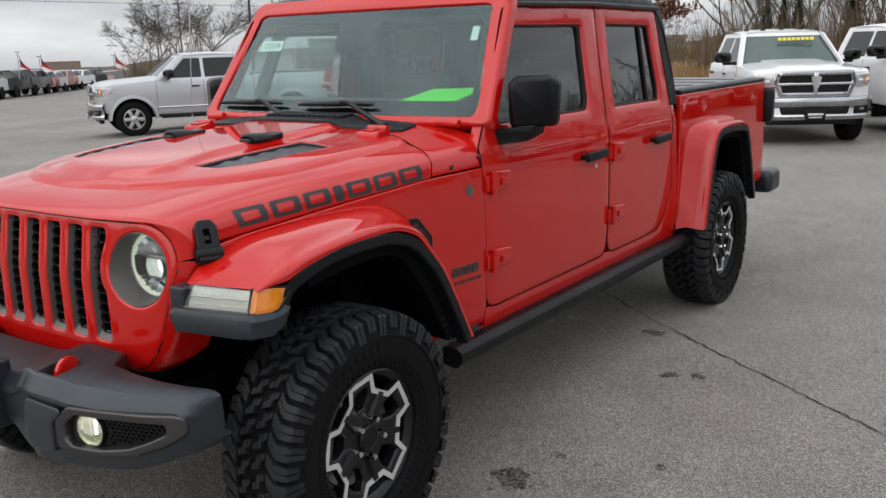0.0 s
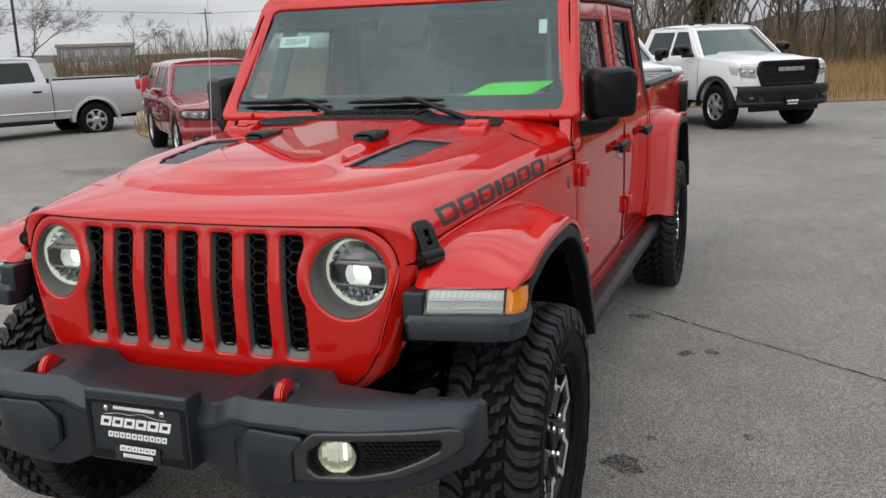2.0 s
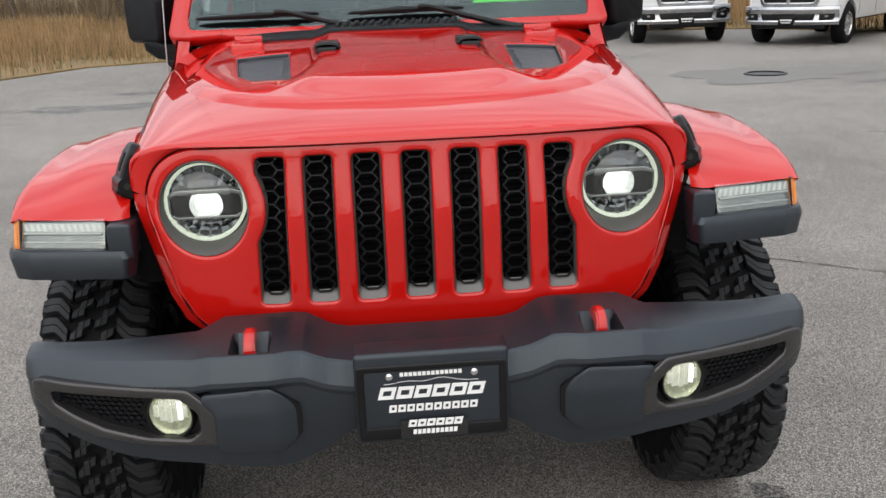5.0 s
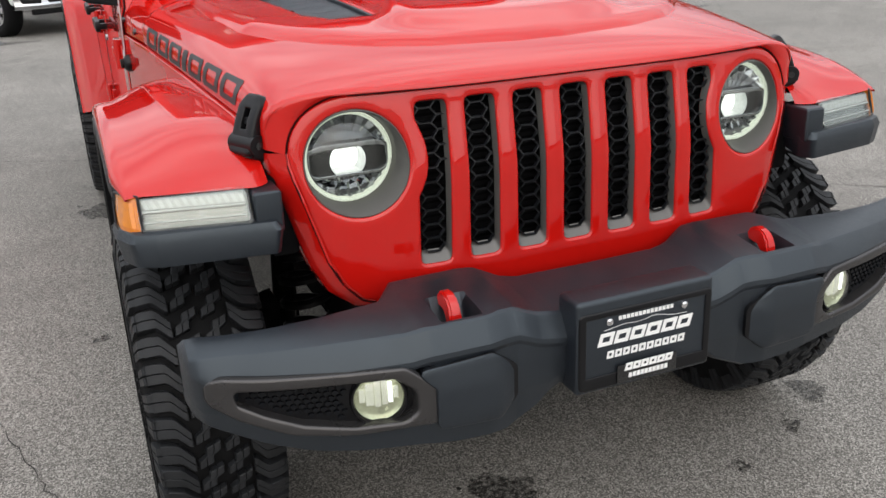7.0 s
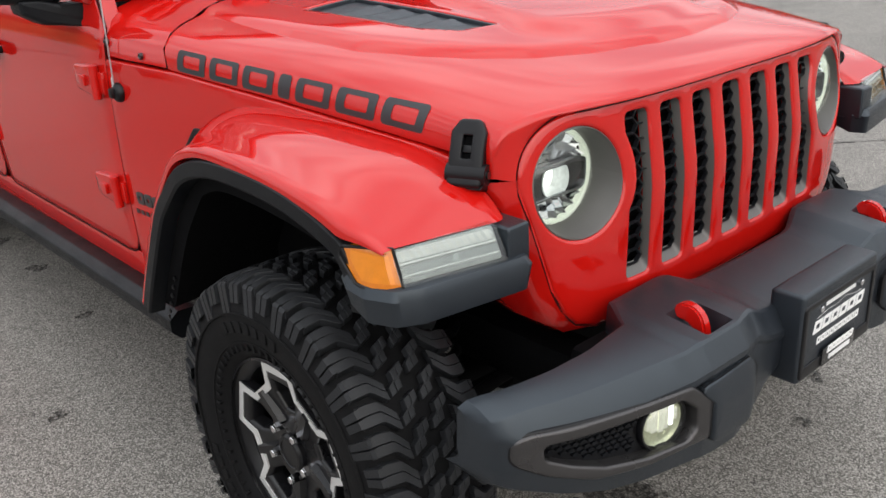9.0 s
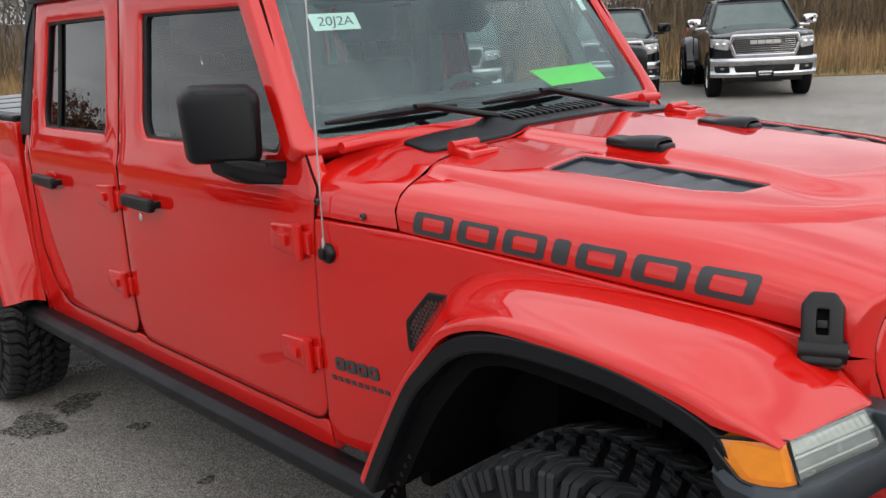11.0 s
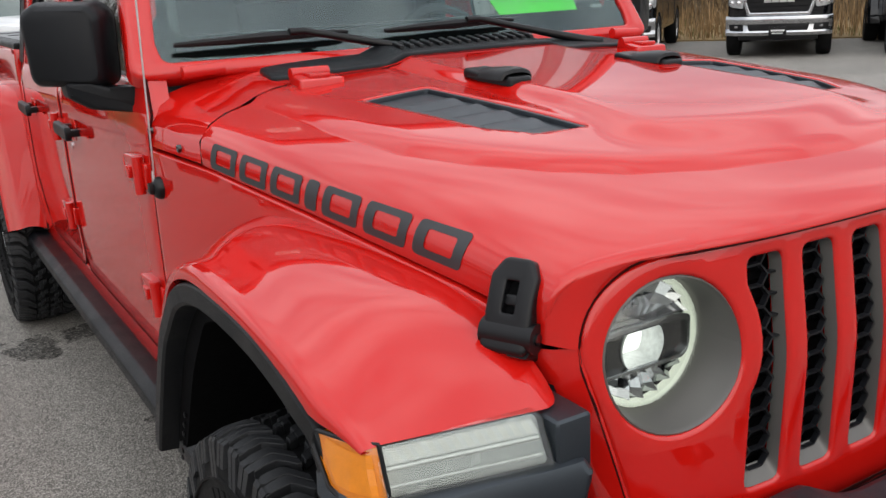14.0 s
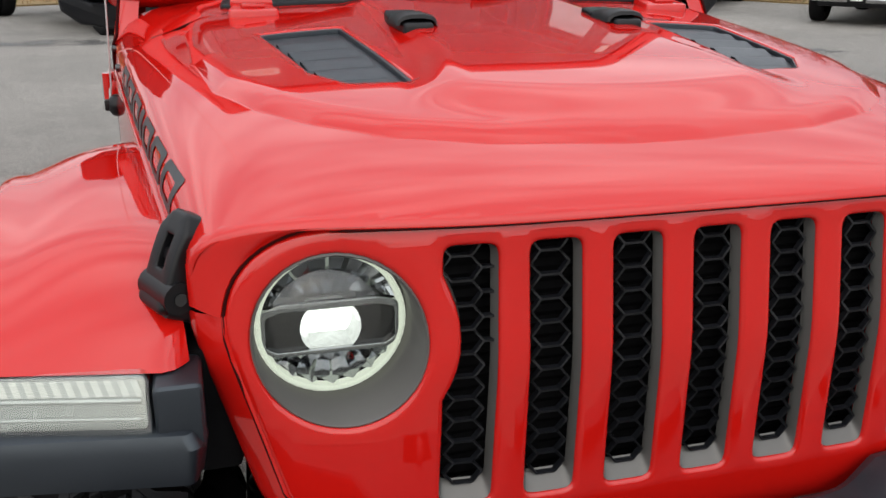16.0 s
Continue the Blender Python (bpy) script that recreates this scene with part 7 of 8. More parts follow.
def grow_tree(seed, height, depth=6, spread=0.62, trunk=0.25):
    """A bare tree: vertices and faces of its trunk with limbs, and of its twigs."""
    r = random.Random(seed)
    tv, tf, wv, wf = [], [], [], []

    def branch(p, d, length, rad, level):
        seg = 3 if level < 3 else 2
        for i in range(seg):
            d = (d + Vector((r.gauss(0, 0.13), r.gauss(0, 0.13), r.gauss(0.03, 0.08)))).normalized()
            q = p + d * length / seg
            r1 = rad * (1 - 0.32 / seg)
            if level < 3:
                limb(tv, tf, p, q, rad, r1, 6 if level < 2 else 4)
            else:
                limb(wv, wf, p, q, rad, r1, 3)
            p, rad = q, r1
            if level > 0 and level < depth and r.random() < 0.45:
                side(p, d, length * 0.55, rad * 0.55, level + 1)
        if level < depth:
            for _ in range(2 if r.random() < 0.6 else 3):
                side(p, d, length * r.uniform(0.62, 0.82), rad * 0.72, level + 1)

    def side(p, d, length, rad, level):
        a = Vector((r.gauss(0, 1), r.gauss(0, 1), r.gauss(0, 0.6)))
        nd = (d + a * spread * 0.62).normalized()
        branch(p, nd, length, max(rad, 0.007), level)

    branch(Vector((0, 0, 0)), Vector((r.gauss(0, 0.04), r.gauss(0, 0.04), 1)).normalized(), height * 0.27, trunk, 0)
    return tv, tf, wv, wf


def mesh_of(name, v, f):
    me = bpy.data.meshes.new(name)
    me.from_pydata(v, [], f)
    return me


tree_meshes = []
for k in range(4):
    tv, tf, wv, wf = grow_tree(20 + k, 8.0, 6, 0.62 + 0.05 * k, 0.085)
    tree_meshes.append((mesh_of("trunk", tv, tf), mesh_of("branches", wv, wf)))


def bare_tree(x, y, scale, kind, turn, label="bare leafless tree with a wide twiggy crown"):
    t = thing("bare_tree", label, "tree", "bare trees", at=Matrix.Translation((x, y, fall(x, y))) @ Matrix.Rotation(radians(turn), 4, "Z") @ Matrix.Scale(scale, 4))
    part("trunk", tree_meshes[kind][0], BARK, t)
    part("crown", tree_meshes[kind][1], TWIG, t)
    return t


def at_bearing(deg, dist, ex=1.5, ey=-2.3):
    return ex + dist * math.sin(radians(deg)), ey + dist * math.cos(radians(deg))


for i, (az, dist, sc) in enumerate(((-52.6, 82, 0.95), (-51.8, 90, 1.1), (-51.0, 80, 1.1), (-50.4, 92, 1.2), (-49.8, 84, 1.25), (-49.2, 96, 1.2), (-48.6, 82, 1.2), (-48.0, 90, 1.15), (-47.5, 82, 0.9), (-51.3, 97, 1.2), (-44.9, 78, 1.15), (-39.0, 70, 0.80), (-36.0, 76, 0.62), (-33.0, 90, 0.6), (-31.5, 95, 0.7), (-29.4, 62, 0.8), (-26.5, 80, 0.5),
                                    (-22.0, 70, 0.9), (-20.6, 75, 0.8), (-6.0, 40, 1.2), (-2.4, 44, 1.2), (3.0, 46, 1.3), (7.0, 50, 1.2), (14, 42, 1.3), (27, 46, 1.2), (46, 36, 1.1), (55, 34, 1.2), (60, 38, 1.2), (64, 35, 1.0))):
    x, y = at_bearing(az, dist)
    bare_tree(x, y, sc, i % 4, i * 77)
# one oak that keeps its brown leaves
x, y = at_bearing(-21.4, 56)
oak = bare_tree(x, y, 0.85, 2, 130, "oak holding dead russet-brown leaves")
r = random.Random(9)
v, f = [], []
src = tree_meshes[2][1].vertices
for k in range(2600):
    c = Vector(src[r.randrange(len(src))].co) + Vector((r.gauss(0, 0.15), r.gauss(0, 0.15), r.gauss(0, 0.15)))
    a, b = Vector((r.gauss(0, 1), r.gauss(0, 1), r.gauss(0, 1))).normalized() * 0.13, Vector((r.gauss(0, 1), r.gauss(0, 1), r.gauss(0, 1))).normalized() * 0.10
    i = len(v)
    v += [tuple(c - a), tuple(c + b), tuple(c + a), tuple(c - b)]
    f.append((i, i + 1, i + 2, i + 3))
part("leaves", mesh_of("leaves", v, f), LEAFY, oak, "dead brown leaves")


def conifer(x, y, h, seed):
    r = random.Random(seed)
    t = thing("conifer", "dark green conifer at the edge of the wood", "tree", "conifers", at=Matrix.Translation((x, y, 0)))
    bm = bmesh.new()
    tube(bm, [Vector((0, 0, 0)), Vector((0, 0, h))], [0.16, 0.02], 8)
    part("trunk", bm, BARK, t)
    v, f = [], []
    for k in range(900):
        z = h * (0.08 + 0.92 * r.random() ** 0.8)
        reach = (h - z) * 0.27 * r.uniform(0.5, 1.1) + 0.08
        a = r.uniform(0, 6.28)
        c = Vector((math.cos(a) * reach, math.sin(a) * reach, z - reach * 0.25))
        w = Vector((-math.sin(a), math.cos(a), 0)) * (0.10 + reach * 0.16)
        i = len(v)
        v += [(0, 0, z), tuple(c * 0.6 + Vector((0, 0, z * 0.4)) + w), tuple(c), tuple(c * 0.6 + Vector((0, 0, z * 0.4)) - w)]
        f.append((i, i + 1, i + 2, i + 3))
    part("needles", mesh_of("needles", v, f), NEEDLE, t)


for k, (az, dist, h) in enumerate(((-14.2, 48, 3.6), (-13.3, 47, 3.4), (-12.6, 50, 3.8), (-9.6, 46, 4.4), (-4.5, 52, 6.5))):
    x, y = at_bearing(az, dist)
    conifer(x, y, h, 40 + k)

# far woods: many simple bare trees in one object, with brush at their foot
v, f = [], []
r = random.Random(31)
small = [grow_tree(60 + k, 8.0, 4, 0.5, 0.075) for k in range(3)]
for k in range(640):
    az = r.uniform(-17, 72) if k < 480 else r.uniform(185, 285)
    x, y = at_bearing(az, r.uniform(44, 95) if az < 30 or az > 90 else r.uniform(34, 80))
    tv, tf, wv, wf = small[k % 3]
    m = Matrix.Translation((x, y, 0)) @ Matrix.Rotation(r.uniform(0, 6.28), 4, "Z") @ Matrix.Scale(r.uniform(0.7, 1.35), 4)
    for vv, ff in ((tv, tf), (wv, wf)):
        i = len(v)
        v += [tuple(m @ Vector(p)) for p in vv]
        f += [tuple(i + q for q in face) for face in ff]
tagged(part("far_woods", mesh_of("far_woods", v, f), TWIG), "grey-brown leafless woods behind the field", "woods", kind="stuff")
v, f = [], []
for k in range(44000):
    az = r.uniform(-18, 75) if k < 34000 else (r.uniform(-43, -18) if k < 41000 else r.uniform(-53.0, -47.8))
    x, y = at_bearing(az, (r.uniform(38, 75) if az < 28 else r.uniform(26, 60)) if az > -18 else r.uniform(60, 110))
    h = r.uniform(0.8, 3.4) * (0.7 + 0.5 * math.sin(x * 0.31) * math.sin(y * 0.27)) * ((1.0 if az < 32 else 1.2) if k < 41000 else r.uniform(0.6, 1.25))
    w = r.uniform(0.012, 0.03)
    a = r.uniform(0, 6.28)
    lx, ly = r.gauss(0, 0.22) * h, r.gauss(0, 0.22) * h
    dx, dy = math.cos(a) * w, math.sin(a) * w
    i = len(v)
    g = fall(x, y)
    v += [(x - dx, y - dy, g), (x + dx, y + dy, g), (x + lx + dx * 0.4, y + ly + dy * 0.4, g + h), (x + lx - dx * 0.4, y + ly - dy * 0.4, g + h)]
    f.append((i, i + 1, i + 2, i + 3))
tagged(part("brush", mesh_of("brush", v, f), BRUSH), "russet-brown brush and saplings before the woods", "brush", kind="stuff")
# distant wooded rise all round
bm = bmesh.new()
rows = [[], []]
for k in range(361):
    a = radians(k)
    h = 5.0 + 2.2 * math.sin(a * 5) + 1.3 * math.sin(a * 13 + 1) + 0.8 * math.sin(a * 41) + 0.5 * math.sin(a * 97 + 2)
    h *= 1.6 if not (-62 < ((k + 180) % 360 - 180) < -18) else 0.55
    rr = 430 + 30 * math.sin(a * 3)
    g = fall(rr * math.sin(a), rr * math.cos(a))
    rows[0].append(Vector((rr * math.sin(a), rr * math.cos(a), g - 0.5)))
    rows[1].append(Vector((rr * 1.05 * math.sin(a), rr * 1.05 * math.cos(a), g + h)))
grid(bm, rows)
tagged(part("backdrop", bm, mat("distant_wood", (0.085, 0.072, 0.062), 0.95, vary=0.5, scale=0.05, fine=0.6)), "distant low wooded rise on the horizon", "backdrop", kind="structure")

# ---- parked vehicles ----
CAR_GLASS = mat("dark_car_glass", (0.012, 0.015, 0.016), 0.06, vary=0.1, spec=0.35)
PALE_GLASS = mat("grey_green_windscreen", (0.065, 0.095, 0.088), 0.07, vary=0.15, spec=0.6)
WHITE_PAINT = mat("white_paint", (0.72, 0.73, 0.74), 0.3, vary=0.02, coat=0.8, rough_vary=0.01)
SILVER_PAINT = mat("silver_paint", (0.50, 0.51, 0.53), 0.3, 0.5, vary=0.02, coat=0.8, rough_vary=0.01)
BLACK_PAINT = mat("black_paint", (0.004, 0.0045, 0.006), 0.1, spec=0.25, vary=0.05, coat=0.5)
MAROON_PAINT = mat("dark_red_paint", (0.26, 0.012, 0.022), 0.25, vary=0.05, coat=1.0)
LAMP = mat("clear_headlamp", (0.50, 0.51, 0.52), 0.12, 0.5, vary=0.3, scale=20, fine=90, coat=0.7)
DIM_LAMP = mat("smoked_lamp", (0.16, 0.16, 0.165), 0.12, 0.4, vary=0.4, scale=20, fine=60, coat=0.8)
ORANGE = mat("orange_marker", (0.75, 0.22, 0.02), 0.3, vary=0.1)
ALLOY = mat("alloy_wheel", (0.52, 0.52, 0.53), 0.28, 0.8, vary=0.1)
TRIM_GREY = mat("dark_grey_trim", (0.012, 0.013, 0.015), 0.5, spec=0.3, vary=0.15)
# chrome with a darkened colour, standing in for dark ground reflections
FLEET_CHROME = mat("reflection_darkened_chrome", (0.50, 0.51, 0.53), 0.14, 1.0, vary=0.12, scale=3, fine=60)
YELLOW_PRINT = mat("yellow_print", (0.65, 0.55, 0.02), 0.5, vary=0.05)

bm = bmesh.new()
revolve(bm, [(0.235, 0.085), (0.26, 0.125), (0.33, 0.140), (0.385, 0.125), (0.405, 0.10), (0.410, 0.0), (0.405, -0.10), (0.385, -0.125), (0.33, -0.14), (0.235, -0.10)], 40)
BG_TYRE = finish(bm, "tyre")
bm = bmesh.new()
revolve(bm, [(0.245, 0.115), (0.232, 0.118), (0.222, 0.10), (0.215, 0.06)], 40)
for k in range(6):
    a = radians(60 * k)
    m_ = Matrix.Rotation(a, 4, "X")
    box(bm, (0.075, 0.05, -0.042), (0.108, 0.228, 0.042), 0.012, 2, m_)
revolve(bm, [(0.085, 0.08), (0.085, 0.115), (0.06, 0.128), (0.0, 0.130)], 24)
BG_RIM = finish(bm, "rim")
bm = bmesh.new()
revolve(bm, [(0.226, 0.055), (0.0, 0.05)], 32)
BG_DISC = finish(bm, "wheel_back")


def bg_wheel(parent, x, y, side, rim=ALLOY, size=1.0, z=0.0):
    w = part("wheel", BG_TYRE, RUBBER, parent)
    w.matrix_local = Matrix.Translation((x, y, 0.405 * size + z)) @ Matrix.Rotation(0 if side > 0 else math.pi, 4, "Z") @ Matrix.Scale(size, 4)
    me = BG_RIM.copy()
    part("rim", me, rim, w)
    part("wheel_back", BG_DISC, SATIN, w)
    return w


def plate_on(parent, y, z, text=WHITE_PRINT):
    bm = bmesh.new()
    box(bm, (-0.16, y - 0.012, z - 0.085), (0.16, y, z + 0.085), 0.004)
    p = part("dealer_plate", bm, SATIN, parent, "black dealer plate with white print")
    bm = bmesh.new()
    bars(bm, lambda u, v, d: Vector((u, y - 0.014 + d, z + v)), -0.12, 0.0, 0.24, 0.032, 6, 0.006, 0.2)
    part("print", bm, text, p)
    bm = bmesh.new()
    bars(bm, lambda u, v, d: Vector((u, y - 0.014 + d, z + v)), -0.10, -0.045, 0.20, 0.02, 9, 0.0, 0.3)
    part("lower_print", bm, text, p)


def vehicle(name, label, category, paint, at, heading, kind="pickup", bumper=FLEET_CHROME, grille_look="chrome", base=3.57, rear="bed", dual=False, rim=ALLOY, lights=False, flares=None, glass_front=PALE_GLASS, group="parked trucks", size=1.0, strip=False):
    """A parked vehicle. Its front axle stands over the spot at, its nose points along heading."""
    rz = math.degrees(math.atan2(heading[0], -heading[1]))
    t = thing(name, label, category, group, at=pose(at[0], at[1], fall(*at), 0, 0, rz) @ Matrix.Scale(size, 4))
    suv = kind == "suv"
    hw = 0.965 if not suv else 0.93
    sill, belt = (0.50, 1.28) if not suv else (0.36, 1.02)
    hood_f, hood_r = (1.20, 1.27) if not suv else (0.92, 1.03)
    nose_y = -0.82
    ar = 0.495 if not suv else 0.43
    wz = 0.40
    cab_end = 2.86 if not suv else base + 0.95
    roof_z = 1.89 if not suv else 1.63
    end = cab_end if rear in ("frame", "flatbed") else (base + 1.12 if not suv else base + 0.95)

    wy = 0.50 if not suv else 0.60

    def front(u):
        """How far the nose falls back towards its corners."""
        q = min(1.0, abs(u) / hw)
        return nose_y + 0.07 * q * q + 0.17 * q**5

    def sx(y, z):
        return hw - 0.10 * smooth(-y, 0.35, 0.90) - 0.05 * max(0, (z - 0.95) / 0.4) ** 2 - 0.05 * max(0, (0.75 - z) / 0.4) ** 2 - (0.04 * smooth(y, end - 0.3, end) if suv else 0)

    def arch(cy, y0, y1):
        out = []
        for k in range(15):
            a = math.pi - math.pi * k / 14
            out.append((cy + ar * math.cos(a), max(sill, wz + ar * math.sin(a))))
        return out

    ns = nose_y + 0.20
    lower = [(ns, sill + 0.12)] + arch(0, 0, 0) + ([] if rear in ("frame", "flatbed") else arch(base, 0, 0)) + [(end, sill + 0.05)]
    top_z = belt if suv else belt
    if rear == "bed":
        upper = [(end, 1.37), (cab_end + 0.02, 1.38), (cab_end, belt), (0.50, hood_r), (-0.50, hood_f), (ns, hood_f - 0.05)]
    else:
        upper = [(end, belt), (0.50, hood_r), (-0.50, hood_f), (ns, hood_f - 0.05)]
    for s in (-1, 1):
        part("body_side", sheet(lower + upper, [], lambda y, z, d: Vector((s * (sx(y, z) - d), y, z)), step=0.12, roll=0.015, depth=0.10), paint, t)
        # seams
        for y in ((0.56, 1.66) if not suv else (0.62, 1.68, 2.62)):
            bm = bmesh.new()
            tube(bm, [Vector((s * (sx(y, z) + 0.001), y, z)) for z in np.linspace(sill + 0.08, belt - 0.02, 6)], 0.005, 4)
            part("door_seam", bm, SATIN, t)
        if rear == "bed":
            bm = bmesh.new()
            tube(bm, [Vector((s * (sx(cab_end, z) + 0.001), cab_end + 0.01, z)) for z in np.linspace(sill + 0.05, 1.37, 6)], 0.012, 4)
            part("bed_seam", bm, SATIN, t)
        for y in ((1.46, 2.55) if not suv else (1.52, 2.46)):
            bm = bmesh.new()
            box(bm, (s * (sx(y, belt - 0.16) + 0.025) - 0.012, y - 0.10, belt - 0.18), (s * (sx(y, belt - 0.16) + 0.025) + 0.012, y + 0.09, belt - 0.14), 0.01)
            part("door_handle", bm, SATIN if paint is not MAROON_PAINT else paint, t)
        # greenhouse
        fin = roof_z - 0.06
        tail = cab_end - 0.06 if not suv else end - 0.05
        gh = [(wy + 0.02, belt - 0.02), (tail, belt - 0.02), (tail - (0.14 if not suv else 0.38), fin), (wy + 0.74, fin), (wy + 0.62, fin - 0.03)]
        w1 = rounded([(wy + 0.30, belt + 0.03), (1.64, belt + 0.03), (1.64, fin - 0.06), (wy + 0.76, fin - 0.06)], 0.04, 3)
        w2 = rounded([(1.70, belt + 0.03), (2.58, belt + 0.05), (2.50, fin - 0.06), (1.70, fin - 0.06)], 0.04, 3)
        wins = [w1, w2] + ([rounded([(2.70, belt + 0.05), (tail - 0.22, belt + 0.08), (tail - 0.42, fin - 0.08), (2.66, fin - 0.08)], 0.03, 3)] if suv else [])
        gfn = lambda y, z, d: Vector((s * (sx(y, belt) - 0.015 - 0.36 * (z - belt + 0.02) - d), y, z))
        part("cab_side", sheet(gh, wins, gfn, step=0.12, roll=0.02, depth=0.05, hole_roll=0.008, hole_depth=0.02), paint, t)
        for wn_ in wins:
            part("side_window", sheet(wn_, [], lambda y, z, d: gfn(y, z, d + 0.012), step=0.2, roll=0, depth=0), CAR_GLASS, t)
        # mirror
        bm = bmesh.new()
        mx = s * (hw + (0.17 if not suv else 0.11))
        mw = 0.150 if not suv else 0.095
        mh = 0.195 if not suv else 0.125
        rows = []
        for yy, g in ((0.74, 0.35), (0.75, 0.72), (0.79, 0.94), (0.85, 1.0), (0.89, 0.97), (0.90, 0.90)):
            rows.append([Vector((mx + mw * g * q[0], yy + 0.03 * s * q[0], belt + 0.05 + mh / 2 + mh / 2 * g * q[1])) for q in [(math.copysign(abs(math.cos(k * math.pi / 10)) ** 0.55, math.cos(k * math.pi / 10)), math.copysign(abs(math.sin(k * math.pi / 10)) ** 0.55, math.sin(k * math.pi / 10))) for k in range(20)] + [(1.0, 0.0)]])
        grid(bm, rows)
        bm.faces.new([bm.verts.new(p) for p in rows[-1][:20]])
        box(bm, (s * (hw - 0.08), 0.80, belt + 0.01), (mx, 0.87, belt + 0.07), 0.02)
        part("door_mirror", bm, CHROME if grille_look == "bright" else (SATIN if not suv else paint), t)
        if strip:
            bm = bmesh.new()
            tube(bm, [Vector((s * (sx(y, 0.66) + 0.004), y, 0.66)) for y in np.linspace(0.56, base - 0.56, 12)], 0.022, 6)
            part("side_strip", bm, CHROME, t, "chrome side strip")
            bm = bmesh.new()
            box(bm, (s * (hw - 0.12), 0.62, 0.40), (s * (hw + 0.04), 2.80, 0.47), 0.02)
            part("running_board", bm, SATIN, t)
        if flares:
            for cy in ((0,) if rear == "frame" else (0, base)):
                bm = bmesh.new()
                rows = []
                for k in range(15):
                    a = math.pi * k / 14
                    rows.append([Vector((s * x, cy + (ar + o) * math.cos(a), wz + (ar + o) * math.sin(a))) for x, o in ((hw - 0.10, 0.09), (hw + 0.035, 0.07), (hw + 0.045, 0.0), (hw - 0.05, -0.01))])
                grid(bm, rows)
                part("fender_flare", bm, flares, t)
        lx = hw - 0.17
        bg_wheel(t, s * (hw - 0.13), 0, s, rim)
        if dual:
            bg_wheel(t, s * (hw + 0.08), base, s, rim)
            bg_wheel(t, s * (hw - 0.22), base, s, rim)
            if rear == "bed":
                bm = bmesh.new()
                rows = []
                for k in range(15):
                    a = math.pi * k / 14
                    rows.append([Vector((s * x, base + rr * math.cos(a) * 1.1, wz + rr * math.sin(a))) for x, rr in ((hw - 0.05, 0.72), (hw + 0.14, 0.68), (hw + 0.20, 0.58), (hw + 0.20, 0.50), (hw, 0.48))])
                grid(bm, rows)
                part("dual_wheel_fender", bm, paint, t)
        else:
            bg_wheel(t, s * (hw - 0.13), base, s, rim)
        # headlamp
        h0, h1 = (0.93, 1.14) if not suv else (0.735, 0.865)
        u0 = 0.655 if not suv else 0.525
        bm = bmesh.new()
        sheet(rounded([(u0, h0), (0.89, h0 + 0.04), (0.925 if not suv else 0.90, h1), (u0, h1 - 0.015)], 0.035, 3), [], lambda u, v, d: Vector((s * u, front(u) - 0.014 + d, v)), step=0.05, roll=0.008, depth=0.06, bm=bm)
        hl = part("headlight", bm, LAMP if not suv else DIM_LAMP, t, "clear headlight")
        bm = bmesh.new()
        sheet(rounded([(ns + 0.015, h0 + 0.045), (ns + 0.15, h0 + 0.075), (ns + (0.23 if not suv else 0.16), h1 - 0.01), (ns + 0.015, h1)], 0.025, 3), [], lambda y, z, d: Vector((s * (sx(y, z) + 0.008 - d), y, z)), step=0.05, roll=0.006, depth=0.03, bm=bm)
        part("lamp_side", bm, LAMP if not suv else DIM_LAMP, hl)
        for k in range(2):
            bm = bmesh.new()
            cu = u0 + 0.08 + k * 0.12
            revolve(bm, [(0.045, 0.0), (0.04, 0.012), (0.0, 0.016)], 16, Matrix.Translation((s * cu, front(cu) - 0.02, (h0 + h1) / 2)) @ Matrix.Rotation(radians(-90), 4, "Z"))
            part("lamp_bulb", bm, CHROME, hl)
        bm = bmesh.new()
        sheet(rounded([(0.835, h0 + 0.05), (0.885, h0 + 0.06), (0.890, h1 - 0.02), (0.840, h1 - 0.03)], 0.01, 2), [], lambda u, v, d: Vector((s * u, front(u) - 0.026 + d, v)), step=0.05, roll=0.004, depth=0.02, bm=bm)
        part("turn_signal", bm, ORANGE if grille_look == "chrome" else LAMP, hl)
    # hood
    bm = bmesh.new()
    rows = []
    for k in range(11):
        y = nose_y + 0.01 + (0.72 - nose_y) * k / 10
        zt = lerp(y, [(nose_y, hood_f - 0.05), (nose_y + 0.10, hood_f + 0.02), (-0.4, hood_f + 0.04), (0.72, hood_r + 0.05)])
        row = []
        for j in range(17):
            q = -1 + 2 * j / 16
            e = sx(max(y, ns), hood_f) - 0.005
            row.append(Vector((q * e, y + (0.07 * q * q + 0.17 * abs(q) ** 5) * (1 - k / 10) ** 2, zt + 0.035 * (1 - q * q) - 0.03 * abs(q) ** 6 + 0.03 * smooth(0.55 - abs(q), -0.08, 0.08) * smooth(y, nose_y, -0.3))))
        rows.append(row)
    grid(bm, rows)
    part("hood", bm, paint, t, sharp=60)
    # windscreen, roof, back
    def shield(u, v, d):
        return Vector((u * (hw - 0.05 - 0.36 * (v - belt)), wy + (v - belt) * 1.18 + 0.10 * u * u + d, v))
    ws = rounded([(-0.93, belt + 0.02), (0.93, belt + 0.02), (0.91, roof_z - 0.10), (-0.91, roof_z - 0.10)], 0.04, 3)
    part("windscreen_frame", sheet([(-1.0, belt - 0.03), (1.0, belt - 0.03), (1.0, roof_z - 0.05), (-1.0, roof_z - 0.05)], [ws], shield, step=0.12, roll=0.01, depth=0.04), paint, t)
    part("windscreen", sheet(ws, [], lambda u, v, d: shield(u, v, d + 0.01), step=0.12, roll=0, depth=0), glass_front, t)
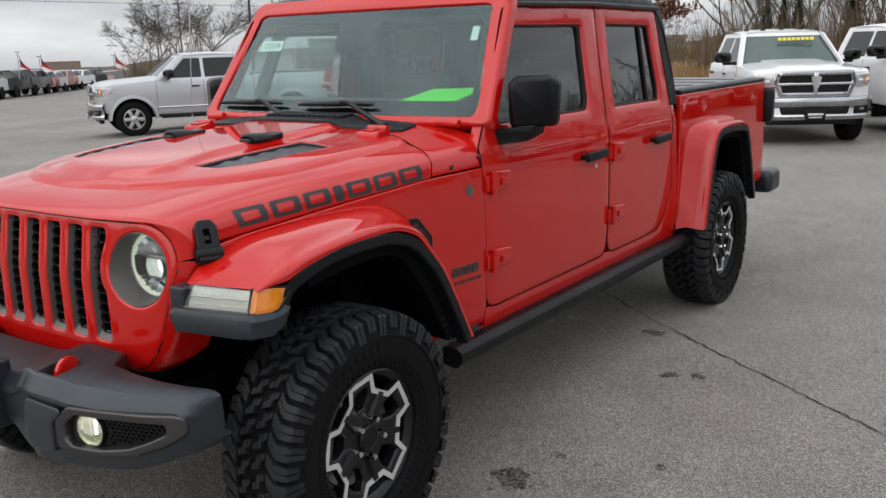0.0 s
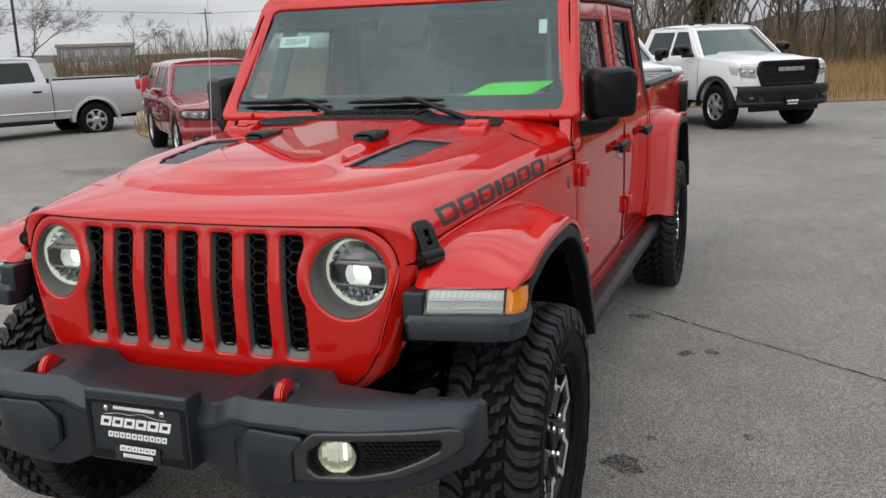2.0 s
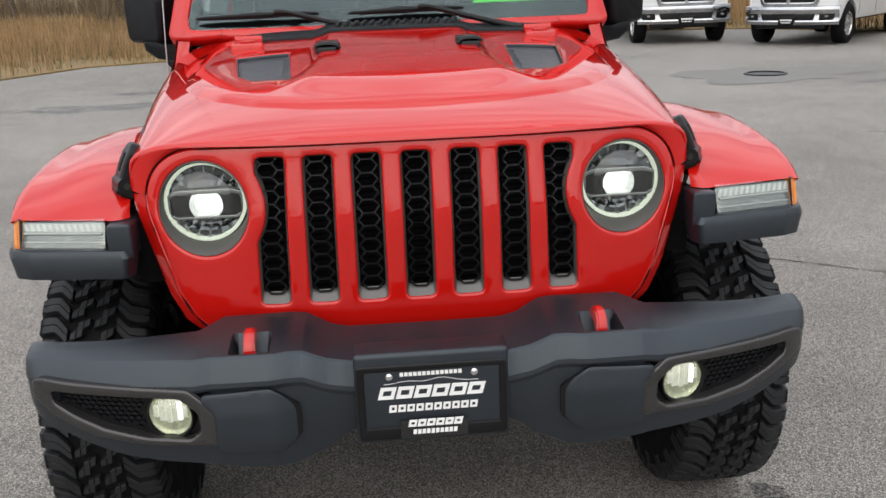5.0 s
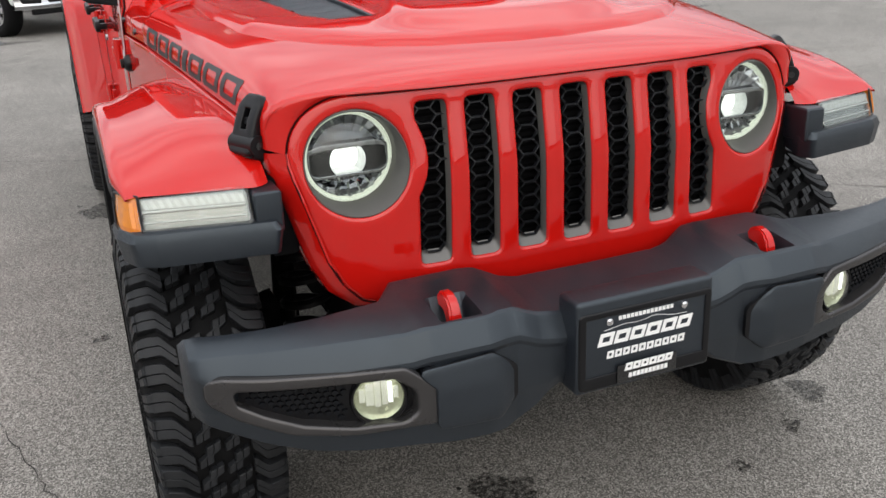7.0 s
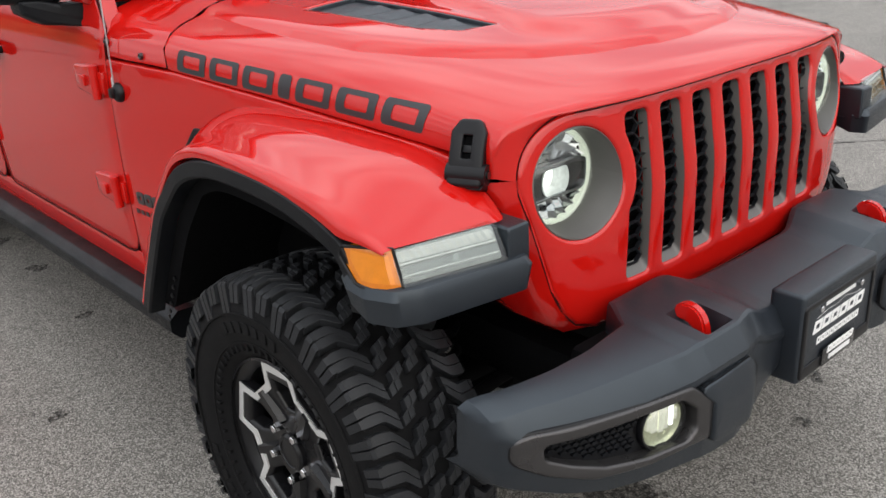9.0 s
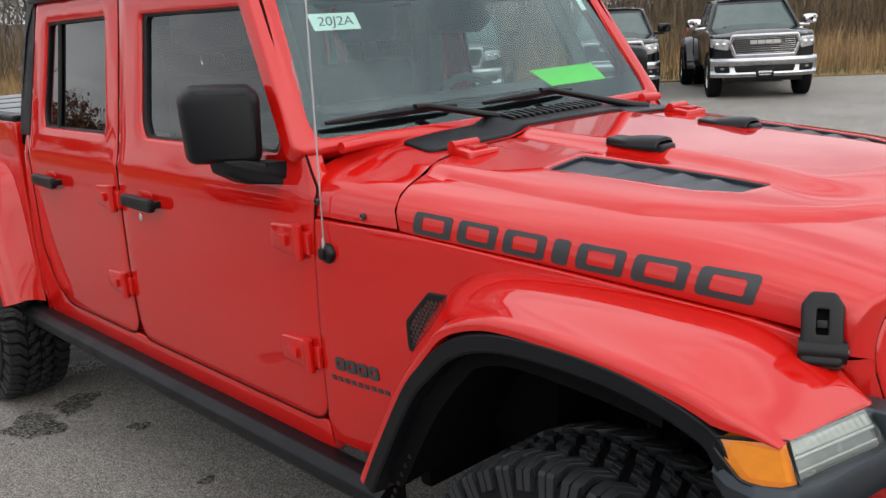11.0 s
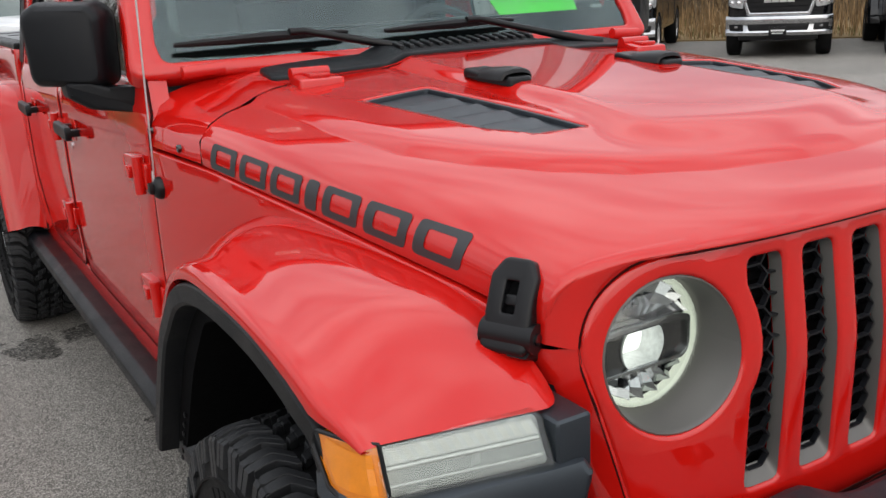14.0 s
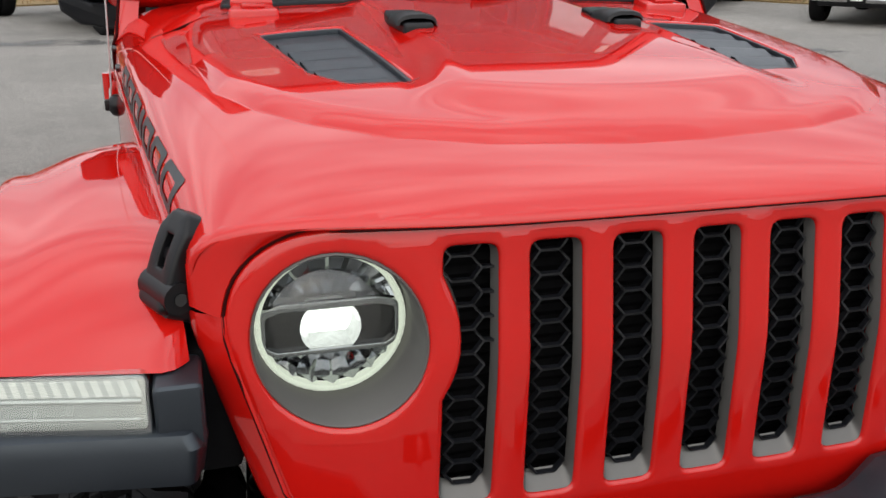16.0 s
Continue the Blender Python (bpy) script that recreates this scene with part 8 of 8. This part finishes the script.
    for q in (-0.35, 0.25):
        bm = bmesh.new()
        tube(bm, [shield(q - 0.3, belt + 0.06, -0.02), shield(q + 0.3, belt + 0.05, -0.02)], 0.012, 6)
        part("wiper", bm, SATIN, t)
    bm = bmesh.new()
    y0 = wy + (roof_z - 0.05 - belt) * 1.18
    y1 = (cab_end - 0.20) if not suv else end - 0.42
    rows = [[Vector((q * (hw - 0.045 - 0.36 * (roof_z - 0.06 - belt)), y0 + 0.005 + 0.09 * q * q, roof_z - 0.075)) for q in np.linspace(-1, 1, 15)]]
    for k in range(9):
        y = y0 - 0.01 + (y1 - y0) * k / 8
        zt = roof_z - 0.055 + 0.05 * math.sin(math.pi * (0.12 + 0.76 * k / 8))
        rows.append([Vector((q * (hw - 0.045 - 0.36 * (roof_z - 0.06 - belt)), y + 0.09 * q * q * (1 - k / 8), zt + 0.03 * (1 - q * q) - 0.03 * abs(q) ** 8)) for q in np.linspace(-1, 1, 15)])
    grid(bm, rows)
    part("roof", bm, paint, t, sharp=60)
    bm = bmesh.new()
    be = cab_end - 0.06 if not suv else end - 0.05
    grid(bm, [[Vector((q * (hw - 0.05), be, belt - 0.03)) for q in np.linspace(-1, 1, 9)], [Vector((q * (hw - 0.27), y1, roof_z - 0.03)) for q in np.linspace(-1, 1, 9)]])
    part("rear_glass", bm, CAR_GLASS, t)
    if lights:
        for q in (-0.62, -0.33, 0, 0.33, 0.62):
            bm = bmesh.new()
            box(bm, (q - 0.035, y0 + 0.12, roof_z - 0.01), (q + 0.035, y0 + 0.22, roof_z + 0.025), 0.015)
            part("roof_marker", bm, TRIM_GREY, t)
    # fascia
    bm = bmesh.new()
    rows = []
    for z in np.linspace(sill + 0.10, hood_f - 0.02, 6):
        rows.append([Vector((q * (sx(ns, z) - 0.004), front(q * hw) + 0.006 - 0.02 * math.sin((z - 0.6) * 4), z)) for q in np.linspace(-1, 1, 17)])
    grid(bm, rows)
    part("front_panel", bm, paint, t)
    gz0, gz1 = (0.80, 1.205) if not suv else (0.715, 0.875)
    gw = 0.645 if not suv else 0.515
    ffn = lambda u, v, d: Vector((u, front(u) - 0.02 + d, v))
    gl = rounded([(-gw + 0.09, gz0), (gw - 0.09, gz0), (gw, gz0 + 0.62 * (gz1 - gz0)), (gw - 0.05, gz1), (-gw + 0.05, gz1), (-gw, gz0 + 0.62 * (gz1 - gz0))], 0.055 if not suv else 0.03, 4)
    look_mat = {"chrome": FLEET_CHROME, "bright": FLEET_CHROME, "black": FLEET_CHROME, "dark": SATIN}[grille_look]
    gi = grown(gl, (-0.055 if grille_look == "chrome" else -0.04) if grille_look != "dark" else -0.03)
    grl = part("grille", sheet(gl, [gi], lambda u, v, d: ffn(u, v, d - 0.03), step=0.08, roll=0.015, depth=0.05, hole_roll=0.01, hole_depth=0.04), look_mat, t, "grille surround")
    bm = bmesh.new()
    sheet(gi, [], lambda u, v, d: ffn(u, v, d + 0.005), step=0.15, roll=0, depth=0, bm=bm)
    part("grille_mesh", bm, SATIN, grl)
    if grille_look == "chrome" and not suv:
        bm = bmesh.new()
        box(bm, (-0.035, nose_y - 0.055, gz0 + 0.02), (0.035, nose_y - 0.01, gz1 - 0.02), 0.012)
        box(bm, (-gw + 0.05, nose_y - 0.05, (gz0 + gz1) / 2 - 0.02), (gw - 0.05, nose_y - 0.01, (gz0 + gz1) / 2 + 0.02), 0.01)
        part("grille_cross", bm, CHROME, grl)
        bm = bmesh.new()
        prism(bm, rounded([(-0.06, -0.02), (-0.035, -0.10), (0.035, -0.10), (0.06, -0.02), (0.085, 0.09), (-0.085, 0.09)], 0.02, 3), lambda u, v, d: Vector((u, nose_y - 0.06 + d, (gz0 + gz1) / 2 + 0.03 + v)), -0.015, 0.015)
        part("badge", bm, SILVER_METAL, grl, "bright plain badge")
    else:
        nb = 8 if grille_look == "bright" else 4
        for k in range(nb):
            z = gz0 + 0.07 + (gz1 - gz0 - 0.14) * k / (nb - 1)
            bm = bmesh.new()
            tube(bm, [ffn(u, z, -0.006) for u in np.linspace(-gw + 0.085, gw - 0.085, 7)], 0.008, 5)
            part("grille_bar", bm, CHROME if grille_look == "bright" else SATIN, grl)
        if not suv:
            bm = bmesh.new()
            bars(bm, ffn, -0.27, (gz0 + gz1) / 2 + 0.03, 0.54, 0.07, 4, 0.0, 0.12, -0.02, -0.035)
            part("badge", bm, SILVER_METAL, grl, "bright block badge")
    # bumper
    bm = bmesh.new()
    bz0, bz1 = (0.42, 0.79) if not suv else (0.30, 0.62)
    rows = []
    for q in np.linspace(-1, 1, 21):
        x = q * (hw + (0.005 if not suv else -0.01))
        y = front(x) - (0.10 if not suv else 0.04)
        rows.append([Vector((x, yy, zz)) for yy, zz in ((y + 0.16, bz1 - 0.02), (y + 0.06, bz1), (y + 0.015, bz1 - 0.015), (y, bz1 - 0.05), (y + 0.004, bz1 - 0.13), (y + 0.035, bz1 - 0.17), (y + 0.03, bz0 + 0.10), (y + 0.012, bz0 + 0.06), (y + 0.05, bz0), (y + 0.2, bz0))])
    grid(bm, rows)
    bmp = part("front_bumper", bm, bumper, t)
    if suv:
        pockets = [("bumper_opening", [(-0.40, 0.345), (0.40, 0.345), (0.46, 0.42), (0.42, 0.50), (-0.42, 0.50), (-0.46, 0.42)]), ("nose_slot", [(-0.34, 0.655), (0.34, 0.655), (0.34, 0.685), (-0.34, 0.685)])]
        pockets += [("fog_pocket", [(s * 0.58, 0.385), (s * 0.78, 0.40), (s * 0.76, 0.48), (s * 0.60, 0.475)]) for s in (-1, 1)]
    else:
        pockets = [("bumper_opening", [(-0.52, bz0 + 0.095), (0.52, bz0 + 0.095), (0.56, bz0 + 0.235), (-0.56, bz0 + 0.235)])]
        pockets += [("fog_pocket", [(s * 0.63, bz0 + 0.09), (s * 0.88, bz0 + 0.10), (s * 0.90, bz0 + 0.235), (s * 0.65, bz0 + 0.235)]) for s in (-1, 1)]
    for nm, loop in pockets:
        loop = loop if loop[0][0] < loop[1][0] else loop[::-1]
        bm = bmesh.new()
        sheet(rounded(loop, 0.025, 3), [], lambda u, v, d: Vector((u, front(u) - (0.078 if not suv else 0.045) + d, v)), step=0.08, roll=0.006, depth=0.03, bm=bm)
        pk = part(nm, bm, SATIN, bmp)
        if nm == "fog_pocket":
            cu, cz = sum(p[0] for p in loop) / 4, sum(p[1] for p in loop) / 4
            for dx in ((-0.045, 0.045) if suv else (0.0,)):
                bm = bmesh.new()
                box(bm, (cu + dx - 0.035, front(cu + dx) - 0.10 + (0.03 if suv else 0), cz - 0.022), (cu + dx + 0.035, front(cu + dx) - 0.04, cz + 0.022), 0.012)
                part("fog_light", bm, DIM_LAMP, pk)
    if suv:
        for s in (-1, 1):
            bm = bmesh.new()
            sheet(rounded([(s * (u0 - 0.02), h0 - 0.02), (s * 0.90, h0 + 0.02), (s * 0.915, h1 + 0.012), (s * (u0 - 0.02), h1 + 0.005)][::s], 0.03, 3), [], lambda u, v, d: Vector((u, front(u) - 0.010 + d, v)), step=0.05, roll=0.006, depth=0.05, bm=bm)
            part("lamp_housing", bm, SATIN, t)
    bm = bmesh.new()
    box(bm, (-hw + 0.25, nose_y + 0.08, bz0 - (0.09 if not suv else 0.03)), (hw - 0.25, nose_y + 0.18, bz0 + 0.02), 0.02)
    part("air_dam", bm, SATIN, bmp)
    plate_on(t, nose_y - (0.105 if not suv else 0.05), bz0 + (0.08 if not suv else 0.26))
    # underside
    bm = bmesh.new()
    box(bm, (-hw + 0.28, nose_y + 0.1, 0.42), (hw - 0.28, end - 0.05, sill + 0.35), 0.02)
    part("underbody", bm, UNDER, t)
    bm = bmesh.new()
    box(bm, (-0.40, nose_y + 0.15, hood_f - 0.5), (0.40, 0.9, hood_f - 0.02), 0.02)
    box(bm, (-hw + 0.14, 0.7, sill + 0.2), (hw - 0.14, cab_end - 0.1, belt - 0.03), 0.02)
    part("cabin_dark", bm, UNDER, t)
    if rear == "bed":
        bm = bmesh.new()
        box(bm, (-hw + 0.06, end - 0.06, 0.65), (hw - 0.06, end, 1.36), 0.02)
        part("tailgate", bm, paint, t)
        bm = bmesh.new()
        box(bm, (-hw + 0.05, cab_end + 0.04, 1.34), (hw - 0.05, end - 0.03, 1.39), 0.012)
        part("bed_cover", bm, SATIN, t)
        bm = bmesh.new()
        box(bm, (-hw + 0.03, end, 0.55), (hw - 0.03, end + 0.16, 0.75), 0.04, 3)
        part("rear_bumper", bm, CHROME, t)
        for s in (-1, 1):
            bm = bmesh.new()
            box(bm, (s * (hw - 0.12), end - 0.11, 0.95), (s * (hw - 0.004), end + 0.018, 1.29), 0.02)
            part("tail_lamp", bm, TAIL_RED, t)
    elif rear == "frame":
        bm = bmesh.new()
        for s in (-1, 1):
            box(bm, (s * 0.38, 2.6, 0.62), (s * 0.46, base + 1.2, 0.82), 0.01)
        for k in range(5):
            box(bm, (-0.42, 3.2 + k * 0.55, 0.66), (0.42, 3.27 + k * 0.55, 0.76), 0.01)
        box(bm, (-0.7, base - 0.1, 0.34), (0.7, base + 0.1, 0.52), 0.04)
        box(bm, (-0.75, 3.15, 0.5), (-0.5, 4.0, 0.8), 0.03)
        part("bare_frame", bm, SATIN, t, "bare black chassis frame")
    elif rear == "flatbed":
        bm = bmesh.new()
        box(bm, (-1.12, cab_end + 0.12, 0.98), (1.12, cab_end + 2.9, 1.08), 0.015)
        part("flatbed_deck", bm, mat("worn_deck_boards", (0.13, 0.10, 0.075), 0.8, vary=0.3), t, "wooden flatbed deck")
        bm = bmesh.new()
        sheet([(-1.12, 1.05), (1.12, 1.05), (1.12, 2.12), (-1.12, 2.12)], [[(-0.4, 1.5), (0.4, 1.5), (0.4, 1.95), (-0.4, 1.95)]], lambda u, v, d: Vector((u, cab_end + 0.13 + d, v)), step=0.5, roll=0.01, depth=0.06, bm=bm)
        part("headboard", bm, SATIN, t, "black steel headboard")
        bm = bmesh.new()
        for s in (-1, 1):
            box(bm, (s * 0.38, 2.6, 0.70), (s * 0.46, base + 1.2, 0.98), 0.01)
        part("bare_frame", bm, SATIN, t)
    else:
        bm = bmesh.new()
        box(bm, (-hw + 0.08, end - 0.05, sill + 0.05), (hw - 0.08, end, belt), 0.03)
        part("tailgate", bm, paint, t)
    return t


vehicle("pickup_truck", "silver crew-cab pickup with chrome bumpers parked on the asphalt", "pickup truck", SILVER_PAINT, (-14.87, 10.82), (-0.497, -0.868), base=3.8, size=0.926, strip=True, flares=SILVER_PAINT)
white1 = vehicle("chassis_cab_truck", "white cab truck with chrome grille and bare rear frame", "truck", WHITE_PAINT, (-1.03, 13.16), (0.50, -0.866), rear="frame", dual=True, base=4.4, lights=True, size=0.92)
bm = bmesh.new()
bars(bm, lambda u, v, d: Vector((u, 0.90 + v * 1.18 + d, 1.70 + v)), -0.16, 0.0, 0.62, 0.05, 8, 0.01, 0.3, 0.0, -0.004)
part("windscreen_print", bm, YELLOW_PRINT, white1, "yellow block print")
vehicle("pickup_truck", "white heavy-duty truck with black flares, grille and bumper", "truck", WHITE_PAINT, (1.15, 14.62), (0.62, -0.785), bumper=TRIM_GREY, grille_look="dark", flares=TRIM_GREY, lights=True, rear="frame", base=4.3, dual=True, size=0.95)
vehicle("suv", "dark red sport utility vehicle with black grille parked by the grass", "car", MAROON_PAINT, (-6.345, 9.46), (0.709, -0.705), kind="suv", bumper=MAROON_PAINT, grille_look="dark", base=2.97, size=0.92, group="parked cars")
vehicle("flatbed_truck", "white dual-wheel truck with a black and wood flatbed", "truck", WHITE_PAINT, (6.62, 17.4), (-0.10, -1.0), rear="flatbed", dual=True, base=4.2)
vehicle("pickup_truck", "white crew-cab pickup with bright grille", "pickup truck", WHITE_PAINT, (8.60, 15.6), (-0.72, -0.70), grille_look="chrome", size=0.94)
vehicle("pickup_truck", "dark pickup truck parked in a row beside the grass", "pickup truck", BLACK_PAINT, (10.75, 12.2), (-0.78, -0.62), grille_look="black", size=0.92)
vehicle("pickup_truck", "black crew-cab pickup with chrome bumper and black grille", "pickup truck", BLACK_PAINT, (12.57, 9.81), (-0.80, -0.60), grille_look="black", size=0.90)
vehicle("pickup_truck", "black dual-wheel pickup with bright barred grille and chrome mirrors", "pickup truck", BLACK_PAINT, (13.82, 7.47), (-0.80, -0.60), grille_look="bright", lights=True, dual=True, size=0.93)

# ---- the far end of the car park ----
bm = bmesh.new()
prof = [(-0.9, 0.45), (-0.92, 0.80), (-0.75, 0.95), (0.5, 1.05), (1.15, 1.50), (2.6, 1.55), (3.3, 1.10), (3.75, 1.02), (3.8, 0.45)]
prism(bm, prof, lambda u, v, d: Vector((d * (1 - 0.22 * smooth(v, 1.0, 1.55)), u, v)), -0.9, 0.9)
FAR_BODY = finish(bm, "body")
bm = bmesh.new()
for s in (-1, 1):
    prism(bm, [(0.75, 1.08), (1.22, 1.45), (2.5, 1.48), (3.1, 1.12)], lambda u, v, d: Vector((s * (0.905 - 0.198 * smooth(v, 1.0, 1.55)) + d, u, v)), -0.01, 0.01)
prism(bm, [(-0.68, 1.08), (0.68, 1.08), (0.60, 1.46), (-0.60, 1.46)], lambda u, v, d: Vector((u, 0.50 + (v - 1.05) * 1.44 + d - 0.02, v + 0.01)), -0.005, 0.005)
FAR_GLASS = finish(bm, "windows")
bm = bmesh.new()
revolve(bm, [(0.0, -0.1), (0.33, -0.1), (0.33, 0.1), (0.2, 0.11), (0.0, 0.1)], 14)
FAR_WHEEL = finish(bm, "wheel")
paints = [("white", WHITE_PAINT), ("silver", SILVER_PAINT), ("black", BLACK_PAINT), ("dark red", MAROON_PAINT), ("grey", TRIM_GREY)]
r = random.Random(17)
for row, (az0, d0, az1, d1, n) in enumerate(((-62.8, 58, -54.0, 122, 16), (-62.2, 78, -53.2, 150, 16), (-61.5, 104, -52.6, 180, 14))):
    p0, p1 = Vector(at_bearing(az0, d0)), Vector(at_bearing(az1, d1))
    for k in range(n):
        p = p0.lerp(p1, k / (n - 1)) + Vector((r.uniform(-0.3, 0.3), r.uniform(-0.3, 0.3)))
        nm, pt = paints[r.choice((0, 1, 2, 2, 2, 3, 3, 4, 4))]
        sc = r.uniform(1.0, 1.22)
        c = thing("parked_car", nm + " car in a distant sales row", "car", "distant sales row", at=pose(p.x, p.y, fall(p.x, p.y), 0, 0, 38 + r.uniform(-4, 4)) @ Matrix.Diagonal((1, 1, sc, 1)))
        part("body", FAR_BODY.copy(), pt, c)
        part("window", FAR_GLASS, CAR_GLASS, c)
        for wx, wy in ((-0.83, 0), (0.83, 0), (-0.83, 2.8), (0.83, 2.8)):
            part("wheel", FAR_WHEEL, RUBBER, c).matrix_local = Matrix.Translation((wx, wy, 0.33))
FLAG_RED = mat("red_flag_cloth", (0.45, 0.02, 0.03), 0.8, vary=0.15)
FLAG_WHITE = mat("white_flag_cloth", (0.7, 0.7, 0.7), 0.8, vary=0.1)
FLAG_DARK = mat("dark_flag_cloth", (0.03, 0.03, 0.06), 0.8, vary=0.1)
POLE = mat("dark_pole_metal", (0.03, 0.03, 0.032), 0.6, vary=0.2)
for az, dist, h in ((-60.8, 190, 7.3), (-59.2, 190, 5.9), (-58.1, 190, 5.0), (-54.1, 190, 4.7), (-51.2, 110, 8.2), (-48.9, 110, 6.2), (-44.95, 40, 9.5), (-46.0, 190, 5.5)):
    x, y = at_bearing(az, dist)
    bm = bmesh.new()
    tube(bm, [Vector((0, 0, 0)), Vector((0, 0, h))], [0.060, 0.045] if dist > 50 else [0.060, 0.05], 8)
    lamp = thing("street_lamp", "dark car-park lamp on a tall pole", "lamp", "car park lamps", at=pose(x, y, fall(x, y)))
    part("pole", bm, POLE, lamp)
    bm = bmesh.new()
    box(bm, (-0.6, -0.18, h), (0.6, 0.18, h + 0.12), 0.04)
    part("lamp_head", bm, POLE, lamp)
for az, dist in ((-60.7, 186), (-59.1, 186), (-58.0, 186), (-54.0, 186)):
    x, y = at_bearing(az, dist)
    fl = thing("banner_flag", "red, white and dark feather banner on a thin pole", "flag", "banner flags", at=pose(x, y, fall(x, y), 0, 0, 40))
    bm = bmesh.new()
    tube(bm, [Vector((0, 0, 0)), Vector((0, 0, 5.3))], 0.04, 6)
    part("pole", bm, POLE, fl)
    for z0, z1, mt in ((1.0, 2.4, FLAG_RED), (2.4, 3.2, FLAG_WHITE), (3.2, 3.9, FLAG_RED), (3.9, 5.1, FLAG_DARK)):
        bm = bmesh.new()
        wd = lambda z: 2.1 * (1 - smooth(z, 2.8, 5.4)) + 0.1
        rows = [[Vector((wd(z) * q, 0.08 * math.sin(q * 5 + z * 2), z - 0.9 * q)) for q in np.linspace(0, 1, 6)] for z in np.linspace(z0, z1, 5)]
        grid(bm, rows)
        part("banner", bm, mt, fl)
# low buildings at the horizon
ROOF = mat("brown_roof", (0.12, 0.085, 0.065), 0.9, vary=0.2, fine=4)
WALL = mat("pale_siding", (0.34, 0.32, 0.29), 0.85, vary=0.12, fine=6)
WALL2 = mat("grey_siding", (0.22, 0.22, 0.23), 0.85, vary=0.12, fine=6)
for az, dist, ln, dp, wh, rh, wm in ((-57.0, 260, 8, 7, 1.8, 3.2, WALL), (-40.7, 330, 24, 12, 5.0, 1.0, WALL2), (-22.5, 340, 30, 12, 2.4, 1.4, WALL2), (4.5, 58, 5.5, 3.0, 0.7, 0.9, ROOF)):
    x, y = at_bearing(az, dist)
    hs = thing("building", "low distant building with a pitched roof", "building", "distant buildings", at=pose(x, y, fall(x, y), 0, 0, -az))
    bm = bmesh.new()
    box(bm, (-ln / 2, -dp / 2, 0), (ln / 2, dp / 2, wh))
    part("wall", bm, wm, hs)
    bm = bmesh.new()
    prism(bm, [(-dp / 2 - 0.5, wh), (dp / 2 + 0.5, wh), (0.6, wh + rh), (-0.6, wh + rh)], lambda u, v, d: Vector((d, u, v)), -ln / 2 - 0.5, ln / 2 + 0.5)
    part("roof", bm, ROOF, hs)
    for k in range(int(ln / 4)):
        bm = bmesh.new()
        box(bm, (-ln / 2 + 1.5 + k * 4, -dp / 2 - 0.05, wh * 0.35), (-ln / 2 + 3.1 + k * 4, -dp / 2 + 0.05, wh * 0.8))
        part("window", bm, WALL2 if wm is not WALL2 else WALL, hs)
# power line on poles
bm = bmesh.new()
pp = [Vector((*at_bearing(az, dist), z)) for az, dist, z in ((-75, 120, 8.6), (-61, 110, 7.9), (-50, 110, 7.2), (-34.4, 120, 6.4), (-24, 130, 7.4), (-10, 130, 8.2))]
tube(bm, pp, 0.022, 4)
line = part("power_line", bm, POLE)
tagged(line, "thin dark power line strung between poles", "power line")
for p in pp:
    bm = bmesh.new()
    tube(bm, [Vector((p.x, p.y, fall(p.x, p.y))), Vector((p.x, p.y, p.z + 0.6))], [0.10, 0.08], 7)
    box(bm, (p.x - 0.9, p.y - 0.06, p.z + 0.02), (p.x + 0.9, p.y + 0.06, p.z + 0.14))
    part("utility_pole", bm, BARK, line)
